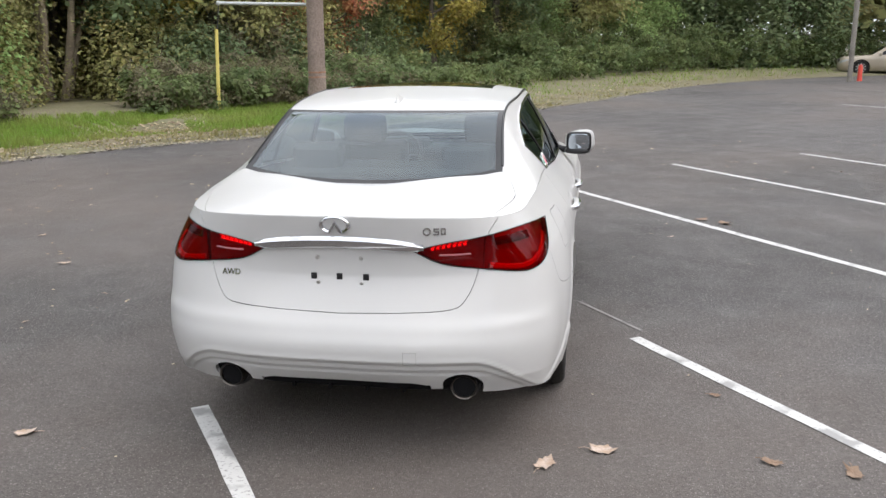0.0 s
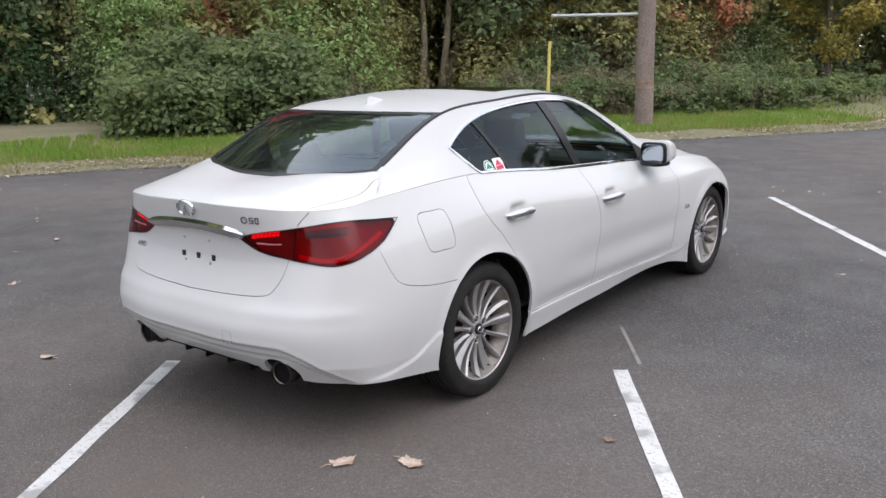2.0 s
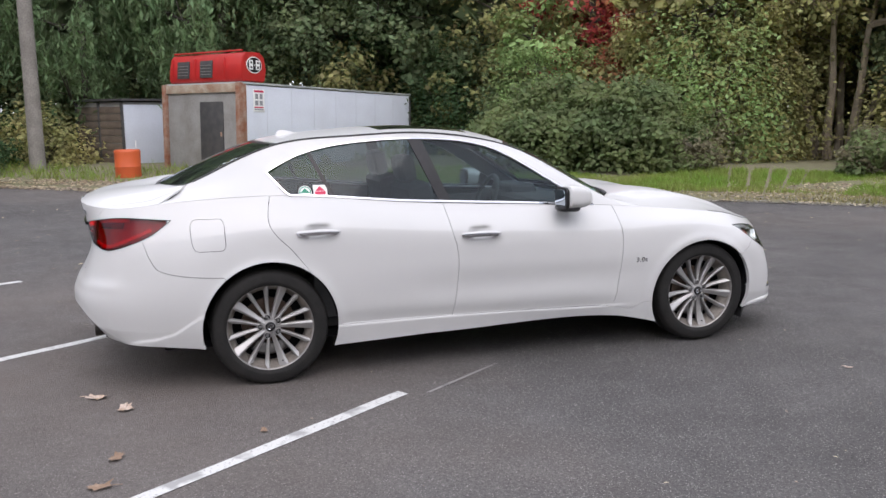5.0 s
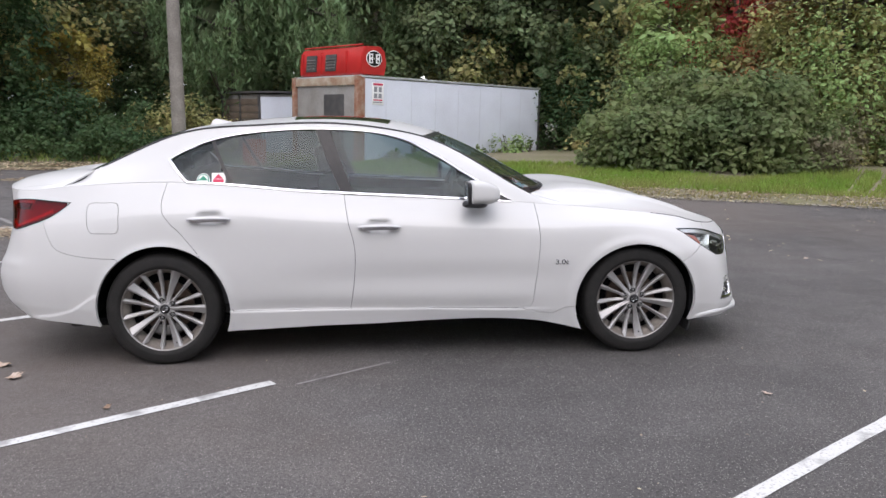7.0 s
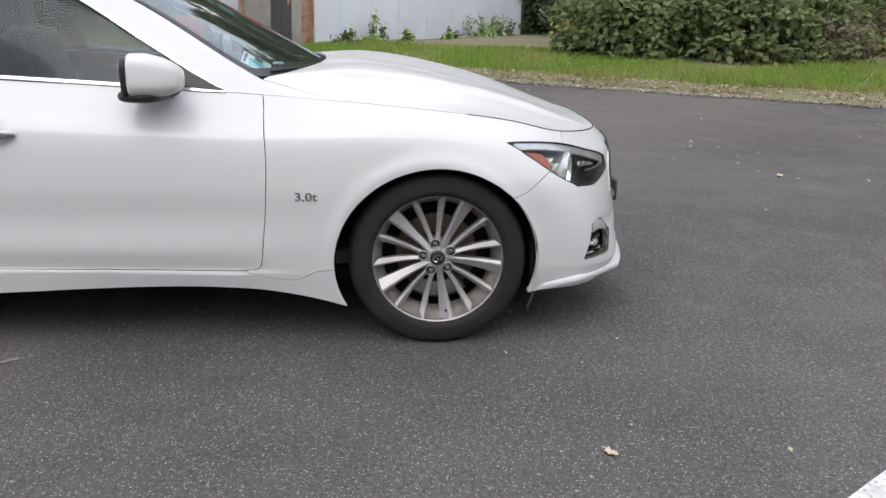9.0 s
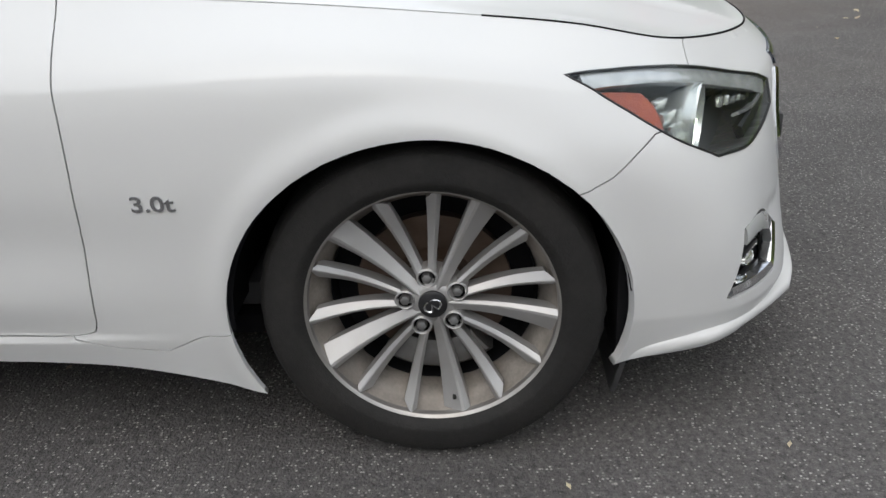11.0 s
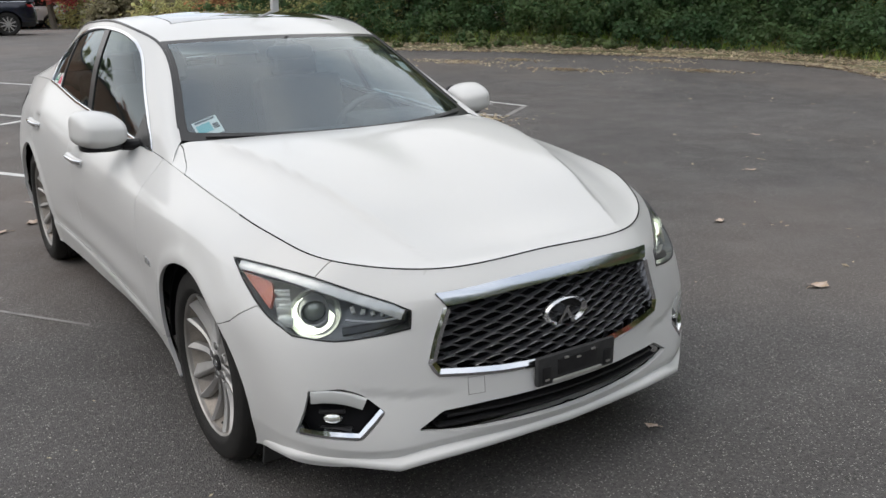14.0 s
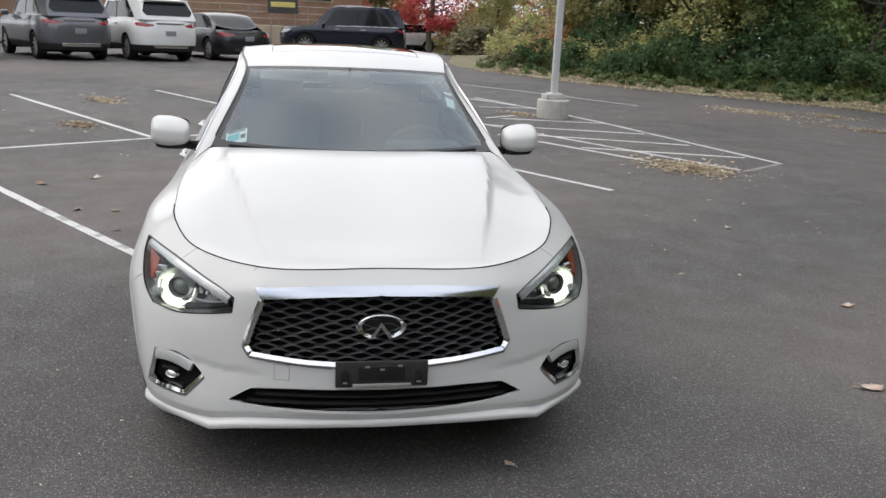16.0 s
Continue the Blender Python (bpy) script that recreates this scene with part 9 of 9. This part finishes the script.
tail_at(8.38, -18.6, -149, "suv", M_CARWHITE, "white sport utility car at the end of a parked row")
tail_at(5.90, -19.65, -149, "suv", M_CARGREY, "dark grey sport utility car parked in a row")
tail_at(3.75, -20.8, -149, "suv", M_CARWHITE, "white sport utility car parked beside a grey one")
tail_at(1.66, -22.5, -149, "saloon", M_CARDARK, "dark grey saloon parked beside a white car")
parked(-1.66, -31.6, -90, "big_suv", M_CARNAVY, "large navy sport utility car parked side-on beyond the row")
for x, y, h, paint in ((-6.2, -49, -75, M_CARWHITE), (-4.6, -53, -80, M_CARWHITE), (-8.4, -51.5, -78, M_CARGREY)):
    parked(x, y, h, "suv", paint, "sport utility car parked far across the car park")
parked(15.2, 38.5, 80, "saloon", M_CARBEIGE, "beige saloon parked far off under the trees")
